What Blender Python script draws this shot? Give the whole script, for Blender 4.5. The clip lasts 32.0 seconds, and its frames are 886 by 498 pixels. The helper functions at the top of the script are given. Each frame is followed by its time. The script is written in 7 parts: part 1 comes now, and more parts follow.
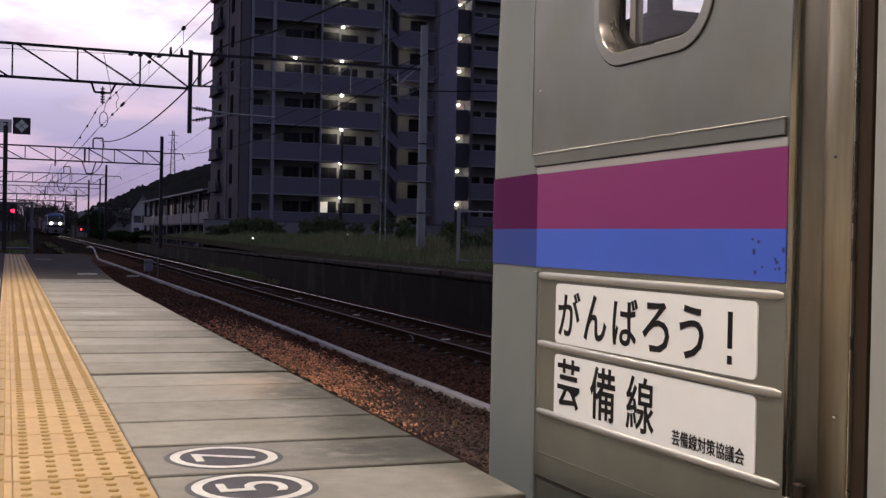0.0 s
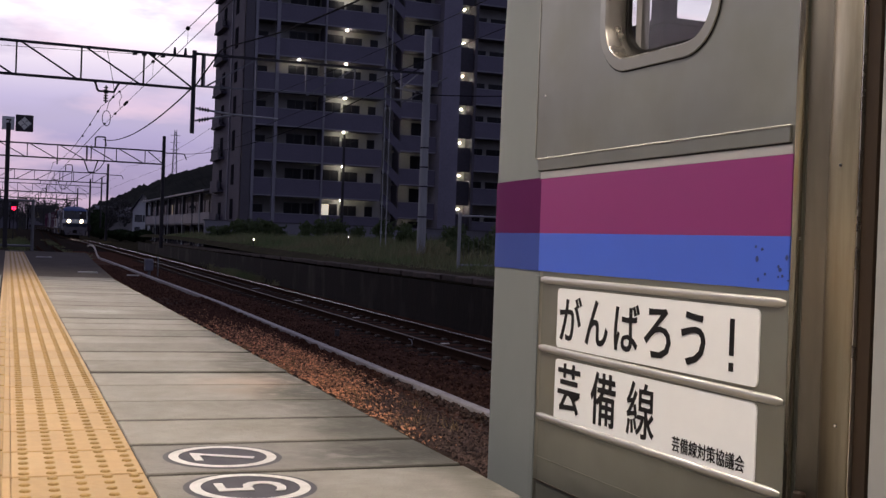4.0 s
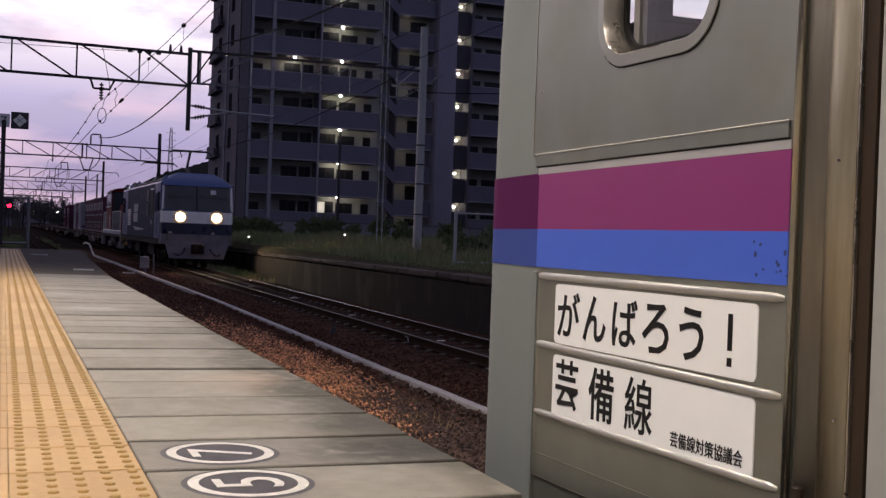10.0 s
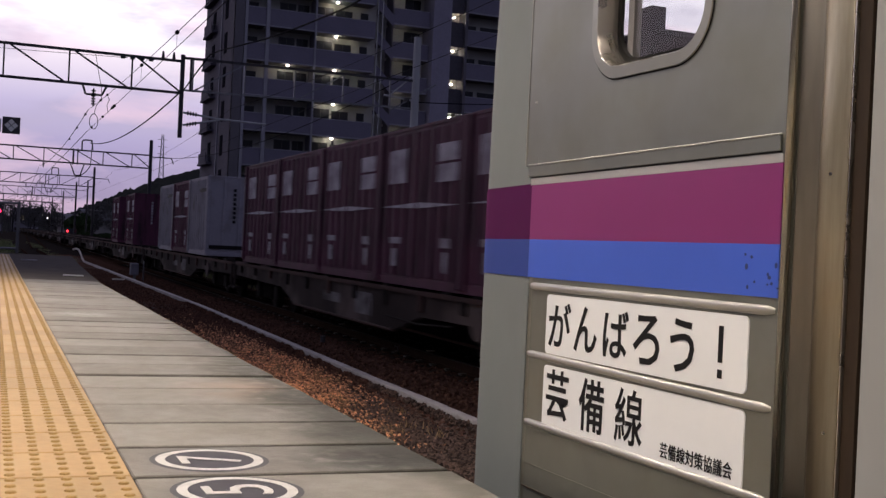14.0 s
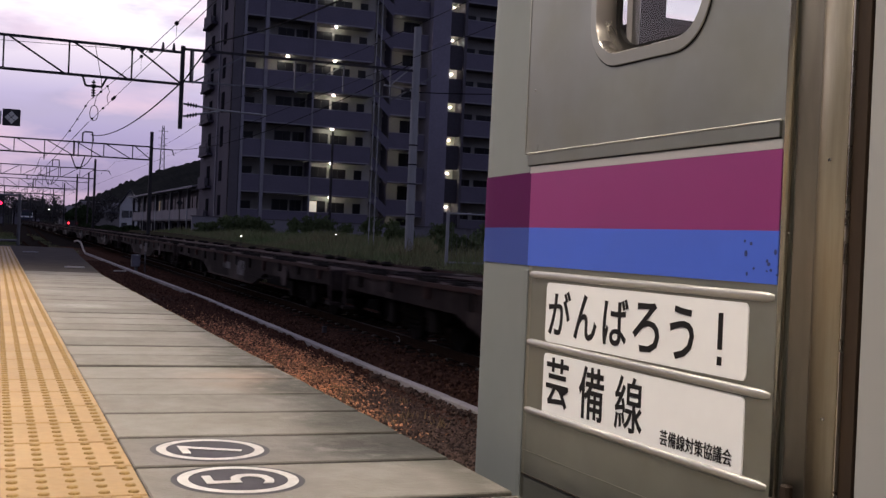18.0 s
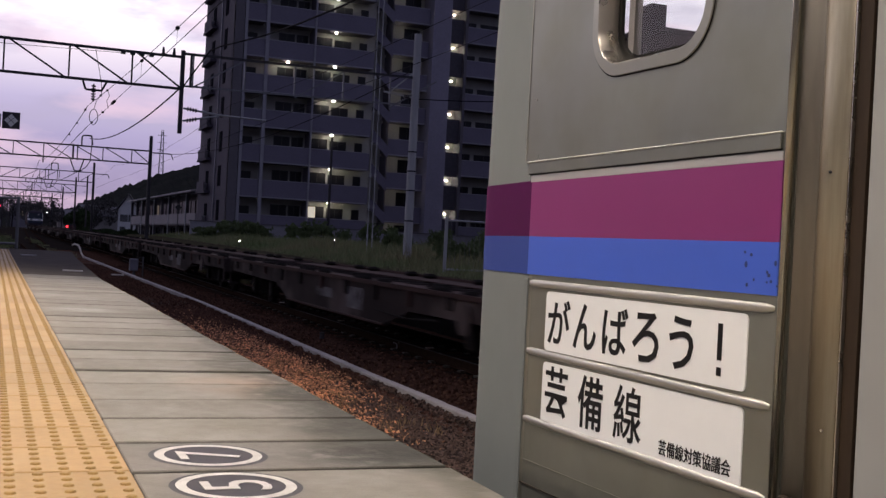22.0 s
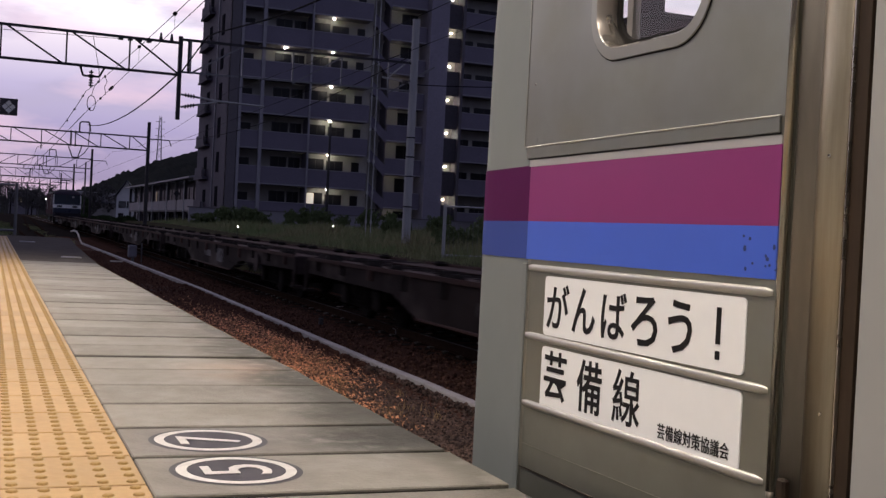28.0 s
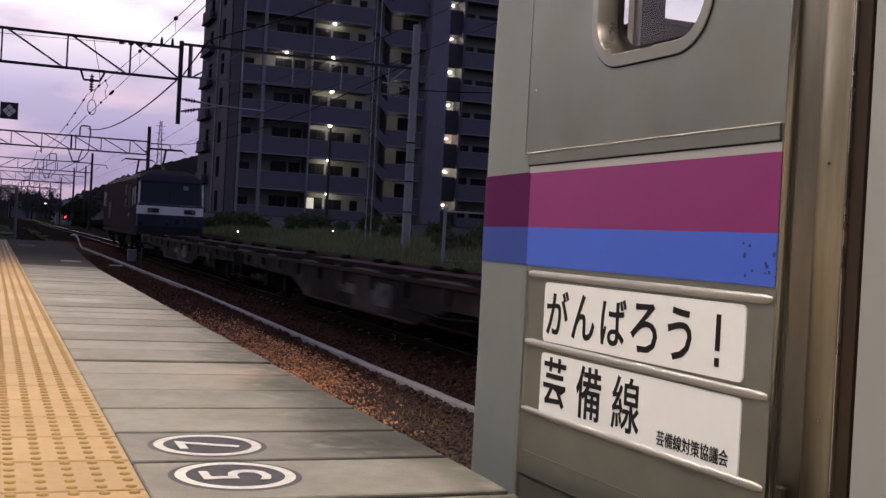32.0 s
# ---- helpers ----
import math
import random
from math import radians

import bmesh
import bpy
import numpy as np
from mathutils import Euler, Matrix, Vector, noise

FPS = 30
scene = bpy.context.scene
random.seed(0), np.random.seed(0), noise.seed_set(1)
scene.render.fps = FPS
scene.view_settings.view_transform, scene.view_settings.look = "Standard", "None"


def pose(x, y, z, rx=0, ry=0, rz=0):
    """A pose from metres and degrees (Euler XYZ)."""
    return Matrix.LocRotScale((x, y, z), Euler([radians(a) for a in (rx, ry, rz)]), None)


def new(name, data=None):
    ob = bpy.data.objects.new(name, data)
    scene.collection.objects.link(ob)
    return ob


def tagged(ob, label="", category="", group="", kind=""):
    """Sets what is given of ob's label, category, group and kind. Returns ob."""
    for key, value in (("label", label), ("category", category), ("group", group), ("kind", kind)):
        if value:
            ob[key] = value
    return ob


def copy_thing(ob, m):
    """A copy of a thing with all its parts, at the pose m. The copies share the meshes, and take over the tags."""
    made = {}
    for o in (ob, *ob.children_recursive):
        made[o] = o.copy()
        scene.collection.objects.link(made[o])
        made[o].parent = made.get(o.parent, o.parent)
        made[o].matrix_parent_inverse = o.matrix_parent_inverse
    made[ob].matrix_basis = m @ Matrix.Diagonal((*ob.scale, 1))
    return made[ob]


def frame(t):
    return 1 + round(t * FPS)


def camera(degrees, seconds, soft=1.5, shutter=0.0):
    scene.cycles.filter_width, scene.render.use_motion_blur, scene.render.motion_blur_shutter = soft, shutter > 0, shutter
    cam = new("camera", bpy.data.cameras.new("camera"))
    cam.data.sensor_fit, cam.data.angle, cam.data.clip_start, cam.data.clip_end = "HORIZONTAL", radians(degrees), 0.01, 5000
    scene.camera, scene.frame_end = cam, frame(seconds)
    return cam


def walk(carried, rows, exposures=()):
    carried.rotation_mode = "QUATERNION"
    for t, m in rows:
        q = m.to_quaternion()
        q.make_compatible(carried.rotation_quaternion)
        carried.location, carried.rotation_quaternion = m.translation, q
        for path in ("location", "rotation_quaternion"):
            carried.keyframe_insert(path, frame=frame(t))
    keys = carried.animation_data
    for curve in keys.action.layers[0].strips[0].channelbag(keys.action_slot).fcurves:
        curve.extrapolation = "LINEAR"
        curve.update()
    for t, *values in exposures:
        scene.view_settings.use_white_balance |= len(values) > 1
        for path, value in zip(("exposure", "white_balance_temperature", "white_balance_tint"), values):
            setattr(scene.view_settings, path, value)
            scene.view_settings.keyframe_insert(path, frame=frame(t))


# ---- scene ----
cam = camera(43.58, 32.0, soft=1.4, shutter=0.5)
walk(cam, [
    (0.0, pose(-0.3165, -2.6813, 0.5758, 89.450, -1.119, -21.459)),
    (0.5, pose(-0.3169, -2.6801, 0.5751, 89.587, -1.380, -21.427)),
    (1.0, pose(-0.3176, -2.6804, 0.5744, 89.747, -1.467, -21.480)),
    (1.5, pose(-0.3182, -2.6772, 0.5766, 89.837, -1.549, -21.533)),
    (2.0, pose(-0.3192, -2.6779, 0.5739, 89.914, -1.724, -21.474)),
    (2.5, pose(-0.3205, -2.6778, 0.5728, 89.999, -1.892, -21.309)),
    (3.0, pose(-0.3208, -2.6783, 0.5746, 90.048, -1.877, -21.259)),
    (3.5, pose(-0.3205, -2.6783, 0.5718, 89.878, -1.995, -21.321)),
    (5.5, pose(-0.3220, -2.6813, 0.5720, 89.395, -1.867, -21.769)),
    (6.0, pose(-0.3213, -2.6800, 0.5715, 89.374, -1.850, -21.771)),
    (6.5, pose(-0.3210, -2.6798, 0.5715, 89.323, -1.825, -21.852)),
    (7.0, pose(-0.3224, -2.6797, 0.5701, 89.175, -1.961, -21.689)),
    (7.5, pose(-0.3211, -2.6802, 0.5691, 89.042, -2.052, -21.580)),
    (8.0, pose(-0.3223, -2.6799, 0.5699, 89.126, -2.057, -21.614)),
    (8.5, pose(-0.3232, -2.6790, 0.5712, 89.230, -2.120, -21.600)),
    (9.0, pose(-0.3233, -2.6779, 0.5684, 89.338, -2.250, -21.525)),
    (9.5, pose(-0.3247, -2.6779, 0.5683, 89.480, -2.171, -21.536)),
    (10.0, pose(-0.3251, -2.6772, 0.5675, 89.557, -2.043, -21.646)),
    (10.5, pose(-0.3248, -2.6782, 0.5677, 89.765, -2.096, -21.739)),
    (11.0, pose(-0.3251, -2.6807, 0.5665, 89.991, -2.176, -21.804)),
    (11.5, pose(-0.3269, -2.6817, 0.5694, 90.176, -2.223, -21.892)),
    (12.0, pose(-0.3281, -2.6819, 0.5675, 90.200, -2.350, -21.895)),
    (12.5, pose(-0.3267, -2.6805, 0.5666, 90.156, -2.454, -21.914)),
    (13.0, pose(-0.3281, -2.6801, 0.5668, 90.108, -2.592, -22.004)),
    (13.5, pose(-0.3276, -2.6778, 0.5655, 90.080, -2.621, -22.048)),
    (14.0, pose(-0.3298, -2.6795, 0.5654, 90.096, -2.701, -22.130)),
    (14.5, pose(-0.3289, -2.6817, 0.5645, 89.932, -2.694, -22.259)),
    (16.5, pose(-0.3261, -2.6793, 0.5634, 89.495, -2.210, -22.093)),
    (17.0, pose(-0.3252, -2.6795, 0.5647, 89.539, -2.244, -22.049)),
    (17.5, pose(-0.3248, -2.6819, 0.5637, 89.571, -2.379, -22.085)),
    (18.0, pose(-0.3245, -2.6786, 0.5619, 89.588, -2.428, -22.062)),
    (18.5, pose(-0.3273, -2.6803, 0.5628, 89.636, -2.455, -22.056)),
    (19.0, pose(-0.3288, -2.6851, 0.5642, 89.749, -2.467, -21.913)),
    (19.5, pose(-0.3257, -2.6818, 0.5620, 89.827, -2.427, -21.902)),
    (20.0, pose(-0.3266, -2.6811, 0.5641, 89.890, -2.391, -22.015)),
    (20.5, pose(-0.3278, -2.6814, 0.5637, 89.874, -2.579, -22.126)),
    (21.0, pose(-0.3303, -2.6803, 0.5625, 89.752, -2.792, -22.065)),
    (21.5, pose(-0.3302, -2.6809, 0.5636, 89.886, -2.992, -22.058)),
    (22.0, pose(-0.3304, -2.6798, 0.5642, 89.946, -2.956, -22.157)),
    (22.5, pose(-0.3302, -2.6806, 0.5622, 89.835, -2.984, -22.222)),
    (23.0, pose(-0.3301, -2.6826, 0.5624, 89.730, -2.993, -22.284)),
    (23.5, pose(-0.3297, -2.6806, 0.5642, 89.773, -2.918, -22.320)),
    (24.0, pose(-0.3284, -2.6803, 0.5633, 89.811, -3.047, -22.409)),
    (24.5, pose(-0.3285, -2.6814, 0.5623, 89.767, -3.228, -22.430)),
    (25.0, pose(-0.3301, -2.6818, 0.5636, 89.717, -3.285, -22.408)),
    (25.5, pose(-0.3310, -2.6799, 0.5631, 89.624, -3.317, -22.499)),
    (27.5, pose(-0.3310, -2.6822, 0.5626, 89.197, -2.917, -22.328)),
    (28.0, pose(-0.3316, -2.6812, 0.5618, 89.220, -2.842, -22.227)),
    (28.5, pose(-0.3325, -2.6823, 0.5616, 89.271, -2.744, -22.109)),
    (29.0, pose(-0.3338, -2.6812, 0.5628, 89.205, -2.658, -21.964)),
    (29.5, pose(-0.3323, -2.6802, 0.5621, 89.220, -2.779, -21.997)),
    (30.0, pose(-0.3330, -2.6834, 0.5627, 89.321, -2.979, -22.122)),
    (30.5, pose(-0.3337, -2.6818, 0.5644, 89.407, -3.052, -22.174)),
    (31.0, pose(-0.3359, -2.6822, 0.5632, 89.343, -3.031, -22.150)),
    (31.5, pose(-0.3343, -2.6830, 0.5628, 89.334, -3.010, -22.164)),
    (32.0, pose(-0.3330, -2.6827, 0.5630, 89.496, -3.058, -22.240)),
])

# ---- world, sky and large lights ----
world = bpy.data.worlds.new("dusk_sky")
scene.world = world
world.use_nodes = True


def build_sky():
    nt = world.node_tree
    nt.nodes.clear()
    out = nt.nodes.new("ShaderNodeOutputWorld")
    bg = nt.nodes.new("ShaderNodeBackground")
    sky = nt.nodes.new("ShaderNodeTexSky")
    sky.sky_type = "NISHITA"
    sky.sun_disc = False
    sky.sun_elevation = radians(-1.5)
    sky.sun_rotation = radians(-35)
    co = nt.nodes.new("ShaderNodeTexCoord")
    sep = nt.nodes.new("ShaderNodeSeparateXYZ")
    nt.links.new(co.outputs["Generated"], sep.inputs[0])
    # height gradient of the dusk sky: pink low, lilac, then pale haze-lit cloud
    ramp = nt.nodes.new("ShaderNodeValToRGB")
    el = ramp.color_ramp.elements
    el[0].position, el[0].color = 0.0, (0.25, 0.21, 0.38, 1)
    el[1].position, el[1].color = 1.0, (0.07, 0.09, 0.19, 1)
    for p, c in ((0.03, (0.345, 0.30, 0.50, 1)), (0.075, (0.42, 0.37, 0.64, 1)), (0.11, (0.57, 0.50, 0.77, 1)),
                 (0.15, (0.96, 0.84, 0.99, 1)), (0.19, (1.5, 1.42, 1.55, 1)), (0.27, (1.5, 1.45, 1.6, 1)), (0.40, (0.42, 0.42, 0.58, 1)), (0.6, (0.15, 0.17, 0.30, 1))):
        e = el.new(p)
        e.color = c
    nt.links.new(sep.outputs["Z"], ramp.inputs[0])
    # long flat clouds
    mp = nt.nodes.new("ShaderNodeMapping")
    mp.inputs["Scale"].default_value = (4.6, 4.6, 17.0)
    nt.links.new(co.outputs["Generated"], mp.inputs[0])
    noi = nt.nodes.new("ShaderNodeTexNoise")
    noi.inputs["Scale"].default_value = 1.7
    noi.inputs["Detail"].default_value = 5
    noi.inputs["Roughness"].default_value = 0.55
    nt.links.new(mp.outputs[0], noi.inputs["Vector"])
    cr = nt.nodes.new("ShaderNodeValToRGB")
    cr.color_ramp.elements[0].position = 0.46
    cr.color_ramp.elements[1].position = 0.68
    nt.links.new(noi.outputs["Fac"], cr.inputs[0])
    mix = nt.nodes.new("ShaderNodeMix")
    mix.data_type = "RGBA"
    fac = nt.nodes.new("ShaderNodeMath")
    fac.operation = "MULTIPLY"
    fac.inputs[1].default_value = 0.8
    nt.links.new(cr.outputs[0], fac.inputs[0])
    nt.links.new(fac.outputs[0], mix.inputs["Factor"])
    nt.links.new(ramp.outputs[0], mix.inputs["A"])
    mix.inputs["B"].default_value = (0.50, 0.44, 0.66, 1)
    # the clear sky's own light on top of it
    add = nt.nodes.new("ShaderNodeMix")
    add.data_type = "RGBA"
    add.blend_type = "ADD"
    add.inputs["Factor"].default_value = 0.08
    mp3 = nt.nodes.new("ShaderNodeMapping")
    mp3.inputs["Location"].default_value = (3.1, 1.7, 0.4)
    mp3.inputs["Scale"].default_value = (6.0, 6.0, 20.0)
    nt.links.new(co.outputs["Generated"], mp3.inputs[0])
    noi2 = nt.nodes.new("ShaderNodeTexNoise")
    noi2.inputs["Scale"].default_value = 1.5
    noi2.inputs["Detail"].default_value = 5
    nt.links.new(mp3.outputs[0], noi2.inputs["Vector"])
    cr2 = nt.nodes.new("ShaderNodeMapRange")
    cr2.inputs["From Min"].default_value = 0.48
    cr2.inputs["From Max"].default_value = 0.72
    cr2.inputs["To Max"].default_value = 0.75
    nt.links.new(noi2.outputs["Fac"], cr2.inputs["Value"])
    pink = nt.nodes.new("ShaderNodeMix")
    pink.data_type = "RGBA"
    pink.inputs["B"].default_value = (0.98, 0.70, 0.86, 1)
    nt.links.new(cr2.outputs[0], pink.inputs["Factor"])
    nt.links.new(mix.outputs["Result"], pink.inputs["A"])
    nt.links.new(pink.outputs["Result"], add.inputs["A"])
    nt.links.new(sky.outputs[0], add.inputs["B"])
    # the afterglow lies ahead; the sky behind is already night-blue
    away = nt.nodes.new("ShaderNodeMapRange")
    away.interpolation_type = "SMOOTHSTEP"
    away.inputs["From Min"].default_value = 0.0
    away.inputs["From Max"].default_value = 0.8
    away.inputs["To Min"].default_value = 0.0
    away.inputs["To Max"].default_value = 1.0
    nt.links.new(sep.outputs["Y"], away.inputs["Value"])
    dim = nt.nodes.new("ShaderNodeMix")
    dim.data_type = "RGBA"
    dim.inputs["A"].default_value = (0.165, 0.172, 0.272, 1)
    nt.links.new(add.outputs["Result"], dim.inputs["B"])
    nt.links.new(away.outputs[0], dim.inputs["Factor"])
    nt.links.new(dim.outputs["Result"], bg.inputs["Color"])
    bg.inputs["Strength"].default_value = SKY
    nt.links.new(bg.outputs[0], out.inputs["Surface"])


SKY = 0.95
build_sky()


def area(name, x, y, z, sx, sy, watts, col):
    d = bpy.data.lights.new(name, "AREA")
    d.shape, d.size, d.size_y, d.energy, d.color, d.spread = "RECTANGLE", sx, sy, watts, col, radians(122)
    ob = new(name, d)
    ob.matrix_world = pose(x, y, z)
    return ob


scene.view_settings.exposure = 0.0
WARM = (1.0, 0.865, 0.755)


# ---- geometry helpers ----
class Shape:
    """Vertices, faces and material slots of one mesh."""

    def __init__(self):
        self.v, self.f, self.m = [], [], []

    def add(self, vs, fs, m=0):
        n = len(self.v)
        self.v += [tuple(p) for p in vs]
        self.f += [tuple(i + n for i in f) for f in fs]
        self.m += [m] * len(fs)
        return self

    def box(self, x0, x1, y0, y1, z0, z1, m=0, b=0.0):
        if b <= 0:
            vs = [(x, y, z) for x in (x0, x1) for y in (y0, y1) for z in (z0, z1)]
            return self.add(vs, [(0, 1, 3, 2), (4, 6, 7, 5), (0, 4, 5, 1), (2, 3, 7, 6), (0, 2, 6, 4), (1, 5, 7, 3)], m)
        b = min(b, (x1 - x0) * 0.45, (y1 - y0) * 0.45, (z1 - z0) * 0.45)
        vs, ix = [], {}
        for i, x in enumerate((x0, x1)):
            for j, y in enumerate((y0, y1)):
                for k, z in enumerate((z0, z1)):
                    sx, sy, sz = (1, -1)[i] * b, (1, -1)[j] * b, (1, -1)[k] * b
                    for a, p in enumerate(((x, y + sy, z + sz), (x + sx, y, z + sz), (x + sx, y + sy, z))):
                        ix[i, j, k, a] = len(vs)
                        vs.append(p)
        fs = []
        for i in (0, 1):
            q = [ix[i, j, k, 0] for j, k in ((0, 0), (0, 1), (1, 1), (1, 0))]
            fs.append(q if i == 0 else q[::-1])
            q = [ix[j, i, k, 1] for j, k in ((0, 0), (1, 0), (1, 1), (0, 1))]
            fs.append(q if i == 0 else q[::-1])
            q = [ix[j, k, i, 2] for j, k in ((0, 0), (0, 1), (1, 1), (1, 0))]
            fs.append(q if i == 0 else q[::-1])
        for i in (0, 1):
            for j in (0, 1):
                fs.append((ix[i, j, 0, 0], ix[i, j, 1, 0], ix[i, j, 1, 1], ix[i, j, 0, 1]))
                fs.append((ix[i, 0, j, 0], ix[i, 1, j, 0], ix[i, 1, j, 2], ix[i, 0, j, 2]))
                fs.append((ix[0, i, j, 1], ix[1, i, j, 1], ix[1, i, j, 2], ix[0, i, j, 2]))
                for k in (0, 1):
                    fs.append((ix[i, j, k, 0], ix[i, j, k, 1], ix[i, j, k, 2]))
        return self.add(vs, fs, m)

    def cyl(self, a, b, r0, r1=None, n=10, m=0, caps=True):
        r1 = r0 if r1 is None else r1
        a, b = Vector(a), Vector(b)
        d = (b - a).normalized()
        u = d.orthogonal().normalized()
        w = d.cross(u)
        vs = []
        for c, r in ((a, r0), (b, r1)):
            vs += [c + (u * math.cos(2 * math.pi * i / n) + w * math.sin(2 * math.pi * i / n)) * r for i in range(n)]
        fs = [(i, (i + 1) % n, n + (i + 1) % n, n + i) for i in range(n)]
        if caps:
            fs += [tuple(range(n))[::-1], tuple(range(n, 2 * n))]
        return self.add(vs, fs, m)

    def tube(self, pts, r, n=8, m=0):
        for a, b in zip(pts, pts[1:]):
            self.cyl(a, b, r, r, n, m)
        return self

    def bar(self, a, b, w, h, m=0):
        """A square-section bar from a to b."""
        a, b = Vector(a), Vector(b)
        d = (b - a).normalized()
        u = d.cross(Vector((0, 0, 1)))
        u = (u if u.length > 0.05 else Vector((1, 0, 0))).normalized() * (w / 2)
        t = u.cross(d).normalized() * (h / 2)
        vs = [c + p for c in (a, b) for p in (-u - t, u - t, u + t, -u + t)]
        return self.add(vs, [(0, 1, 2, 3), (7, 6, 5, 4), (0, 4, 5, 1), (1, 5, 6, 2), (2, 6, 7, 3), (3, 7, 4, 0)], m)

    def loft(self, rings, m=0, closed=True, caps=True):
        n = len(rings[0])
        vs = [p for r in rings for p in r]
        fs = []
        for k in range(len(rings) - 1):
            for i in range(n if closed else n - 1):
                j = (i + 1) % n
                fs.append((k * n + i, k * n + j, (k + 1) * n + j, (k + 1) * n + i))
        if caps and closed:
            fs += [tuple(range(n))[::-1], tuple(range((len(rings) - 1) * n, len(rings) * n))]
        return self.add(vs, fs, m)

    def mesh(self, name, mats, smooth=False):
        me = bpy.data.meshes.new(name)
        me.from_pydata(self.v, [], self.f)
        for mt in mats if isinstance(mats, (list, tuple)) else [mats]:
            me.materials.append(mt)
        if any(self.m):
            me.polygons.foreach_set("material_index", self.m)
        bm = bmesh.new()
        bm.from_mesh(me)
        bmesh.ops.recalc_face_normals(bm, faces=bm.faces)
        bm.to_mesh(me)
        bm.free()
        if smooth:
            me.polygons.foreach_set("use_smooth", [True] * len(me.polygons))
        return me


def part(name, shape, mats, parent=None, label="", smooth=False):
    me = shape if isinstance(shape, bpy.types.Mesh) else shape.mesh(name, mats, smooth)
    ob = new(name, me)
    ob.parent = parent
    if label:
        tagged(ob, label)
    return ob


def thing(name, m, label, category, group="", kind=""):
    ob = new(name)
    ob.empty_display_size = 0.2
    ob.matrix_world = m
    return tagged(ob, label, category, group, kind)


def setting(name, shape, mats, label="", category="", kind="structure"):
    return tagged(part(name, shape, mats), label, category, "", kind)


# ---- materials ----
def mat(name, col, rough=0.6, metal=0.0, col2=None, scale=4.0, amount=0.6, bump=0.0, bscale=40.0, stretch=None, emit=0.0, per_object=0.0,
        island=0.0, fine=None, fine_amount=0.25, rough_var=0.0, emit_col=None, coat=0.0, spec=None, stain=None, stain_scale=0.7, stain_lo=0.52, stain_hi=0.7, world_space=False, spots=()):
    m = bpy.data.materials.new(name)
    m.use_nodes = True
    nt = m.node_tree
    bs = nt.nodes["Principled BSDF"]
    bs.inputs["Roughness"].default_value = rough
    bs.inputs["Metallic"].default_value = metal
    bs.inputs["Coat Weight"].default_value = coat
    if spec is not None:
        bs.inputs["Specular IOR Level"].default_value = spec
    col2 = col2 or tuple(c * 0.7 for c in col)
    tc = nt.nodes.new("ShaderNodeTexCoord")
    vec = nt.nodes.new("ShaderNodeNewGeometry").outputs["Position"] if world_space else tc.outputs["Object"]
    raw = vec
    if stretch:
        mp = nt.nodes.new("ShaderNodeMapping")
        mp.inputs["Scale"].default_value = stretch
        nt.links.new(vec, mp.inputs[0])
        vec = mp.outputs[0]

    def noise_fac(sc, detail=5.0, lo=0.35, hi=0.65):
        n = nt.nodes.new("ShaderNodeTexNoise")
        n.inputs["Scale"].default_value = sc
        n.inputs["Detail"].default_value = detail
        nt.links.new(vec, n.inputs["Vector"])
        r = nt.nodes.new("ShaderNodeMapRange")
        r.inputs["From Min"].default_value = lo
        r.inputs["From Max"].default_value = hi
        nt.links.new(n.outputs["Fac"], r.inputs["Value"])
        return r.outputs[0]

    def mixc(fac, a, b, k):
        mx = nt.nodes.new("ShaderNodeMix")
        mx.data_type = "RGBA"
        mu = nt.nodes.new("ShaderNodeMath")
        mu.operation = "MULTIPLY"
        mu.inputs[1].default_value = k
        nt.links.new(fac, mu.inputs[0])
        nt.links.new(mu.outputs[0], mx.inputs["Factor"])
        if isinstance(a, tuple):
            mx.inputs["A"].default_value = (*a, 1)
        else:
            nt.links.new(a, mx.inputs["A"])
        mx.inputs["B"].default_value = (*b, 1)
        return mx.outputs["Result"]

    c = mixc(noise_fac(scale), tuple(col), tuple(col2), amount)
    c = mixc(noise_fac(scale * (fine or 9.0), 3.0), c, tuple(x * 0.75 for x in col2), fine_amount)
    if stain:
        c = mixc(noise_fac(stain_scale, 6.0, stain_lo, stain_hi), c, tuple(stain), 0.8)
    for ns, (cx, cy, rx, ry, tint, k) in enumerate(spots):
        # one stain with a ragged outline round a place on the floor
        mp2 = nt.nodes.new("ShaderNodeMapping")
        mp2.vector_type = "TEXTURE"
        mp2.inputs["Location"].default_value = (cx, cy, 0)
        mp2.inputs["Scale"].default_value = (rx, ry, 100)
        nt.links.new(raw, mp2.inputs[0])
        ln = nt.nodes.new("ShaderNodeVectorMath")
        ln.operation = "LENGTH"
        nt.links.new(mp2.outputs[0], ln.inputs[0])
        fall = nt.nodes.new("ShaderNodeMapRange")
        fall.inputs["From Min"].default_value = 1.0
        fall.inputs["From Max"].default_value = 0.2
        nt.links.new(ln.outputs["Value"], fall.inputs["Value"])
        mu2 = nt.nodes.new("ShaderNodeMath")
        mu2.operation = "MULTIPLY"
        nt.links.new(fall.outputs[0], mu2.inputs[0])
        nt.links.new(noise_fac(3.3 + 1.1 * ns, 6.0, 0.32, 0.52), mu2.inputs[1])
        c = mixc(mu2.outputs[0], c, tint, k)
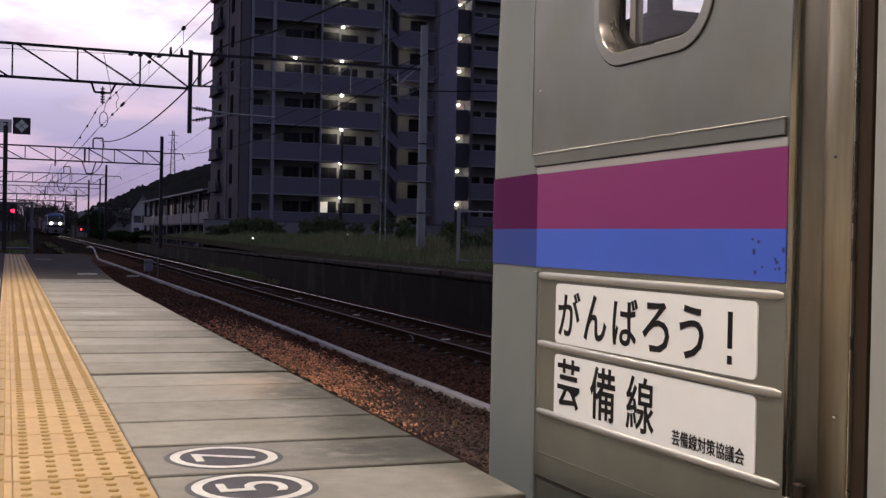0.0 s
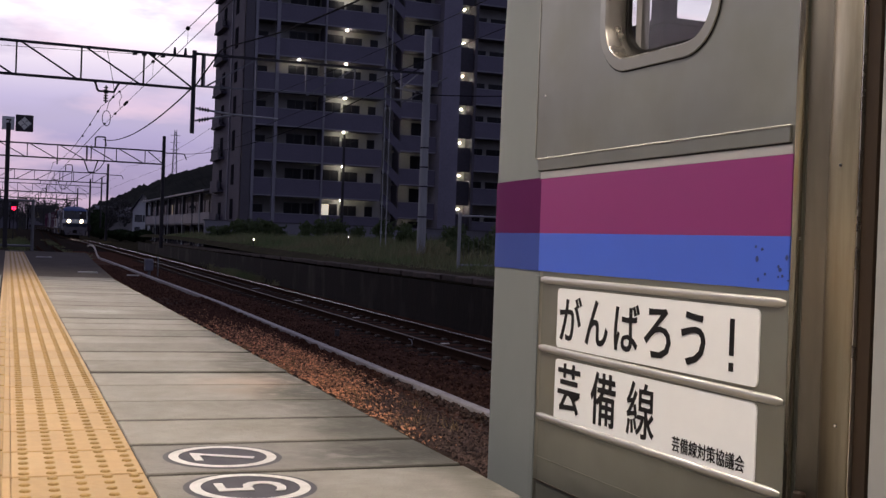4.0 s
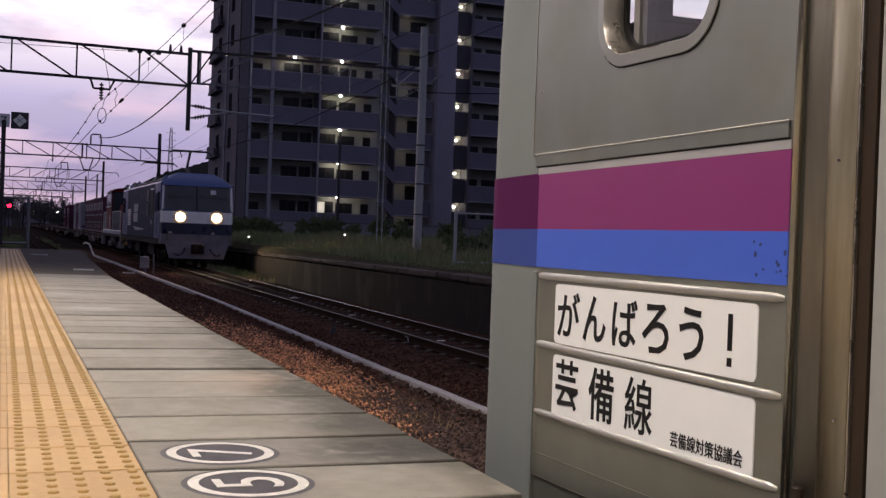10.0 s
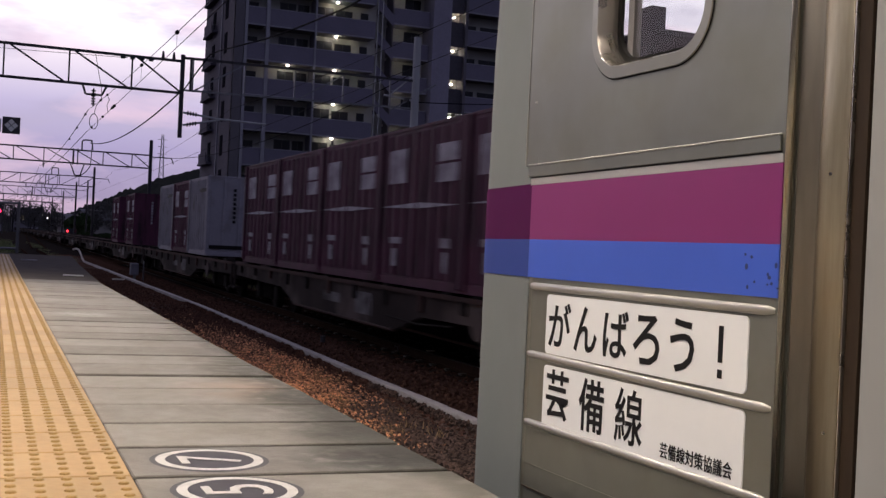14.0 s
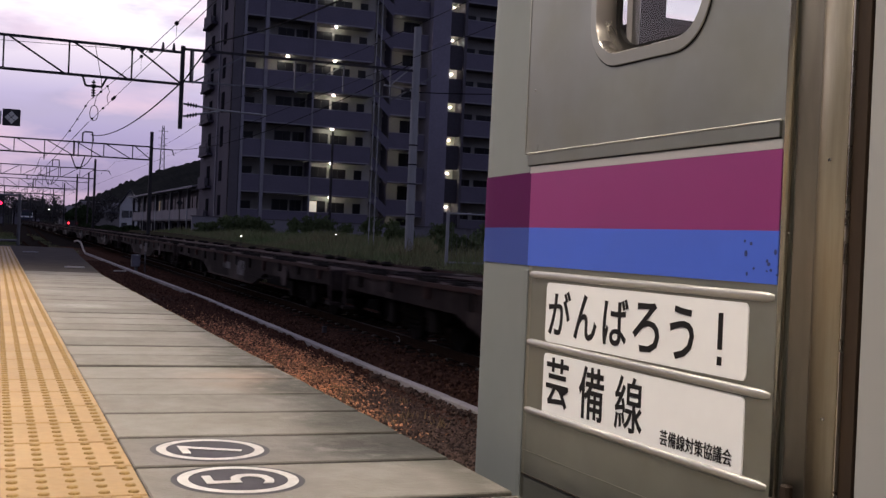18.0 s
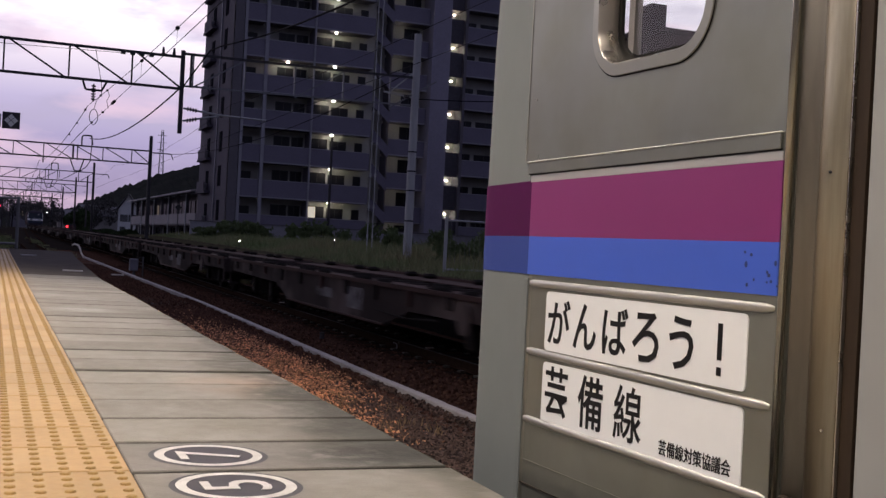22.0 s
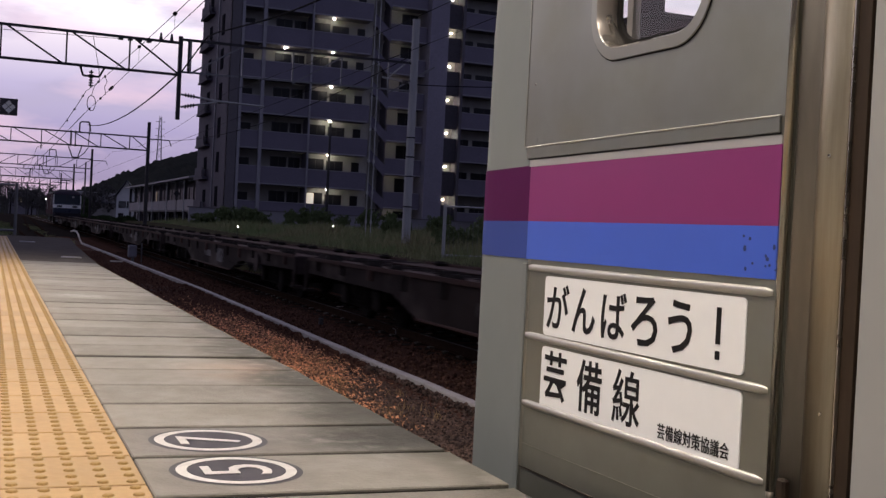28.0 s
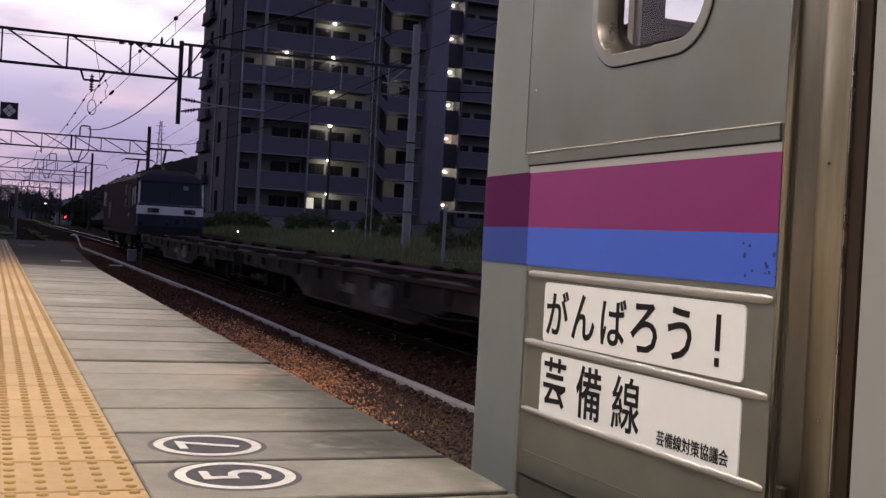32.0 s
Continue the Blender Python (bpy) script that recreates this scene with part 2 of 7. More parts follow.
    if per_object:
        oi = nt.nodes.new("ShaderNodeObjectInfo")
        mr = nt.nodes.new("ShaderNodeMapRange")
        mr.inputs["To Min"].default_value = 1 - per_object
        mr.inputs["To Max"].default_value = 1 + per_object
        nt.links.new(oi.outputs["Random"], mr.inputs["Value"])
        hs = nt.nodes.new("ShaderNodeHueSaturation")
        nt.links.new(mr.outputs[0], hs.inputs["Value"])
        nt.links.new(c, hs.inputs["Color"])
        c = hs.outputs[0]
    if island:
        ge = nt.nodes.new("ShaderNodeNewGeometry")
        mr = nt.nodes.new("ShaderNodeMapRange")
        mr.inputs["To Min"].default_value = 1 - island
        mr.inputs["To Max"].default_value = 1 + island
        nt.links.new(ge.outputs["Random Per Island"], mr.inputs["Value"])
        hs = nt.nodes.new("ShaderNodeHueSaturation")
        nt.links.new(mr.outputs[0], hs.inputs["Value"])
        nt.links.new(c, hs.inputs["Color"])
        c = hs.outputs[0]
    nt.links.new(c, bs.inputs["Base Color"])
    if rough_var:
        mr = nt.nodes.new("ShaderNodeMapRange")
        mr.inputs["To Min"].default_value = max(0.02, rough - rough_var)
        mr.inputs["To Max"].default_value = min(1, rough + rough_var)
        nt.links.new(noise_fac(scale * 2.3), mr.inputs["Value"])
        nt.links.new(mr.outputs[0], bs.inputs["Roughness"])
    if bump:
        n = nt.nodes.new("ShaderNodeTexNoise")
        n.inputs["Scale"].default_value = bscale
        n.inputs["Detail"].default_value = 4
        nt.links.new(vec, n.inputs["Vector"])
        b = nt.nodes.new("ShaderNodeBump")
        b.inputs["Strength"].default_value = bump
        b.inputs["Distance"].default_value = 0.02
        nt.links.new(n.outputs["Fac"], b.inputs["Height"])
        nt.links.new(b.outputs[0], bs.inputs["Normal"])
    if emit:
        bs.inputs["Emission Color"].default_value = (*(emit_col or col), 1)
        bs.inputs["Emission Strength"].default_value = emit
    return m


def glass_mat(name, col, rough=0.03):
    m = bpy.data.materials.new(name)
    m.use_nodes = True
    bs = m.node_tree.nodes["Principled BSDF"]
    bs.inputs["Base Color"].default_value = (*col, 1)
    bs.inputs["Roughness"].default_value = rough
    bs.inputs["Specular IOR Level"].default_value = 0.8
    return m


M_CONC = mat("platform_concrete", (0.254, 0.238, 0.212), 0.8, col2=(0.180, 0.168, 0.146), scale=1.7, bump=0.25, bscale=90, per_object=0.20, world_space=True,
             stain=(0.15, 0.14, 0.12), stain_scale=1.1, stain_lo=0.55, stain_hi=0.75, rough_var=0.12, fine_amount=0.3,
             spots=((0.62, 1.55, 0.34, 0.42, (0.31, 0.225, 0.17), 0.6), (0.74, 0.45, 0.28, 0.60, (0.075, 0.07, 0.052), 0.95), (0.82, 0.30, 0.15, 0.55, (0.055, 0.052, 0.040), 0.95), (0.82, 1.05, 0.10, 0.45, (0.07, 0.065, 0.05), 0.9), (0.79, -0.40, 0.14, 0.5, (0.10, 0.095, 0.075), 0.8), (0.74, 2.45, 0.25, 0.6, (0.10, 0.095, 0.075), 0.9), (0.78, 4.2, 0.15, 1.6, (0.11, 0.10, 0.085), 0.8), (0.68, 1.10, 0.22, 0.55, (0.10, 0.095, 0.072), 0.9), (0.66, 2.05, 0.20, 0.40, (0.115, 0.108, 0.085), 0.9), (0.52, 0.62, 0.30, 0.20, (0.15, 0.14, 0.115), 0.7), (0.76, 0.22, 0.28, 0.36, (0.07, 0.065, 0.05), 0.95), (0.80, 1.25, 0.20, 1.7, (0.070, 0.066, 0.052), 0.95), (0.74, 0.62, 0.22, 0.55, (0.060, 0.057, 0.045), 0.95), (0.82, 3.4, 0.14, 1.2, (0.085, 0.08, 0.065), 0.9), (0.68, 0.15, 0.34, 0.24, (0.046, 0.045, 0.035), 1.0), (0.70, 0.55, 0.22, 0.15, (0.055, 0.053, 0.042), 1.0), (0.73, 1.33, 0.22, 0.22, (0.06, 0.058, 0.046), 1.0),
                    (0.3, 1.05, 0.5, 0.12, (0.17, 0.16, 0.14), 0.6), (0.55, 3.6, 0.3, 0.5, (0.15, 0.14, 0.12), 0.7), (0.25, 5.3, 0.3, 0.3, (0.36, 0.35, 0.33), 0.7)))
M_ASPH = mat("old_asphalt", (0.140, 0.126, 0.116), 0.9, spec=0.0, col2=(0.095, 0.086, 0.080), scale=3, bump=0.5, bscale=160)
M_TILE = mat("yellow_tile", world_space=True, col=(0.415, 0.272, 0.122), rough=0.65, col2=(0.355, 0.232, 0.108), scale=5, bump=0.1, per_object=0.10, stain=(0.39, 0.275, 0.14), stain_scale=3.0)
M_DOME = mat("worn_tile_dome", (0.335, 0.205, 0.055), 0.6, col2=(0.27, 0.17, 0.05), scale=20)
M_JOINT = mat("joint_dirt", (0.014, 0.012, 0.010), 0.95, spec=0.1, scale=12)
M_DARKP = mat("marker_dark", (0.035, 0.032, 0.04), 0.6, col2=(0.06, 0.055, 0.06), scale=15)
M_WHITEP = mat("marker_white", (0.62, 0.61, 0.58), 0.6, col2=(0.45, 0.44, 0.41), scale=25)
M_BALLD = mat("dark_brown_ballast", (0.108, 0.057, 0.041), 0.9, spec=0.0, col2=(0.055, 0.032, 0.024), scale=7, fine=5, fine_amount=0.5, bump=1.0, bscale=22)
M_BALLF = mat("blackish_far_ballast", (0.040, 0.033, 0.028), 0.95, spec=0.0, col2=(0.022, 0.019, 0.017), scale=3, bump=0.8, bscale=18)
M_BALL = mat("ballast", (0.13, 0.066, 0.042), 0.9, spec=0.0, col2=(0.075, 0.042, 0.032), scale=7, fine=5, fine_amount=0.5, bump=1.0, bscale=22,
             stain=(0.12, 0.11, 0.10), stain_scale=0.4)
# stone colours carry the lamplight: dim far off, shaded near, lit between
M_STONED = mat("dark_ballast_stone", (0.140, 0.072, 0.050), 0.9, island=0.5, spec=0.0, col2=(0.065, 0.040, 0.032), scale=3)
M_STONE_SHADE = mat("shaded_ballast_stone", (0.145, 0.092, 0.068), 0.9, island=0.8, spec=0.2, col2=(0.06, 0.046, 0.04), scale=3)
M_STONE_LIT = mat("lit_ballast_stone", (0.88, 0.42, 0.20), 0.85, island=0.95, col2=(0.17, 0.083, 0.052), scale=3, bump=0.3, bscale=40)
M_RAIL = mat("rail_side", (0.056, 0.034, 0.025), 0.95, metal=0.0, spec=0.0, col2=(0.036, 0.022, 0.017), scale=6)
M_RTOP2 = mat("rusty_rail_top", (0.085, 0.064, 0.052), 0.48, metal=0.7, col2=(0.055, 0.042, 0.035), scale=5)
M_RTOP = mat("rail_top", (0.62, 0.59, 0.57), 0.2, metal=1.0, col2=(0.42, 0.4, 0.38), scale=5)
M_CLIP = mat("worn_rail_clip", (0.095, 0.078, 0.066), 0.5, metal=0.3, col2=(0.06, 0.047, 0.038), scale=9)
M_SLEEP = mat("sleeper", (0.066, 0.048, 0.039), 0.9, spec=0.0, col2=(0.03, 0.024, 0.02), scale=4, per_object=0.2)
M_PIPE = mat("white_pipe", (0.86, 0.79, 0.71), 0.9, spec=0.1, col2=(0.68, 0.61, 0.54), scale=3, bump=0.1)
M_STEELD = mat("dark_steel", (0.045, 0.042, 0.05), 0.55, metal=0.4, col2=(0.03, 0.028, 0.03), scale=5)
M_GALV = mat("galvanised", (0.22, 0.22, 0.24), 0.5, metal=0.6, col2=(0.15, 0.15, 0.16), scale=6)
M_POLEC = mat("concrete_pole", (0.42, 0.42, 0.43), 0.8, col2=(0.33, 0.33, 0.34), scale=2, stretch=(1, 1, 0.15), bump=0.1)
M_WIRE = mat("wire", (0.012, 0.012, 0.014), 0.8, spec=0.1)
M_GRASS = mat("grass_soil", (0.050, 0.045, 0.030), 0.95, spec=0.0, col2=(0.032, 0.031, 0.020), scale=0.8, bump=0.6, bscale=12)
M_BANK = mat("bank_soil", (0.078, 0.070, 0.046), 0.95, spec=0.0, col2=(0.048, 0.046, 0.029), scale=0.9, bump=0.6, bscale=12)
M_BLADE = mat("grass_blade", (0.17, 0.25, 0.10), 0.8, spec=0.1, col2=(0.30, 0.27, 0.15), scale=0.3, amount=0.95, island=0.25)
M_REED = mat("pale_reed", (0.30, 0.26, 0.14), 0.85, spec=0.1, col2=(0.20, 0.20, 0.10), scale=0.8, island=0.3)
M_STRAW = mat("dry_straw", (0.42, 0.29, 0.15), 0.9, spec=0.1, col2=(0.30, 0.20, 0.10), scale=2)
M_SHRUB = mat("shrub_leaf", (0.15, 0.19, 0.085), 0.8, spec=0.2, col2=(0.07, 0.095, 0.04), scale=0.9)
M_LEAF = mat("dark_leaf", (0.042, 0.066, 0.028), 0.85, spec=0.1, col2=(0.025, 0.04, 0.018), scale=1.2)
# distance haze is mixed into the colour of these far leaves
M_FARLEAF = mat("hazed_leaf", (0.105, 0.100, 0.098), 0.9, spec=0.0, col2=(0.075, 0.072, 0.075), scale=0.5)
M_HILL = mat("hill_wood", (0.0416, 0.0432, 0.0384), 0.95, spec=0.0, col2=(0.0208, 0.0224, 0.0224), scale=0.06, bump=1.0, bscale=0.25)
M_BWALL = mat("tower_tile", (0.1498, 0.1366, 0.1587), 0.75, col2=(0.1234, 0.1128, 0.1322), scale=0.5, bump=0.05)
M_BDARK = mat("tower_dark_tile", (0.193, 0.1802, 0.2274), 0.7, col2=(0.163, 0.1527, 0.193), scale=0.6)
M_BBALC = mat("balcony_panel", (0.1794, 0.1628, 0.225), 0.65, col2=(0.1503, 0.1377, 0.1939), scale=0.7)
M_DULL = mat("unlit_dull_glass", (0.02, 0.02, 0.025), 0.8, spec=0.0)
M_BEND = mat("tower_end_tile", (0.108, 0.099, 0.128), 0.8, spec=0.1, col2=(0.086, 0.079, 0.104), scale=0.5)
M_GRILLE = mat("dark_grille", (0.09, 0.0825, 0.105), 0.7)
M_BLIND = mat("blind_wall_tile", (0.2917, 0.2703, 0.3432), 0.75, col2=(0.2488, 0.2317, 0.296), scale=0.5)
M_BIN = mat("recess_wall", (0.4226, 0.4082, 0.3842), 0.8, col2=(0.3554, 0.3458, 0.3266), scale=0.8)
M_BTRIM = mat("balcony_trim", (0.3173, 0.3085, 0.3526), 0.5, col2=(0.2644, 0.2556, 0.2909), scale=2)
M_WIN = glass_mat("window_glass", (0.02, 0.02, 0.025), 0.06)
M_WIN2 = mat("dull_window_glass", (0.02, 0.02, 0.025), 0.3, spec=0.25)


def clear_glass(name):
    m = bpy.data.materials.new(name)
    m.use_nodes = True
    nt = m.node_tree
    nt.nodes.clear()
    out = nt.nodes.new("ShaderNodeOutputMaterial")
    mx = nt.nodes.new("ShaderNodeMixShader")
    tr = nt.nodes.new("ShaderNodeBsdfTransparent")
    tr.inputs["Color"].default_value = (0.95, 0.95, 0.945, 1)
    gl = nt.nodes.new("ShaderNodeBsdfGlossy")
    gl.inputs["Roughness"].default_value = 0.02
    fr = nt.nodes.new("ShaderNodeFresnel")
    fr.inputs["IOR"].default_value = 1.45
    nt.links.new(fr.outputs[0], mx.inputs[0])
    nt.links.new(tr.outputs[0], mx.inputs[1])
    nt.links.new(gl.outputs[0], mx.inputs[2])
    nt.links.new(mx.outputs[0], out.inputs["Surface"])
    return m


M_CLEAR = clear_glass("clear_cab_glass")
M_FRAME = mat("window_alu", (0.075, 0.07, 0.07), 0.4, metal=0.5)
M_LAMP = mat("lamp_glow", (1.0, 0.95, 0.85), 0.5, emit=55.0, emit_col=(1.0, 0.93, 0.80))
M_LITWIN = mat("lit_curtain", (0.9, 0.85, 0.75), 0.8, emit=0.5, emit_col=(1.0, 0.9, 0.75))
M_LITWIN2 = mat("dim_lit_curtain", (0.6, 0.5, 0.35), 0.8, emit=0.10, emit_col=(1.0, 0.8, 0.5))
M_RED = mat("red_signal_glow", (0.9, 0.05, 0.08), 0.5, emit=9.0, emit_col=(1.0, 0.012, 0.05))
M_TAIL = mat("tail_lamp_glow", (0.9, 0.05, 0.05), 0.5, emit=9.0, emit_col=(1.0, 0.02, 0.03))
M_HEAD = mat("headlight_glow", (1.0, 0.85, 0.6), 0.5, emit=650.0, emit_col=(1.0, 0.78, 0.50))
# strong emission standing in for lens bloom close round the headlights
M_BLOOM = mat("bloom_glow", (1.0, 0.7, 0.4), 0.4, emit=8.0, emit_col=(1.0, 0.72, 0.42))
# weak emission standing in for the outer halo of the headlights
M_HALO = mat("halo_glow", (0.8, 0.5, 0.25), 0.4, emit=0.22, emit_col=(1.0, 0.62, 0.36))
M_STAIN = mat("stainless", (0.300, 0.304, 0.270), 0.42, metal=0.85, col2=(0.248, 0.251, 0.220), scale=2.4, rough_var=0.08, fine_amount=0.10, amount=0.6,
              stain=(0.236, 0.232, 0.200), stain_scale=1.7)
M_BEAD = mat("satin_bead", (0.60, 0.585, 0.54), 0.40, metal=0.95, col2=(0.50, 0.49, 0.45), scale=2, fine_amount=0.08)
M_TRIM = mat("satin_trim", (0.66, 0.645, 0.60), 0.48, metal=0.9, col2=(0.55, 0.54, 0.50), scale=1.2, fine_amount=0.08)
M_STAINP = mat("polished_stainless", (0.66, 0.63, 0.57), 0.2, metal=1.0, col2=(0.55, 0.52, 0.46), scale=8, fine_amount=0.1)
M_CABP = mat("cab_grey_paint", (0.178, 0.195, 0.197), 0.6, spec=0.2, col2=(0.158, 0.174, 0.176), scale=1.5, fine_amount=0.08)
M_PURP = mat("purple_film", (0.21, 0.022, 0.14), 0.4, col2=(0.22, 0.025, 0.15), scale=2, fine_amount=0.06)
M_BLUE = mat("blue_film", (0.05, 0.12, 0.62), 0.4, col2=(0.05, 0.11, 0.56), scale=2, fine_amount=0.06)
M_PURP2 = mat("cab_purple_dark", (0.080, 0.007, 0.070), 0.7, spec=0.06, col2=(0.068, 0.009, 0.055), scale=2, fine_amount=0.06)
M_BLUE2 = mat("cab_blue_dark", (0.030, 0.052, 0.25), 0.65, spec=0.15, col2=(0.03, 0.06, 0.27), scale=2, fine_amount=0.06)
M_CHIP = mat("chip_dark", (0.02, 0.035, 0.16), 0.6)
M_PLATE = mat("sign_plate", (0.87, 0.885, 0.895), 0.4, col2=(0.83, 0.845, 0.855), scale=3, fine_amount=0.05)
M_INK = mat("black_ink", (0.010, 0.009, 0.010), 0.6, spec=0.2)
M_PILLAR = mat("dark_pillar_steel", (0.285, 0.262, 0.225), 0.42, metal=0.75, col2=(0.19, 0.165, 0.135), scale=2.0, stretch=(3, 3, 0.5))
M_BROWN = mat("rusty_door_edge", (0.47, 0.43, 0.335), 0.38, metal=0.75, col2=(0.27, 0.22, 0.145), scale=3.0, stretch=(4, 4, 0.35), stain=(0.135, 0.085, 0.040), stain_scale=1.3, stain_lo=0.40, stain_hi=0.66)
M_BROWN2 = mat("rust_brown_edge", (0.17, 0.115, 0.055), 0.5, metal=0.3, col2=(0.11, 0.065, 0.03), scale=2.5, stretch=(3, 3, 0.4))
M_DOORP = mat("door_grey", (0.33, 0.335, 0.33), 0.42, col2=(0.28, 0.284, 0.28), scale=1.0, fine_amount=0.08)
M_STAINP2 = mat("satin_stainless", (0.52, 0.49, 0.44), 0.30, metal=0.95, col2=(0.44, 0.41, 0.37), scale=6, rough_var=0.08, fine_amount=0.1)
M_STAINF = mat("frame_stainless", (0.36, 0.352, 0.30), 0.34, metal=0.9, col2=(0.32, 0.312, 0.265), scale=3, rough_var=0.06, fine_amount=0.1)
M_PIPEM = mat("worn_drip_pipe", (0.60, 0.57, 0.49), 0.24, metal=0.9, col2=(0.32, 0.285, 0.215), scale=2.2, stretch=(3, 3, 0.4))
M_SEAL = mat("worn_brown_seal", (0.038, 0.024, 0.014), 0.6, spec=0.25, col2=(0.018, 0.012, 0.009), scale=3.0, stretch=(4, 4, 0.5))
M_RUBBER = mat("black_rubber", (0.009, 0.008, 0.008), 0.7, spec=0.2)
M_CEIL = mat("canopy_white", (0.82, 0.82, 0.79), 0.7, col2=(0.72, 0.72, 0.69), scale=1.0)
M_TUBE = mat("fluorescent_glow", (1, 1, 1), 0.5, emit=32.0, emit_col=(1.0, 0.9, 0.74))
M_LBLUE = mat("loco_blue", (0.020, 0.030, 0.065), 0.35, col2=(0.016, 0.025, 0.055), scale=1.2, rough_var=0.1)
M_LGREY = mat("loco_grey_blue", (0.032, 0.042, 0.074), 0.6, spec=0.03, col2=(0.026, 0.034, 0.062), scale=1.2, rough_var=0.1, stain=(0.040, 0.047, 0.068), stain_scale=0.5)
M_EMBLEM = mat("faded_emblem_white", (0.42, 0.42, 0.45), 0.6, spec=0.1, col2=(0.34, 0.34, 0.36), scale=3)
M_LBLUE2 = mat("loco_side_blue", (0.014, 0.046, 0.16), 0.4, spec=0.35, col2=(0.011, 0.036, 0.13), scale=1.2, rough_var=0.1)
M_LROOF = mat("loco_roof_blue", (0.050, 0.098, 0.27), 0.45, spec=0.3, col2=(0.042, 0.078, 0.20), scale=1.5)
M_LPURP = mat("loco_dusk_roof", (0.034, 0.028, 0.044), 0.7, spec=0.1, col2=(0.025, 0.021, 0.033), scale=1.5)
M_LDARK = mat("loco_dark_band", (0.018, 0.022, 0.03), 0.35)
M_LWHITE = mat("loco_white", (0.90, 0.90, 0.91), 0.4, col2=(0.80, 0.80, 0.81), scale=4)
M_GUTTER = mat("bright_roof_edge", (0.80, 0.80, 0.84), 0.22, metal=0.85, col2=(0.66, 0.66, 0.70), scale=5)
M_SKIRT = mat("loco_skirt", (0.24, 0.24, 0.29), 0.6, col2=(0.13, 0.12, 0.14), scale=2.5)
M_UNDER = mat("underframe", (0.024, 0.019, 0.017), 0.85, spec=0.1, col2=(0.014, 0.012, 0.011), scale=3)
M_DRED = mat("diesel_red", (0.125, 0.007, 0.012), 0.6, spec=0.10, col2=(0.085, 0.007, 0.011), scale=1.8, rough_var=0.1)
M_RSKIRT = mat("rear_loco_skirt", (0.050, 0.045, 0.058), 0.7, spec=0.1, col2=(0.034, 0.031, 0.040), scale=2)
M_RGLASS = mat("rear_screen_glass", (0.022, 0.034, 0.050), 0.35, spec=0.3, col2=(0.018, 0.027, 0.040), scale=1)
M_RRED = mat("rear_loco_red", (0.052, 0.020, 0.030), 0.7, spec=0.02, col2=(0.038, 0.015, 0.022), scale=1.5)
M_RAILW = mat("handrail_white", (0.7, 0.69, 0.68), 0.5)
M_WINE = mat("container_wine", (0.115, 0.03105, 0.0667), 0.65, spec=0.25, col2=(0.0782, 0.023, 0.0483), scale=1.6, stretch=(1.84, 1.84, 0.575), stain=(0.0276, 0.0161, 0.0207), stain_scale=1.5, stain_lo=0.48, stain_hi=0.68, per_object=0.18)
M_CGREY = mat("container_grey", (0.3472, 0.33, 0.3783), 0.6, spec=0.25, col2=(0.28, 0.27, 0.3104), scale=1.6, stain=(0.1904, 0.17, 0.1649), stain_scale=1.5)
M_WAGON = mat("wagon_frame", (0.0504, 0.03744, 0.03528), 0.85, spec=0.1, col2=(0.0216, 0.01584, 0.01512), scale=0.9, amount=0.85, stain=(0.125, 0.098, 0.092), stain_scale=0.7, stain_lo=0.54, stain_hi=0.66, per_object=0.2)
M_WDECK = mat("rusty_wagon_deck", (0.080, 0.042, 0.036), 0.8, spec=0.15, col2=(0.040, 0.024, 0.022), scale=1.3, per_object=0.15)
M_TROUGH = mat("pale_trough_concrete", (0.522, 0.486, 0.459), 0.9, spec=0.1, col2=(0.414, 0.378, 0.3555), scale=3, bump=0.25, bscale=60, per_object=0.08, stain=(0.34, 0.29, 0.25), stain_scale=4.0, stain_lo=0.58, stain_hi=0.72)
M_BOGIE = mat("dusty_bogie_grey", (0.12, 0.11, 0.115), 0.85, spec=0.1, col2=(0.045, 0.040, 0.042), scale=3)
M_HAZ = mat("worn_yellow_stripe", (0.50, 0.33, 0.06), 0.7, col2=(0.28, 0.18, 0.05), scale=4)
M_MARK2 = mat("worn_dim_mark", (0.56, 0.53, 0.60), 0.7, spec=0.2, col2=(0.20, 0.16, 0.20), scale=3.0, amount=0.9)
M_REFL = mat("reflective_white", (0.92, 0.92, 0.88), 0.35, col2=(0.82, 0.82, 0.78), scale=6)
M_MARK3 = mat("sooty_mark", (0.264, 0.252, 0.264), 0.8, spec=0.1, col2=(0.03, 0.021, 0.021), scale=3.0, amount=0.9)
M_MARK = mat("faded_white_mark", (0.42, 0.41, 0.43), 0.6, col2=(0.25, 0.24, 0.26), scale=4)
M_HWALL = mat("house_wall", (0.68, 0.68, 0.70), 0.8, col2=(0.56, 0.56, 0.58), scale=0.5)
M_TERR = mat("terrace_wall", (0.125, 0.118, 0.125), 0.85, spec=0.2, col2=(0.085, 0.08, 0.088), scale=0.5)
M_HBALC = mat("terrace_balcony", (0.25, 0.235, 0.265), 0.8, col2=(0.19, 0.18, 0.205), scale=0.6)
M_TOWN = mat("dim_town_wall", (0.045, 0.032, 0.036), 0.9, col2=(0.032, 0.024, 0.027), scale=0.4)
M_HWALL2 = mat("house_wall_beige", (0.30, 0.28, 0.28), 0.8, col2=(0.25, 0.23, 0.23), scale=0.5)
M_HROOF = mat("roof_slate", (0.10, 0.10, 0.12), 0.6, col2=(0.07, 0.07, 0.085), scale=1.0, bump=0.3, bscale=5)
M_ROOFL = mat("pale_sheet_roof", (0.26, 0.26, 0.29), 0.6, spec=0.2, col2=(0.19, 0.19, 0.215), scale=0.8)
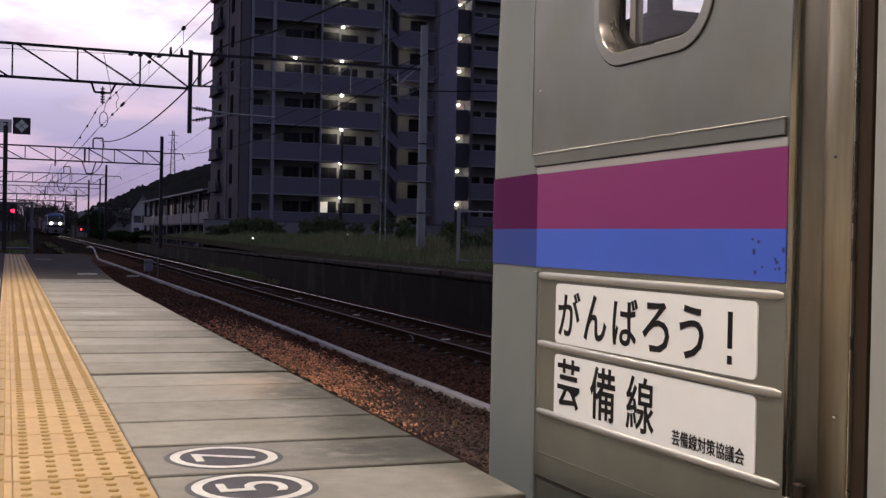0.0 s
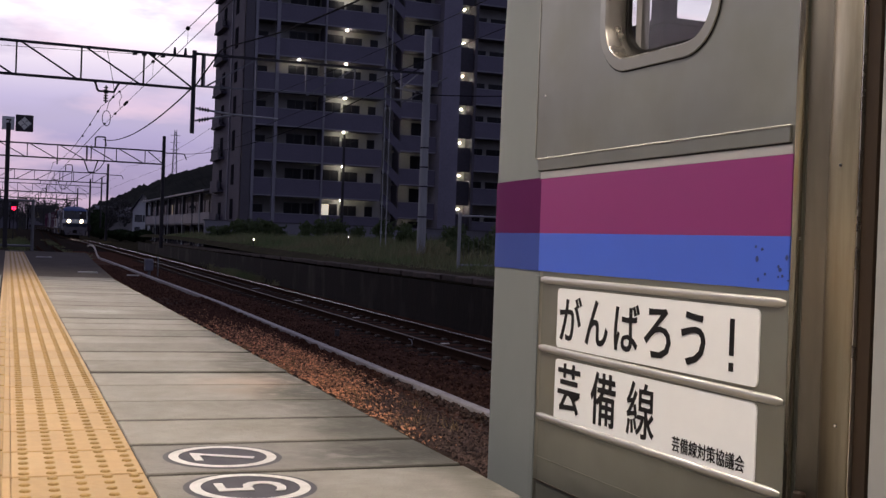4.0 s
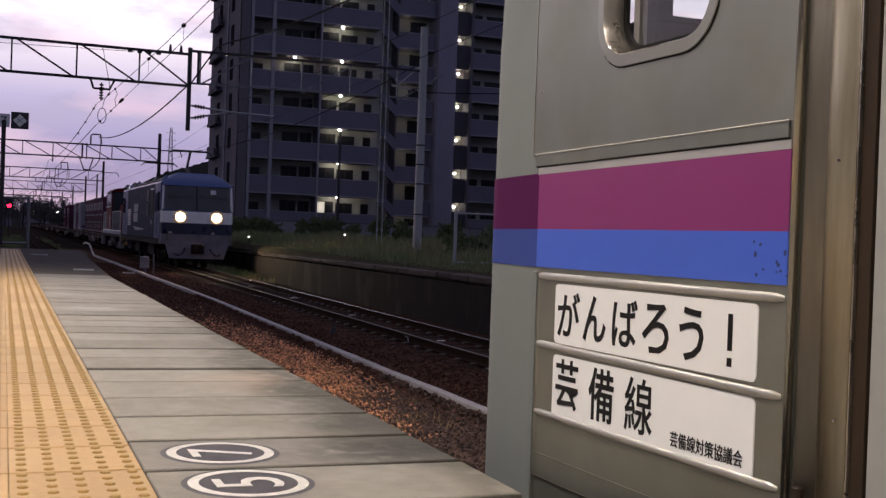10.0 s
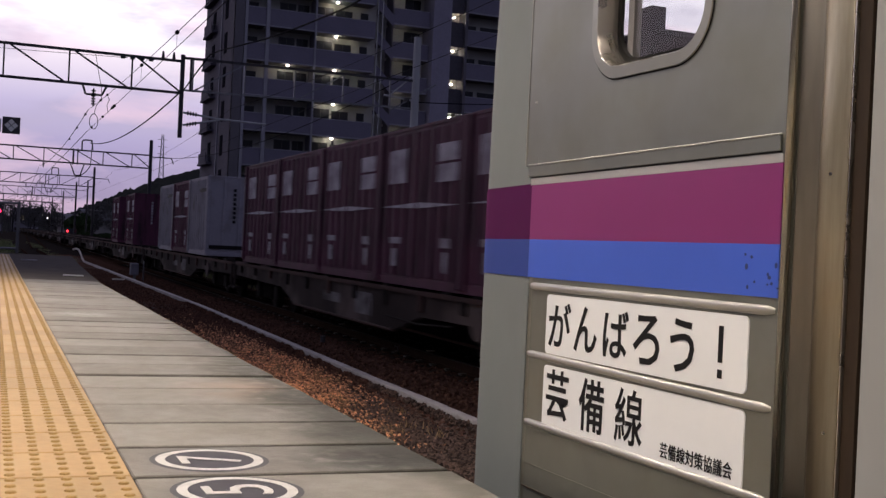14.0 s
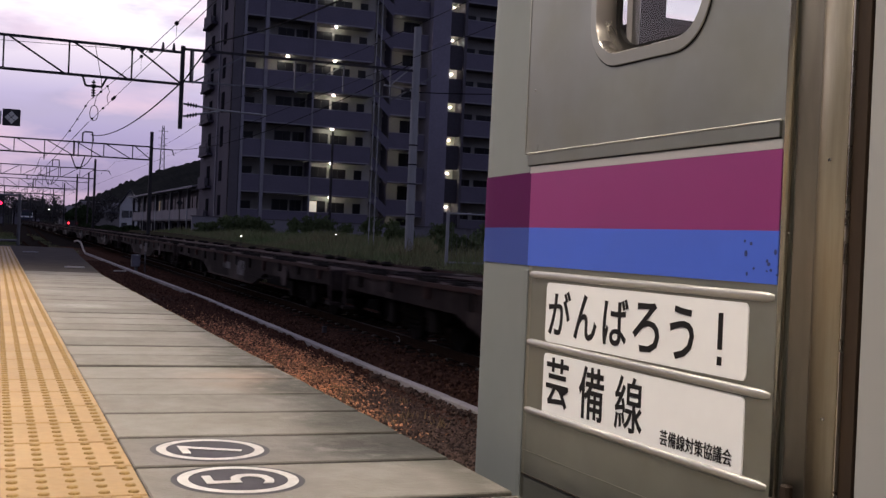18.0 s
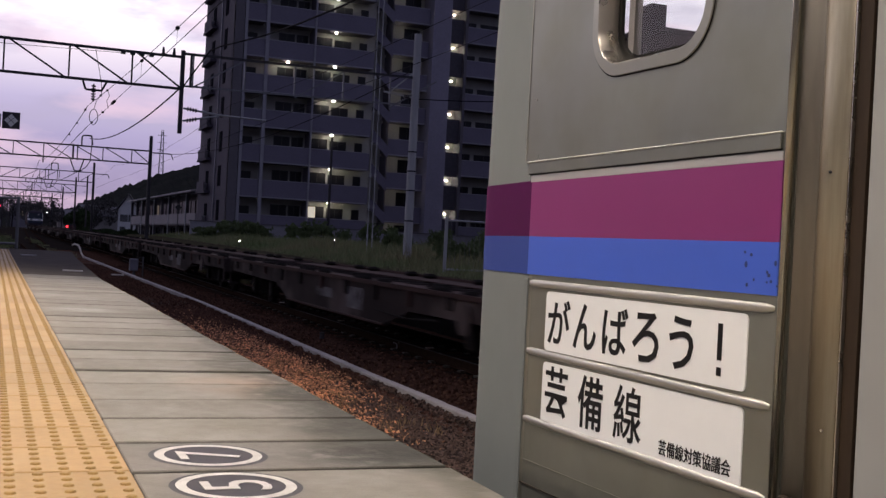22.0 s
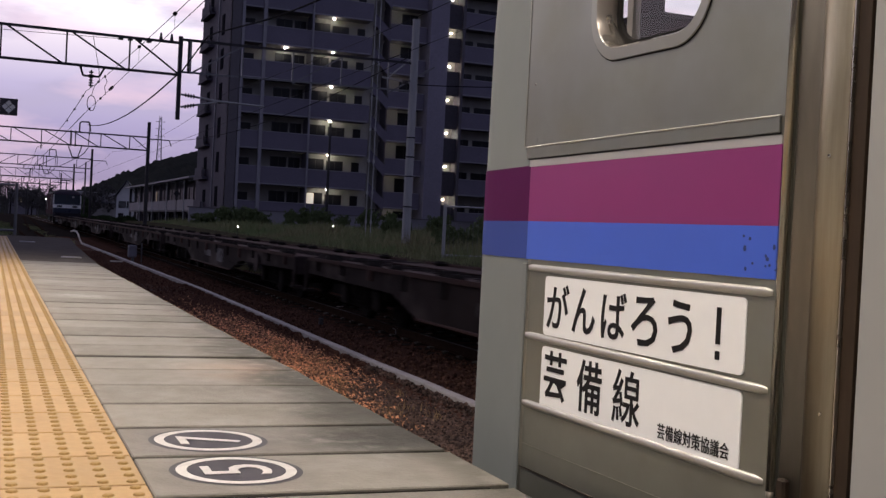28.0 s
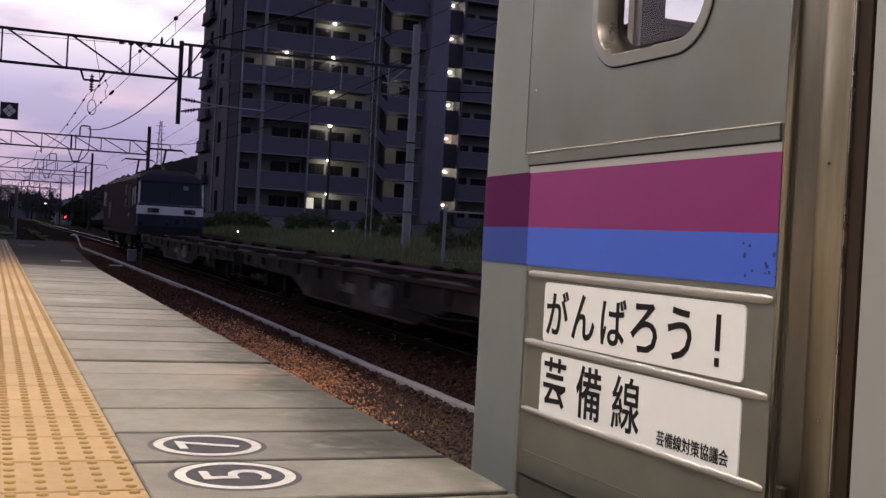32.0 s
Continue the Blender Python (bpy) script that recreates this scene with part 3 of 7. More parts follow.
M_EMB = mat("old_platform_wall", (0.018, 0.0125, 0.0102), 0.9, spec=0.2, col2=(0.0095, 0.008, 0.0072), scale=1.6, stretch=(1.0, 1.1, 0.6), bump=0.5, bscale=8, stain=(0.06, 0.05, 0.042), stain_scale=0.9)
M_COPE = mat("old_coping", (0.095, 0.070, 0.058), 0.9, spec=0.2, col2=(0.05, 0.046, 0.042), scale=1.4, bump=0.4, bscale=20, per_object=0.2)


ZR = -1.12           # rail top
ZB = -1.32           # ballast


def rise(y):
    """The line climbs gently away from the platform end."""
    return 0.0045 * max(min(y, 400.0) - 12.0, 0.0)


def pz(x, y):
    """Height of the gently falling platform deck."""
    return -0.0086 * x + 0.0036 * min(y, 24.0)


def track_x(y):
    far = min(max(y - 110.0, 0.0), 100.0)
    return 6.82 + 0.0072 * y - 0.0000442 * max(y - 40.0, 0.0) ** 2 + 0.00006 * far * (2 * max(y - 110.0, 0.0) - far)


# ---- ground, track bed ----
def ground():
    s = Shape()
    xs = [-1500, -300, -60, -20, 0, 20, 60, 300, 1500]
    ys = [-1500, -300, -60, 0, 12, 60, 150, 300, 400, 1500]
    vs = [(x, y, -1.42 + rise(y)) for y in ys for x in xs]
    n = len(xs)
    s.add(vs, [(j * n + i, j * n + i + 1, (j + 1) * n + i + 1, (j + 1) * n + i) for j in range(len(ys) - 1) for i in range(n - 1)])
    setting("ground", s, M_GRASS, "dark weedy soil of the railway yard", "ground")
    # ballast bed, a little uneven
    s = Shape()
    xs = [0.82 + i * 0.2 for i in range(41)]
    ys = [-30, -15, -6] + [-2 + 0.35 * i for i in range(90)] + [31 + 3 * i for i in range(24)] + [110, 140, 180, 240, 320]
    vs = []
    for y in ys:
        for x in xs:
            xx = x + (track_x(y) - 6.82) * min(1, x / 6.0)
            d = abs(xx - track_x(y))
            h = ZB + rise(y) + 0.02 * noise.noise((xx * 3, y * 3, 0.3)) + (0.03 if d < 1.5 else 0.0)
            if 1.55 < d < 2.2:
                h -= 0.06
            vs.append((xx, y, h))
    n = len(xs)
    s.add(vs, [(j * n + i, j * n + i + 1, (j + 1) * n + i + 1, (j + 1) * n + i) for j in range(len(ys) - 1) for i in range(n - 1)])
    # bed colour: darker along the main track, darkest far out
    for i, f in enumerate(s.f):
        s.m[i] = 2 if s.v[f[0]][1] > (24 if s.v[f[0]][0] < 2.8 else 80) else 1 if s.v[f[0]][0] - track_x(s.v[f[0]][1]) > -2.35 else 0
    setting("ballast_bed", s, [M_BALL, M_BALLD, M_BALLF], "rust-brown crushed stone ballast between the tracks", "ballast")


ground()


def rails_for(name, path, y0, y1, step, label, tops=(0, 0)):
    """Two rails of a track as one thing, with each rail a part."""
    t = thing(name, pose(0, 0, 0), label, "track", kind="structure")
    for side, head in zip((-0.566, 0.566), tops):
        prof = [(-0.065, -0.153), (0.065, -0.153), (0.065, -0.135), (0.012, -0.115), (0.012, -0.045), (0.033, -0.035), (0.033, -0.004), (0.026, 0.0),
                (-0.026, 0.0), (-0.033, -0.004), (-0.033, -0.035), (-0.012, -0.045), (-0.012, -0.115), (-0.065, -0.135)]
        n = int((y1 - y0) / step)
        rings = [[(path(y) + side + a, y, ZR + rise(y) + b) for a, b in prof] for y in (y0 + step * i for i in range(n + 1))]
        s = Shape().loft(rings)
        k = len(prof)
        for i in range(len(s.f)):
            if i < n * k and i % k in (6, 7, 8):
                s.m[i] = 1
        part("rail", s, [M_RAIL, head], t, "rail with a worn head")
    return t


main_track = rails_for("main_track", track_x, -25, 330, 5.0, "curving main line track with bright worn rail heads", (M_RTOP2, M_RTOP))
side_track = rails_for("bay_track", lambda y: 2.36, -25, 90, 23.0, "rusty side track beside the platform edge", (M_RAIL, M_RAIL))
yard_track = rails_for("yard_track", lambda y: 1.2 + 0.022 * y, 96, 300, 12.0, "yard track joining the main line far off", (M_RAIL, M_RAIL))


def sleepers():
    s = Shape()
    s.box(-1.0, 1.0, -0.12, 0.12, -0.06, 0.035, 0, 0.02)
    for sx in (-0.566, 0.566):
        for d in (-1, 1):
            a, b = sorted((sx + d * 0.068, sx + d * 0.15))
            s.box(a, b, -0.07, 0.07, 0.035, 0.062, 1)
    me = s.mesh("sleeper", [M_SLEEP, M_CLIP])
    for track, path, a, b in ((main_track, track_x, -4, 62), (side_track, lambda y: 2.36, -4, 20)):
        y = a
        while y < b:
            ob = part("sleeper", me, None, track)
            ob.matrix_world = pose(path(y), y, ZR + rise(y) - 0.19)
            y += 0.61


# ---- platform ----
def platform():
    s = Shape()
    # body under the slabs and the wall to the track
    for y0, y1 in ((-26, -12), (-12, 0), (0, 10.48)):
        vs = [(x, y, pz(x, y) - dz) for y in (y0, y1) for x, dz in ((-6.0, 1.5), (-6.0, 0.006), (0.75, 0.006), (0.75, 1.5))]
        s.add(vs, [(0, 1, 2, 3), (7, 6, 5, 4), (0, 4, 5, 1), (1, 5, 6, 2), (2, 6, 7, 3), (3, 7, 4, 0)])
    body = setting("platform", s, M_JOINT, "concrete station platform with pale edge slabs", "platform")
    # the outer, unlit end in asphalt
    s = Shape()
    rows = [(10.49, 0.83), (13.5, 0.93), (17.0, 1.05), (23.0, 1.30)]
    rings = []
    for y, xr in rows:
        rings.append([(-6.0, y, -1.5), (-6.0, y, pz(-6, y)), (xr, y, pz(xr, y) - 0.012), (xr, y, -1.5)])
    s.loft(rings)
    setting("platform_end", s, M_ASPH, "dark asphalt end of the platform beyond the lamps", "platform")
    # left of the tactile strip: asphalt sheet
    s = Shape()
    vs = [(x, y, pz(x, y) + z) for y in (-26, 10.48) for x, z in ((-6.0, -0.002), (-0.372, -0.001))]
    s.add(vs, [(0, 1, 3, 2)])
    setting("platform_surface", s, M_CONC, "grey concrete surface behind the tactile strip", "platform")
    # edge slabs
    pitch = 0.3891
    slab = Shape().box(-0.400, 0.400, -pitch / 2 + 0.014, pitch / 2 - 0.014, -0.085, 0.0, 0, 0.003).mesh("edge_slab", M_CONC)
    k = -58
    while k < 27:
        y = -0.0135 + pitch * (k + 0.5)
        ob = part("edge_slab", slab, None, body)
        ob.matrix_world = Matrix.Translation((0.402, y, pz(0.402, y) + random.uniform(-0.002, 0.002))) @ pose(0, 0, 0, 0.206 + random.uniform(-0.45, 0.45), 0.49, 0)
        k += 1
    # tactile tiles
    s = Shape()
    s.box(-0.1465, 0.1465, -0.1425, 0.1425, -0.04, 0.0, 0, 0.002)
    for i in range(5):
        for j in range(5):
            cx, cy = -0.12 + 0.06 * i, -0.12 + 0.06 * j
            ring = [(math.cos(a * math.pi / 4), math.sin(a * math.pi / 4)) for a in range(8)]
            s.loft([[(cx + 0.0125 * c, cy + 0.0125 * d, 0.0) for c, d in ring], [(cx + 0.0108 * c, cy + 0.0108 * d, 0.0035) for c, d in ring],
                    [(cx + 0.008 * c, cy + 0.008 * d, 0.005) for c, d in ring]], 1)
    tile = s.mesh("tactile_tile", [M_TILE, M_DOME])
    s = Shape().box(-0.030, 0.030, -0.1425, 0.1425, -0.04, 0.0, 0, 0.003)
    s.box(-0.015, 0.012, -0.135, 0.135, 0.0, 0.005, 1, 0.004)
    line = s.mesh("inner_line_tile", [M_TILE, M_DOME])
    for k in range(-76, 72):
        y = 0.2975 * (k + 0.5)
        for me, x, nm in ((tile, -0.15, "tactile_tile"), (line, -0.3275, "inner_line_tile")):
            ob = part(nm, me, None, body)
            ob.matrix_world = Matrix.Translation((x, y, pz(x, y) + 0.004)) @ pose(0, 0, 0, 0.206, 0.49, 0)
    return body


PLATFORM = platform()


def text_mesh(body, size, mats, name, extrude=0.0008, bold=0.0):
    c = bpy.data.curves.new(name, "FONT")
    c.body, c.size, c.extrude, c.align_x, c.align_y, c.offset = body, size, extrude, "LEFT", "BOTTOM_BASELINE", bold
    c.resolution_u = 3
    tmp = bpy.data.objects.new(name, c)
    scene.collection.objects.link(tmp)
    dg = bpy.context.evaluated_depsgraph_get()
    me = bpy.data.meshes.new_from_object(tmp.evaluated_get(dg))
    bpy.data.objects.remove(tmp)
    me.materials.clear()
    me.materials.append(mats)
    xs = [v.co.x for v in me.vertices]
    ys = [v.co.y for v in me.vertices]
    return me, min(xs), max(xs), min(ys), max(ys)


def fit_text(body, x0, x1, y0, y1, material, name, bold=0.0):
    """Letters as a flat mesh filling a box in its own plane (x right, y up)."""
    me, a, b, c, d = text_mesh(body, 1.0, material, name, 0.002, bold)
    sx, sy = (x1 - x0) / (b - a), (y1 - y0) / (d - c)
    for v in me.vertices:
        v.co = ((v.co.x - a) * sx + x0, (v.co.y - c) * sy + y0, v.co.z * 0.35)
    return me


def disc(r0, r1, z, n=48, h=0.001, m=0, s=None):
    s = s or Shape()
    ring = [(math.cos(2 * math.pi * i / n), math.sin(2 * math.pi * i / n)) for i in range(n)]
    if r0 <= 0:
        s.add([(r1 * c, r1 * d, z) for c, d in ring], [tuple(range(n))], m)
    else:
        s.add([(r * c, r * d, z) for r in (r0, r1) for c, d in ring], [(i, (i + 1) % n, n + (i + 1) % n, n + i) for i in range(n)], m)
    return s


def floor_mark(cx, cy, digit):
    t = thing("boarding_mark", Matrix.Translation((cx, cy, pz(cx, cy) + 0.002)) @ pose(0, 0, 0, 0.206, 0.49, 0),
              "round dark boarding mark with white ring and numeral on the platform", "floor marking", "boarding marks")
    part("disc", disc(0, 0.151, 0.0), M_DARKP, t)
    part("ring", disc(0.112, 0.1365, 0.0012), M_WHITEP, t, "white painted ring")
    me = fit_text(digit, -0.05, 0.05, -0.078, 0.078, M_WHITEP, "numeral")
    ob = part("numeral", me, None, t, "white painted numeral")
    ob.matrix_local = pose(0, 0, 0.0016, 0, 0, 90)


floor_mark(0.212, 0.175, "7")
floor_mark(0.212, -0.178, "5")


# ---- platform canopy over and behind the camera ----
def canopy():
    s = Shape()
    s.box(-5.2, 0.55, -24, 8.6, 4.75, 4.9)
    for y in range(-22, 8, 4):
        s.box(-5.2, 0.55, y, y + 0.12, 4.55, 4.75)
    setting("canopy_roof", s, M_CEIL, "white-painted platform canopy roof", "canopy")
    for y in (-7.6, -3.8, 0.0, 3.8, 7.9):
        t = thing("canopy_lamp", pose(-1.0, y, 4.5), "long fluorescent lamp under the platform canopy", "lamp", "canopy lamps")
        part("housing", Shape().box(-0.035, 0.035, -0.62, 0.62, 0.06, 0.26, 0, 0.01), M_GALV, t)
        part("tube", Shape().cyl((0, -0.58, 0.02), (0, 0.58, 0.02), 0.018, n=8), M_TUBE, t, "glowing warm white tube")
        area("canopy_light", -1.0, y, 4.48, 0.12, 1.2, LAMPW * (1.25 if y > 5 else 0.97), WARM)
    for y in (-18, -9):
        t = thing("canopy_post", pose(-3.0, y, pz(-3, y)), "grey steel canopy post on the platform", "post", "canopy posts")
        part("shaft", Shape().cyl((0, 0, 0), (0, 0, 4.6), 0.09, n=14), M_GALV, t)
    s = Shape().box(-9.0, -8.8, -40, 3, -1.4, 5.0).box(-9.0, 12.0, -40.2, -40, -1.4, 6.0)
    setting("station_wall", s, M_HWALL2, "plain station wall behind the platform", "wall")
    # town side of the station, met only as reflections in the car's window and sheets
    # unseen blocks, added to screen low sky from the car and train sides
    for x, y, w, d, h in ((-26, 14, 13, 16, 6.6), (-24, 34, 12, 14, 7.4), (-22, 52, 12, 20, 6.2), (-24, 80, 14, 26, 7.0), (-24, 116, 14, 40, 7.5), (-30, -10, 14, 20, 8.0)):
        t = thing("station_building", pose(x, y, -1.4), "unseen flat-roofed block added on the town side to screen low sky", "building", "town side buildings")
        part("wall", Shape().box(-w / 2, w / 2, 0, d, 0, h), M_TOWN, t)
        part("roof", Shape().box(-w / 2 - 0.3, w / 2 + 0.3, -0.3, d + 0.3, h, h + 0.3), M_HROOF, t)
        part("stair_hut", Shape().box(-w / 4, w / 6, d * 0.3, d * 0.6, h + 0.3, h + 2.2), M_TOWN, t)


LAMPW = 116.0
canopy()


# ---- the standing stainless railcar ----
CAR = thing("railcar", Matrix.Translation((0.8966, -0.2252, ZR)) @ pose(0, 0, 0, 0, 0, 1.954),
            "standing stainless railcar with purple and blue bands at the platform", "railcar")
Z0 = -ZR  # platform level in the car's own height


def rounded(x0, x1, y0, y1, r, n=6):
    pts = []
    for cx, cy, a in ((x1 - r, y1 - r, 0), (x0 + r, y1 - r, 90), (x0 + r, y0 + r, 180), (x1 - r, y0 + r, 270)):
        pts += [(cx + r * math.cos(radians(a + 90 * i / n)), cy + r * math.sin(radians(a + 90 * i / n))) for i in range(n + 1)]
    return pts


def panel_hole(s, xo, y0, y1, z0, z1, hole, inner, m=0):
    """A side sheet in the plane x = xo round a hole; inner is a rectangle enclosing it."""
    ya, yc, za, zc = inner
    ring = rounded(ya, yc, za, zc, 0.0005, len(hole) // 4 - 1)
    n = len(hole)
    s.add([(xo, y, z) for y, z in ring] + [(xo, y, z) for y, z in hole], [(i, (i + 1) % n, n + (i + 1) % n, n + i) for i in range(n)], m)
    for a, c, d, e in ((y0, ya, z0, z1), (yc, y1, z0, z1), (ya, yc, z0, za), (ya, yc, zc, z1)):
        s.add([(xo, a, d), (xo, c, d), (xo, c, e), (xo, a, e)], [(0, 1, 2, 3)], m)
    return s


def railcar():
    z = lambda h: h + Z0

    def climbing(shape, above=0.0):
        """Lets the edges above a height climb slightly towards the door."""
        shape.v = [(x, y, h - 0.0095 * (y + 0.45) if h > above else h) for x, y, h in shape.v]
        return shape
    hole = rounded(-0.665, -0.282, z(0.985), z(1.62), 0.085, 8)
    s = panel_hole(Shape(), 0.0, -0.935, 0.032, z(0.80), z(2.0), hole, (-0.72, -0.22, z(0.93), z(1.70)))
    part("upper_side_sheet", s, M_STAIN, CAR, "brushed stainless side sheet")
    s = Shape().box(0.0, 0.03, -0.935, -0.02, z(-0.35), z(0.80))
    part("lower_side_sheet", s, M_STAIN, CAR, "brushed stainless lower side")
    # cab corner panel, turned slightly inwards, and the rounded end
    a = radians(7)
    prof = []
    for k in range(7):
        u = 0.332 * k / 6
        prof.append((u * math.sin(a) + 0.002, -0.02 + u * math.cos(a)))
    ex, ey = prof[-1]
    for k in range(1, 8):
        an = a + (radians(90) - a) * k / 7
        prof.append((ex + 0.16 * (math.cos(a) - math.cos(an)), ey + 0.16 * (math.sin(an) - math.sin(a))))
    rows = [z(-0.35), z(0.6), z(1.1), z(1.5), z(2.0), z(2.6)]
    lean = [0, 0, 0.004, 0.02, 0.05, 0.12]
    rings = [[(x + 0.4 * d, y - d, h) for x, y in prof] for h, d in zip(rows, lean)]
    part("cab_corner", Shape().loft(rings, closed=False, caps=False), M_CABP, CAR, "light grey painted cab corner", True)
    # bands: film on side and on the cab corner
    zb = [z(v) for v in (0.741, 0.604, 0.511)]
    for i, (nm, mt, lab) in enumerate((("purple_band", M_PURP, "purple film band"), ("blue_band", M_BLUE, "blue film band with dark chips"))):
        part(nm, climbing(Shape().box(-0.0022, 0.0, -0.905, -0.005, zb[i + 1], zb[i]), z(0.7)), mt, CAR, lab)
        # the bands go darker on the cab corner
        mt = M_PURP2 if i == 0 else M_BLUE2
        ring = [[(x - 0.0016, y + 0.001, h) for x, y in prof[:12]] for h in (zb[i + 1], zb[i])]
        part(nm, Shape().loft(ring, closed=False, caps=False), mt, CAR, "darker cab band", True)
    # pressed beads, and the ledge over the band
    for h, h2, t in ((0.4905, 0.4885, 0.0088), (0.3255, 0.3185, 0.0088), (0.1600, 0.1590, 0.0088)):
        pr = [(0.0, -1.0), (-0.45, -0.95), (-0.85, -0.6), (-1.0, 0.0), (-0.85, 0.6), (-0.45, 0.95), (0.0, 1.0)]
        rings = [[(q * a0, y, z(g) + t * w * b0) for a0, b0 in pr] for y, g, q, w in ((-0.899, h2, 0.002, 0.55), (-0.880, h2, 0.008, 1.0), (-0.04, h, 0.008, 1.0), (-0.018, h, 0.002, 0.55))]
        part("bead", Shape().loft(rings), M_BEAD, CAR, "bright pressed stainless bead", True)
    part("ledge", climbing(Shape().box(-0.005, 0.0, -0.898, 0.012, z(0.7615), z(0.7905), 0, 0.0012)), M_STAIN, CAR, "pressed ledge above the band")
    part("ledge_edge", climbing(Shape().box(-0.0075, -0.001, -0.900, 0.012, z(0.7893), z(0.7925), 0, 0.0015)), M_TRIM, CAR, "bright ledge edge")
    part("ledge_skirt", climbing(Shape().box(-0.0012, 0.0, -0.902, 0.002, z(0.7418), z(0.7578))), M_TRIM, CAR, "bright strip under the ledge")
    part("ledge_gap", climbing(Shape().box(-0.0025, 0.0, -0.898, 0.008, z(0.7595), z(0.7625))), M_RUBBER, CAR, "dark seam under the ledge")
    part("corner_seam", Shape().box(-0.0004, 0.01, -0.027, -0.012, z(-0.35), z(0.80)), M_STAINF, CAR)
    part("corner_seam", Shape().box(-0.0015, 0.012, 0.030, 0.038, z(0.79), z(2.0), 0, 0.002), M_STAINF, CAR)
    part("corner_strip", Shape().box(-0.004, 0.01, -0.012, 0.008, z(-0.35), z(0.50), 0, 0.002), M_CABP, CAR)
    part("corner_joint", Shape().box(-0.0008, 0.01, -0.028, 0.036, z(0.786), z(0.806)), M_STAIN, CAR)
    part("skirt_seam", Shape().box(-0.0016, 0.0, -0.90, -0.02, z(0.060), z(0.0612)), M_STAINF, CAR)
    # window: flat ring, deep bright jamb, rubber, clear pane
    N = 10
    ring = [[(0.0, *p) for p in rounded(-0.692, -0.256, z(0.955), z(1.65), 0.114, N)], [(-0.0045, *p) for p in rounded(-0.690, -0.258, z(0.957), z(1.648), 0.112, N)],
            [(-0.0052, *p) for p in rounded(-0.668, -0.280, z(0.982), z(1.625), 0.09, N)]]
    part("window_frame", Shape().loft(ring, caps=False), M_STAINF, CAR, "flat stainless rounded window frame")
    ring = [[(-0.0052, *p) for p in rounded(-0.668, -0.280, z(0.982), z(1.625), 0.09, N)], [(-0.002, *p) for p in rounded(-0.665, -0.283, z(0.985), z(1.622), 0.087, N)],
            [(0.044, *p) for p in rounded(-0.660, -0.287, z(0.990), z(1.617), 0.082, N)]]
    part("window_jamb", Shape().loft(ring, caps=False), M_STAINP2, CAR, "bright deep window jamb", True)
    part("window_seal", Shape().loft([[(-0.001, *p) for p in rounded(-0.694, -0.254, z(0.953), z(1.654), 0.115, 8)], [(-0.003, *p) for p in rounded(-0.688, -0.260, z(0.959), z(1.648), 0.111, 8)]], caps=False), M_RUBBER, CAR)
    pane = rounded(-0.660, -0.287, z(0.990), z(1.617), 0.082, 8)
    part("window_gasket", Shape().loft([[(0.044, *p) for p in pane], [(0.042, *p) for p in rounded(-0.645, -0.302, z(1.005), z(1.602), 0.07, 8)], [(0.05, *p) for p in rounded(-0.643, -0.304, z(1.007), z(1.60), 0.07, 8)]], caps=False), M_RUBBER, CAR)
    part("window_pane", Shape().add([(0.047, *p) for p in pane], [tuple(range(len(pane)))]), M_CLEAR, CAR, "clear cab side window pane").visible_shadow = False
    part("window_mullion", Shape().box(0.055, 0.075, -0.335, -0.313, z(0.97), z(1.62)), M_HWALL2, CAR, "beige window post")
    # door pillar, drip pipe and door edge
    part("drip_pipe", Shape().tube([(-0.0065, -0.9240, z(2.0)), (-0.0065, -0.9240, z(0.15))], 0.0078, 14), M_PIPEM, CAR, "thin steel drip pipe", True)
    part("pipe_end", Shape().tube([(-0.0065, -0.9240, z(0.15)), (-0.0075, -0.927, z(0.136)), (-0.010, -0.934, z(0.127)), (-0.011, -0.944, z(0.124)), (-0.010, -0.953, z(0.130))], 0.0070, 12), M_PILLAR, CAR, "rusty bent pipe end", True)
    part("pipe_clip", Shape().box(-0.006, 0.010, -0.957, -0.935, z(0.115), z(0.176), 0, 0.004), M_SEAL, CAR, "dark rusty pipe bracket")
    part("skirt_seam", Shape().box(-0.003, 0.0, -0.92, -0.02, z(0.002), z(0.0038)), M_SEAL, CAR)
    lv = (z(-0.35), z(2.0))
    # shade of the recess is put into its darker steel colour
    part("pillar_recess", Shape().loft([[(0.0, -0.926, h), (0.002, -0.934, h), (0.006, -0.944, h), (0.011, -0.956, h), (0.016, -0.968, h), (0.017, -0.976, h), (0.013, -0.981, h), (0.06, -0.981, h), (0.06, -0.926, h)] for h in lv]), M_PILLAR, CAR, "steel recess, darkened in colour for its shade", True)
    part("door_pillar", Shape().loft([[(0.013, -0.981, h), (0.004, -0.985, h), (-0.001, -0.993, h), (-0.003, -1.005, h), (-0.003, -1.030, h), (-0.0005, -1.034, h), (-0.0005, -1.0495, h), (0.004, -1.052, h), (0.05, -1.052, h), (0.05, -0.981, h)] for h in lv]), M_BROWN, CAR, "stained steel door pillar", True)
    part("pillar_side", Shape().box(0.001, 0.05, -1.0585, -1.0525, *lv), M_BROWN2, CAR, "rust-brown pillar edge")
    part("pillar_trim", Shape().box(-0.004, 0.05, -1.0615, -1.0590, *lv), M_STAINP2, CAR, "bright edge trim")
    part("door_seal", Shape().box(0.002, 0.06, -1.0900, -1.0620, *lv), M_SEAL, CAR, "dark brown worn door seal")
    part("door_leaf", Shape().box(-0.004, 0.06, -1.95, -1.0900, z(-0.05), z(1.95), 0, 0.014), M_DOORP, CAR, "light grey folding door leaf")
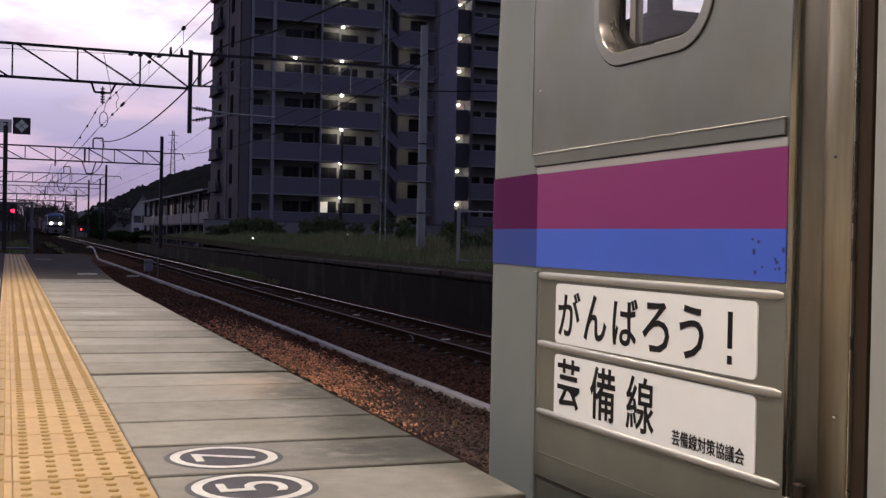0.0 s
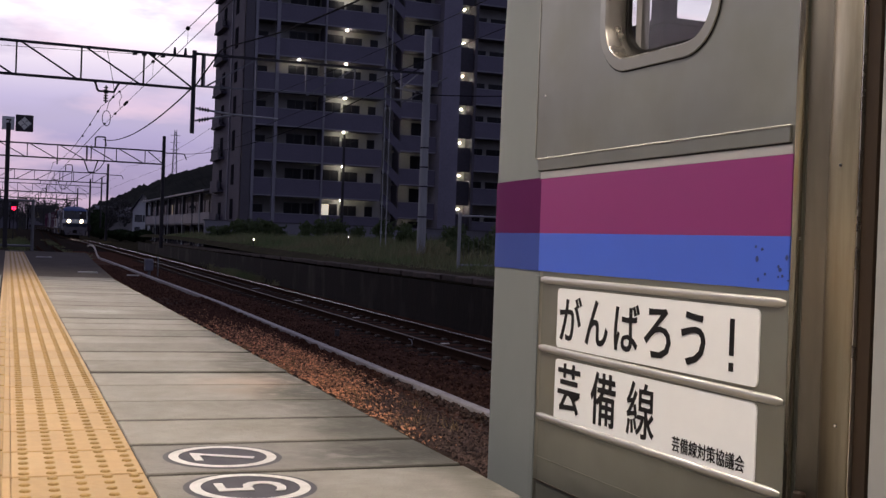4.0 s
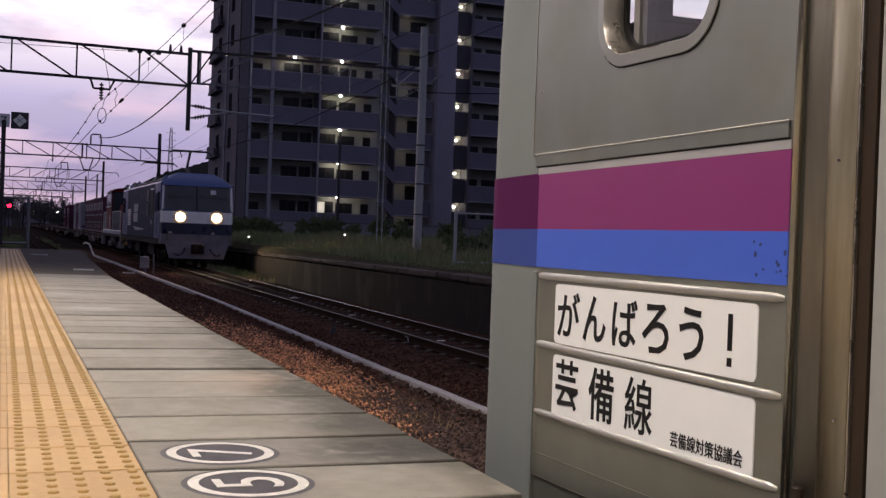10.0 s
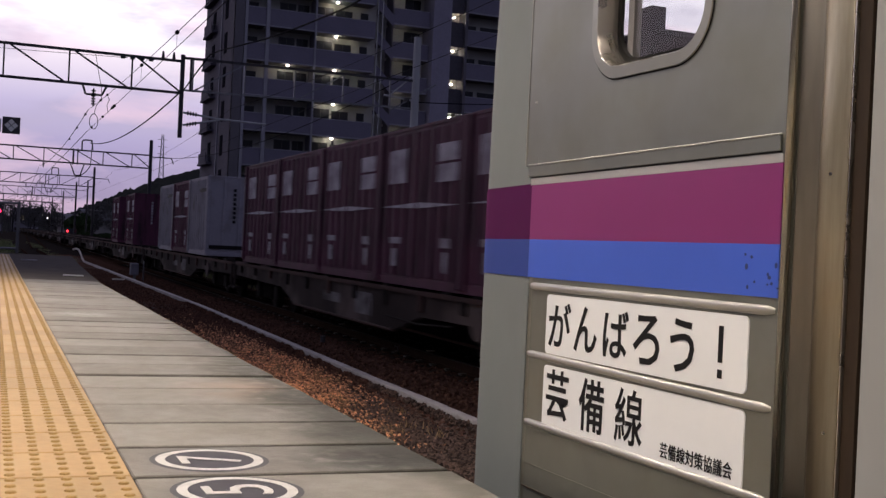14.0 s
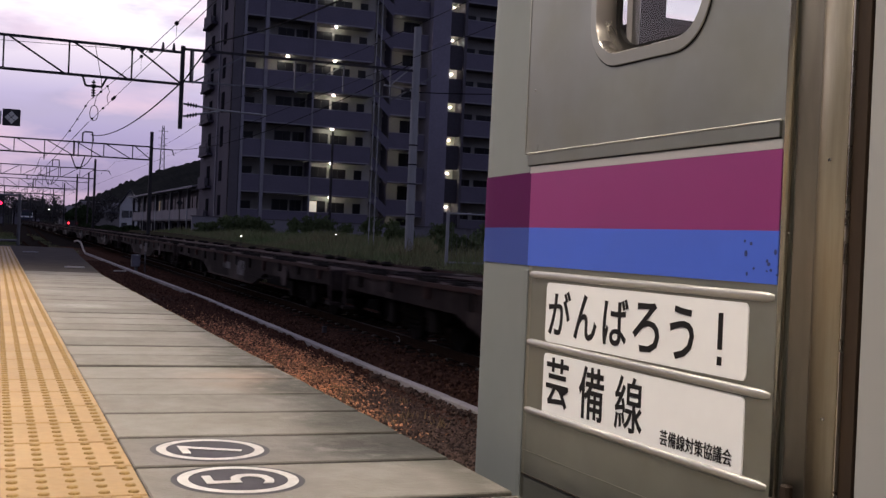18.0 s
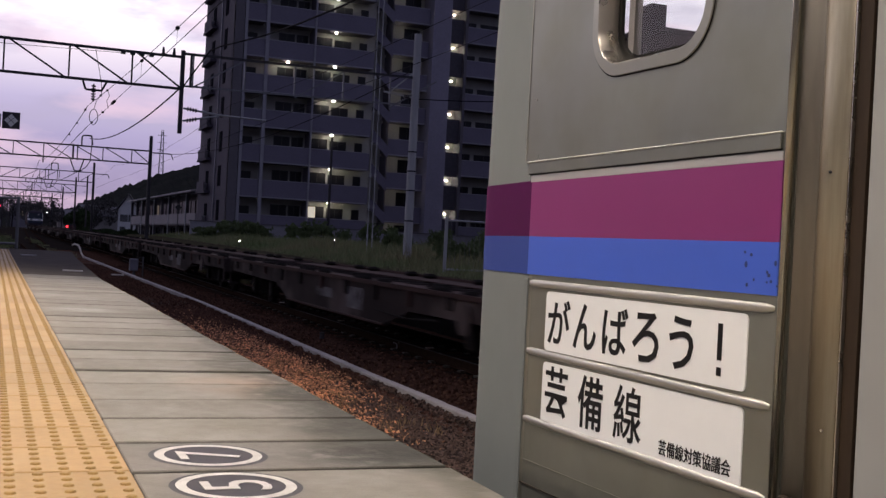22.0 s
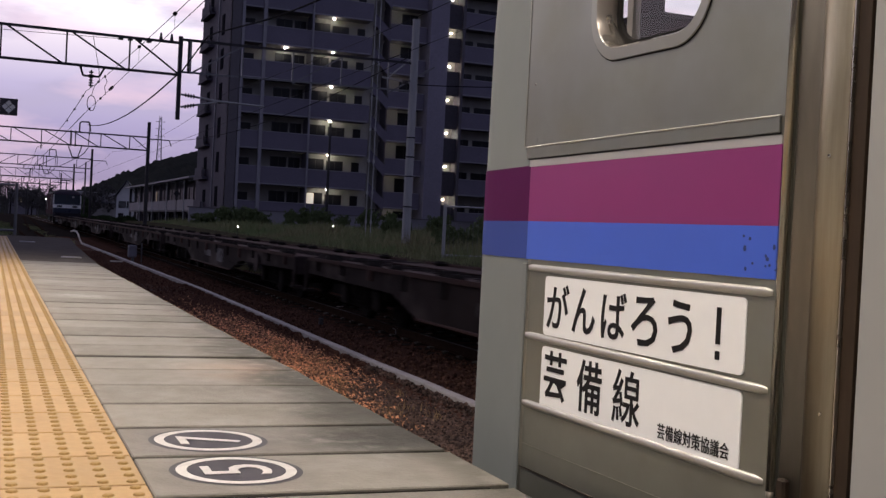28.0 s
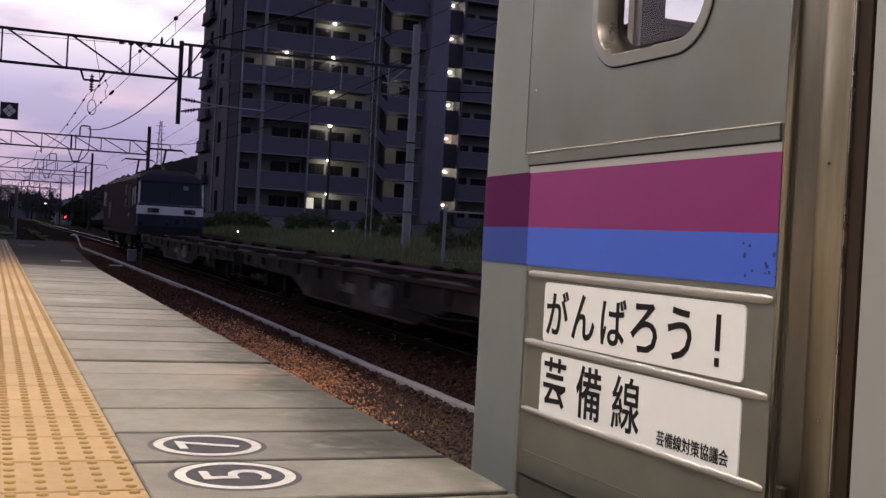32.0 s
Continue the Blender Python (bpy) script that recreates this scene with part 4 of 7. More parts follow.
    part("side_wall", Shape().box(0.0, 0.05, -16.0, -1.96, z(-0.35), z(2.0)), M_STAIN, CAR)
    part("far_side_wall", Shape().box(2.75, 2.8, -16.0, 0.4, z(-0.35), z(2.0)), M_STAIN, CAR)
    roof = [(0.0, 2.0), (0.06, 2.3), (0.3, 2.55), (0.9, 2.72), (1.4, 2.76), (1.9, 2.72), (2.5, 2.55), (2.74, 2.3), (2.8, 2.0)]
    part("roof", Shape().loft([[(x, y, z(h)) for x, h in roof] for y in (-16.0, 0.30)], closed=False, caps=False), M_STAIN, CAR)
    part("floor_pan", Shape().box(0.05, 2.75, -16, 0.15, z(-0.1), z(0.0)), M_UNDER, CAR)
    part("cab_partition", Shape().box(0.06, 2.74, -1.2, -1.15, z(0.0), z(2.5)), M_LDARK, CAR)
    # cab front with its two windscreens
    fy = prof[-1][1]
    fx = prof[-1][0]
    part("cab_front", Shape().box(fx, 2.6, fy - 0.04, fy, z(-0.35), z(1.12)).box(fx, 2.6, fy - 0.04, fy, z(1.98), z(2.6)).box(fx, 0.36, fy - 0.04, fy, z(1.12), z(1.98))
         .box(1.24, 1.55, fy - 0.04, fy, z(1.12), z(1.98)).box(2.45, 2.6, fy - 0.04, fy, z(1.12), z(1.98)), M_CABP, CAR, "grey painted cab front")
    for xa, xb in ((0.36, 1.24), (1.55, 2.45)):
        part("windscreen", Shape().box(xa, xb, fy - 0.022, fy - 0.018, z(1.12), z(1.98)), M_CLEAR, CAR, "clear windscreen").visible_shadow = False
    # added dark sheet standing in for the dim inside of the cab
    part("cab_lining", Shape().box(0.10, 2.55, fy - 0.09, fy - 0.06, z(0.05), z(1.12)), M_LDARK, CAR, "dark sheet added to dim the cab interior")
    part("driver_desk", Shape().box(0.25, 1.25, fy - 0.5, fy - 0.05, z(0.0), z(0.98), 0, 0.05), M_LDARK, CAR)
    for y in (-2.6, -13.0):
        bg = part("bogie", Shape().box(0.4, 2.4, y - 0.9, y + 0.9, 0.35, 0.7, 0, 0.05), M_UNDER, CAR)
        for dy in (-0.8, 0.8):
            part("wheelset", Shape().cyl((0.75, y + dy, 0.38), (0.87, y + dy, 0.38), 0.38, n=20).cyl((1.94, y + dy, 0.38), (2.06, y + dy, 0.38), 0.38, n=20).cyl((0.8, y + dy, 0.38), (2.0, y + dy, 0.38), 0.08), M_UNDER, bg)
    # chips in the blue film near the door, screws on the sheets
    rnd = random.Random(4)
    chip = disc(0, 0.006, 0.0, 7).mesh("chip", M_CHIP)
    for k in range(15):
        u, v, q = -0.916 + 0.11 * rnd.random() ** 1.6, rnd.uniform(0.52, 0.595), rnd.uniform(0.2, 0.8)
        ob = part("chip", chip, None, CAR)
        ob.matrix_local = Matrix.Translation((-0.0030, u, z(v))) @ pose(0, 0, 0, 0, -90, 0) @ Matrix.Diagonal((q * rnd.uniform(0.6, 1.5), q, 1, 1))
    screw = Shape().cyl((0, 0, 0), (-0.0015, 0, 0), 0.0035, 0.0028, 8).mesh("screw", M_STAINP)
    for u, v in ((-0.012, 0.94), (-0.012, 1.28), (-1.02, 0.72), (-1.005, 1.05), (-1.03, 0.30), (-0.93, 0.60), (-1.01, 1.40)):
        ob = part("screw", screw, None, CAR)
        ob.matrix_local = Matrix.Translation((-0.004, u, z(v)))
    # sign plates; their own plane faces the platform
    for k, (za, zc) in enumerate(((0.4746, 0.3347), (0.3077, 0.1586))):
        prim = rounded(-0.835, -0.108, z(zc), z(za), 0.012, 4)
        pl = part("sign_plate", Shape().loft([[(0.0, *p) for p in prim], [(-0.003, *p) for p in prim]]), M_PLATE, CAR, "white sign plate with black lettering")
        if k == 0:
            words = [("が", 0.015, 0.114, 0.019, 0.123), ("ん", 0.132, 0.227, 0.019, 0.121), ("ば", 0.253, 0.349, 0.019, 0.121), ("ろ", 0.368, 0.462, 0.018, 0.120), ("う", 0.496, 0.574, 0.017, 0.121)]
            for xa, xb, ya, yb in ((0.646, 0.659, 0.049, 0.117), (0.646, 0.659, 0.020, 0.036)):
                part("lettering", Shape().box(-0.0040, -0.0030, -0.108 - xb, -0.108 - xa, z(zc) + ya, z(zc) + yb), M_INK, pl, "black printed lettering")
        else:
            words = [("芸", 0.017, 0.118, 0.028, 0.142), ("備", 0.166, 0.268, 0.023, 0.140), ("線", 0.313, 0.415, 0.022, 0.138), ("芸備線対策協議会", 0.479, 0.700, 0.018, 0.049)]
        for body, xa, xb, ya, yb in words:
            me = fit_text(body, xa, xb, ya, yb, M_INK, "lettering", 0.007 if body == "線" else 0.012 if len(body) < 8 else 0.005)
            ob = part("lettering", me, None, pl, "black printed lettering")
            ob.matrix_local = Matrix.Translation((-0.0034, -0.108, z(zc))) @ Matrix(((0, 0, -1, 0), (-1, 0, 0, 0), (0, 1, 0, 0), (0, 0, 0, 1)))


railcar()


# ---- old platform across the track, with its weeds ----
def emb_x(y):
    return 8.62 + 0.0195 * y


def emb_z(x, y):
    d = x - emb_x(y)
    return -0.12 + min(max(y - 24, 0) * 0.010, 0.5) + min(max(d - 1.0, 0) * 0.02, 0.5) + 0.04 * noise.noise((x * 0.4, y * 0.4, 1.0))


def embankment():
    s = Shape()
    ys = [-30, -10, 0, 8, 12, 16, 20, 24, 28, 32, 36, 40, 46, 52, 58, 64, 70, 78, 88, 100]
    rings = [[(emb_x(y) + 0.35, y, -1.5), (emb_x(y) + 0.02, y, -1.45), (emb_x(y), y, -0.35)] for y in ys]
    s.loft(rings, closed=False, caps=False)
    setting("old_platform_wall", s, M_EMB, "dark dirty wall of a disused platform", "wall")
    s = Shape()
    ds = [0, 0.5, 1, 2, 3, 4.5, 6, 8, 11, 15, 20, 30, 45, 70]
    vs = [(emb_x(y) + d, y, emb_z(emb_x(y) + d, y) - (0.22 if d == 0 else 0)) for y in ys for d in ds]
    n = len(ds)
    s.add(vs, [(j * n + i, j * n + i + 1, (j + 1) * n + i + 1, (j + 1) * n + i) for j in range(len(ys) - 1) for i in range(n - 1)])
    emb = setting("weedy_bank", s, M_BANK, "weedy top of the disused platform", "ground")
    # broken coping stones along the edge
    meshes = []
    for k in range(5):
        c = Shape().box(-0.22, 0.22, -0.488, 0.488, -0.13, 0.0, 0, 0.02)
        c.v = [(x + random.uniform(-0.012, 0.012), y + random.uniform(-0.01, 0.01), z + random.uniform(-0.010, 0.006)) for x, y, z in c.v]
        meshes.append(c.mesh("coping_stone", M_COPE))
    y = 6.0
    while y < 88:
        ob = part("coping_stone", random.choice(meshes), None, emb)
        ob.matrix_world = pose(emb_x(y) + 0.20 + random.uniform(-0.02, 0.02), y, -0.16 + random.uniform(-0.018, 0.0), 0, random.uniform(-1.5, 1.5), -1.1 + random.uniform(-0.8, 0.8))
        y += 0.98


embankment()


def blades(name, spots, height, width, material, label, category, lean=0.35):
    """Many single blades in one mesh."""
    s = Shape()
    for x, y, z, k in spots:
        a = random.uniform(0, 2 * math.pi)
        h = height * k * random.uniform(0.55, 1.15)
        w = width * random.uniform(0.7, 1.3)
        dx, dy = math.cos(a), math.sin(a)
        lx, ly = random.uniform(-lean, lean) * h, random.uniform(-lean, lean) * h
        s.add([(x - dx * w, y - dy * w, z), (x + dx * w, y + dy * w, z), (x + lx * 0.4 + dx * w * 0.7, y + ly * 0.4 + dy * w * 0.7, z + h * 0.6),
               (x + lx * 0.4 - dx * w * 0.7, y + ly * 0.4 - dy * w * 0.7, z + h * 0.6), (x + lx, y + ly, z + h)], [(0, 1, 2, 3), (3, 2, 4)])
    return setting(name, s, material, label, category, "stuff")


def weeds():
    sp = []
    while len(sp) < 56000:
        y = 10 + 72 * random.random() ** 1.3
        d = 0.45 + 13 * random.random() ** 1.25
        x = emb_x(y) + d
        k = 0.2 + 0.3 * min(d / 2, 1) + 1.15 * max(0, noise.noise((x * 0.35, y * 0.22, 5.0)) + 0.2) * min(d / 2, 1)
        sp.append((x, y, emb_z(x, y) - 0.05, k))
    low = []
    while len(low) < 9000:
        x, y = random.uniform(-3.5, 4.2), 62 + 70 * random.random()
        n = noise.noise((x * 0.5, y * 0.13, 9.0))
        if n > -0.05 and abs(x - 2.36) > 0.75:
            low.append((x, y, ZB - 0.08 + rise(y), 0.35 + 1.4 * max(n, 0)))
    blades("yard_weeds", low, 0.42, 0.012, M_BLADE, "patchy weeds between the yard tracks", "grass", 0.6)
    reeds = []
    for x, y in ((13.2, 33.0), (14.6, 35.5), (15.8, 33.5), (17.0, 37.5), (12.4, 40.0), (18.4, 42.0), (19.5, 45.0), (11.6, 30.0), (16.6, 29.5), (13.8, 46.0), (15.4, 52.0), (11.9, 52.0)):
        for _ in range(170):
            a, b = x + random.gauss(0, 0.55), y + random.gauss(0, 0.8)
            reeds.append((a, b, emb_z(a, b) - 0.05, random.uniform(0.5, 1.1)))
    foot = []
    for _ in range(42):
        y = random.gauss(47, 3.5)
        k = random.uniform(0.35, 1.0)
        for _ in range(45):
            b = y + random.gauss(0, 0.35)
            foot.append((emb_x(b) - 0.18 - abs(random.gauss(0, 0.22)), b, ZB + rise(b) - 0.06, k))
    blades("wall_foot_weeds", foot, 0.34, 0.010, M_BLADE, "weeds growing at the foot of the wall", "grass", 0.7)
    blades("reed_clumps", reeds, 0.75, 0.008, M_REED, "pale reed clumps standing in the grass", "grass", 0.7)
    blades("tall_grass", sp, 0.52, 0.009, M_BLADE, "tall uncut grass on the disused platform", "grass", 0.6)


weeds()


def bush(name, x, y, z, rx, ry, rz, n, label, leaf=0.16, material=None):
    t = thing(name, pose(x, y, z), label, "bush", "bushes on the bank")
    st = Shape()
    for k in range(6):
        a = k * 1.05
        st.cyl((0, 0, -0.1), (rx * 0.5 * math.cos(a), ry * 0.5 * math.sin(a), rz * 1.1), 0.03, 0.01, 6)
    part("stem", st, M_UNDER, t)
    s = Shape()
    for _ in range(n):
        while True:
            p = Vector((random.uniform(-1, 1), random.uniform(-1, 1), random.uniform(-1, 1)))
            if p.length < 0.72 + 0.9 * noise.noise((p.x * 2.2 + x, p.y * 2.2 + y, p.z * 2.6)):
                break
        c = Vector((p.x * rx, p.y * ry, rz + p.z * rz))
        q = Euler((random.uniform(0, 6), random.uniform(0, 6), random.uniform(0, 6))).to_matrix()
        w = leaf * random.uniform(0.6, 1.3)
        s.add([c + q @ Vector(v) for v in ((-w, 0, 0), (0, -w * 0.4, 0.02), (w, 0, 0), (0, w * 0.4, 0.02))], [(0, 1, 2, 3)])
    part("crown", s, material or M_SHRUB, t)
    return t


def bushes():
    for x, y, rx, rz, n in ((14.0, 70, 1.2, 0.62, 1700), (15.4, 70.5, 1.1, 0.66, 1700), (16.4, 71, 0.8, 0.5, 1100), (12.7, 71, 0.9, 0.42, 900), (18.6, 71, 0.6, 0.62, 900), (19.8, 71.5, 0.8, 0.7, 1200), (21.0, 72, 0.9, 0.75, 1300), (22.2, 71, 0.6, 0.5, 700),
                            (23.8, 70, 0.9, 0.7, 1200), (25.0, 60, 0.9, 0.6, 1200), (17.4, 47.5, 0.55, 0.62, 900), (18.3, 48.2, 0.5, 0.42, 600), (26.5, 55, 1.3, 0.7, 1200), (13.9, 31.5, 0.6, 0.40, 800), (15.0, 31, 0.7, 0.55, 900), (16.4, 30.5, 0.9, 0.65, 1000)):
        bush("bush", x, y, emb_z(x, y), rx, rx * 0.7, rz, n, "dark shapeless bush among tall grass", 0.10)
    w = setting("garden_wall", Shape().box(12.5, 36.0, 76.0, 76.2, -0.4, 1.55), M_BTRIM, "low grey concrete boundary wall before the tower", "wall")
    part("wall_cap", Shape().box(12.4, 36.1, 75.95, 76.25, 1.55, 1.62), M_BWALL, w)


bushes()


# ---- line-side masts, gantries and wires ----
def truss(t, x0, x1, y, zb, zt, first, panel, chord=0.082, web=0.052, flip=False):
    part("top_chord", Shape().bar((x0, y, zt), (x1, y, zt), chord, chord), M_STEELD, t)
    part("bottom_chord", Shape().bar((x0, y, zb), (x1, y, zb), chord, chord), M_STEELD, t)
    x = first
    while x < x1 - 0.2:
        if x > x0:
            part("vertical", Shape().bar((x, y, zb), (x, y, zt), web, web), M_STEELD, t)
        a, b = (zt, zb) if not flip else (zb, zt)
        xa, xb = max(x + 0.12, x0), min(x + panel - 0.1, x1)
        if xb > xa:
            part("diagonal", Shape().bar((xa, y, a), (xb, y, b), web, web), M_STEELD, t)
        x += panel


def mast(name, x, y, z0, z1, r, material, label):
    t = thing(name, pose(x, y, z0), label, "mast", "line-side masts")
    part("shaft", Shape().cyl((0, 0, -0.3), (0, 0, z1 - z0), r, r * 0.82, 14), material, t)
    return t


def insulator(t, x, y, z, n=4):
    s = Shape().cyl((x, y, z), (x, y, z - 0.08 * n - 0.1), 0.022, n=6)
    for k in range(n):
        s.cyl((x, y, z - 0.06 - 0.085 * k), (x, y, z - 0.10 - 0.085 * k), 0.075, 0.06, 8)
    part("insulator", s, M_STEELD, t)


def arm(t, x0, x1, y, z, tube=0.035):
    part("bracket", Shape().tube([(x0, y, z), (x1, y, z + 0.1)], tube, 8).tube([(x0, y, z + 0.85), (x1 * 0.8 + x0 * 0.2, y, z + 0.1)], tube * 0.8, 8), M_POLEC, t, "pale galvanised bracket arm")
    s = Shape()
    for k in range(4):
        xx = x0 + (x1 - x0) * (0.12 + 0.05 * k)
        s.cyl((xx, y, z), (xx + 0.03, y, z), 0.075, n=8)
    part("insulator", s, M_STEELD, t)


def near_gantry():
    y = 35.0
    t = thing("line_gantry", pose(0, 0, 0), "dark steel lattice gantry carrying the overhead wires", "gantry", "gantries")
    truss(t, -7.5, 5.3, y, 5.42, 6.48, -0.25 - 1.96 * 4, 1.96)
    part("top_chord", Shape().bar((5.3, y, 6.6), (13.65, y, 6.66), 0.08, 0.08), M_STEELD, t)
    part("bottom_chord", Shape().bar((5.3, y, 5.52), (13.65, y, 5.66), 0.06, 0.06), M_GALV, t, "pale galvanised lower tie")
    for k in range(5):
        x = 5.65 + 1.75 * k
        part("vertical", Shape().bar((x, y, 5.53 + 0.015 * k), (x, y, 6.6), 0.05, 0.05), M_GALV, t)
        if k % 2 == 0:
            part("diagonal", Shape().bar((x, y, 5.5), (x + 1.75, y, 6.6), 0.05, 0.05), M_GALV, t)
    part("drop_post", Shape().box(5.235, 5.365, y - 0.065, y + 0.065, 3.93, 6.70), M_STEELD, t)
    part("drop_post", Shape().bar((5.58, y, 5.5), (5.58, y, 6.6), 0.07, 0.07), M_STEELD, t)
    part("bracket", Shape().tube([(5.39, y, 4.78), (6.6, y, 4.66), (8.2, y, 4.62)], 0.035, 8), M_POLEC, t, "pale galvanised bracket arm")
    part("bracket", Shape().tube([(5.39, y, 4.36), (6.6, y, 4.63)], 0.035, 8), M_POLEC, t, "pale galvanised bracket arm")
    for za, zc in ((4.77, 4.735), (4.38, 4.47)):
        s = Shape()
        for q in range(4):
            x = 5.52 + 0.09 * q
            s.cyl((x, y, za + (zc - za) * q / 4), (x + 0.035, y, za + (zc - za) * q / 4), 0.07, n=8)
        part("insulator", s, M_STEELD, t)
    part("insulator_bracket", Shape().tube([(2.15, y, 5.4), (2.25, y, 5.1), (2.75, y, 5.1), (2.9, y, 5.4)], 0.035, 6), M_STEELD, t)
    insulator(t, 2.5, y, 5.3, 6)
    for x in (3.3, 3.6, 3.9, 4.2):
        part("clamp", Shape().box(x, x + 0.14, y - 0.1, y + 0.1, 6.38, 6.44), M_STEELD, t)
    s = Shape()
    for x in (4.65, 5.0):
        s.cyl((x, y, 6.5), (x, y, 6.75), 0.06, 0.03, 8)
    part("pin_insulator", s, M_STEELD, t)
    m = mast("concrete_mast", 13.62, y, -0.05, 8.25, 0.165, M_POLEC, "pale concrete mast with dark bands beside the gantry")
    for z in (1.5, 2.6, 3.3, 4.0):
        part("band", Shape().cyl((0, 0, z), (0, 0, z + 0.05), 0.17, n=14), M_STEELD, m)
    arm(m, -0.15, -1.2, 0, 6.0)
    r = thing("cable_riser", pose(15.55, 44.0, -0.05), "pair of thin steel cable risers with clamps", "pipe")
    for dx in (-0.115, 0.115):
        part("tube", Shape().cyl((dx - 0.4, 0, 0), (dx - 0.4, 0, 12.0), 0.022, n=6), M_POLEC, r)
        for z in (0.9, 2.2, 3.6, 5.0, 6.4, 7.9):
            part("clamp", Shape().cyl((dx - 0.4, 0, z), (dx - 0.4, 0, z + 0.14), 0.05, n=6), M_POLEC, r)
    return t


near_gantry()


def far_gantries():
    for k, (y, xl, xr, zb, zt) in enumerate(((76, -1.6, 9.55, 5.3, 6.2), (118, -2.2, 9.2, 5.5, 6.5), (160, -3.5, 10.2, 5.6, 6.7), (205, -5, 11.0, 5.8, 6.9), (255, -8, 11.5, 6.0, 7.2))):
        t = thing("line_gantry", pose(0, 0, 0), "dark steel lattice gantry carrying the overhead wires", "gantry", "gantries")
        truss(t, xl, xr, y, zb, zt, xl + 0.4, 1.9, 0.095, 0.06, k % 2 == 1)
        part("hanger", Shape().tube([(4.3, y, zb), (4.6, y, zb - 0.8), (4.95, y, zb - 0.8), (5.2, y, zb)], 0.04, 6), M_STEELD, t)
        part("hanger_post", Shape().bar((4.45, y, zb - 0.1), (4.45, y, zt + 0.1), 0.07, 0.07), M_STEELD, t)
        part("hanger_post", Shape().bar((4.75, y, zb - 0.1), (4.75, y, zt + 0.1), 0.07, 0.07), M_STEELD, t)
        part("hanger_hoop", Shape().tube([(5.0, y, zt), (5.0, y, zt + 0.62), (5.12, y, zt + 0.72), (5.62, y, zt + 0.72), (5.7, y, zt + 0.1)], 0.05, 6), M_STEELD, t)
        part("jumper_cable", Shape().tube([(5.65, y, zt + 0.3), (5.6, y, zb - 0.1), (5.35, y, zb - 0.5), (4.95, y, zb - 0.85)], 0.03, 6), M_STEELD, t)
        part("side_arm", Shape().bar((xr, y, zt - 0.1), (xr + 1.4, y, zt - 0.1), 0.07, 0.07).bar((xr + 1.4, y, zt - 0.1), (xr + 1.55, y, zt - 0.5), 0.06, 0.06), M_STEELD, t)
        insulator(t, 2.6, y, zb, 4)
        mast("steel_mast", xr, y, -0.2, zt + 1.05, 0.14, M_STEELD, "dark line-side mast of a wire gantry")
        mast("steel_mast", xl, y, -1.4, zt + 1.0, 0.15, M_STEELD, "dark line-side mast of a wire gantry")
    for x, y, h in ((11.0, 300, 9.5), (4.0, 330, 9), (7.5, 280, 8), (1.5, 260, 8.5), (-2.0, 240, 8), (13.2, 180, 9.0), (-4.5, 200, 9), (3.0, 300, 8)):
        mast("steel_mast", x, y, -1.4, h, 0.14, M_STEELD, "thin dark mast far along the line")


far_gantries()


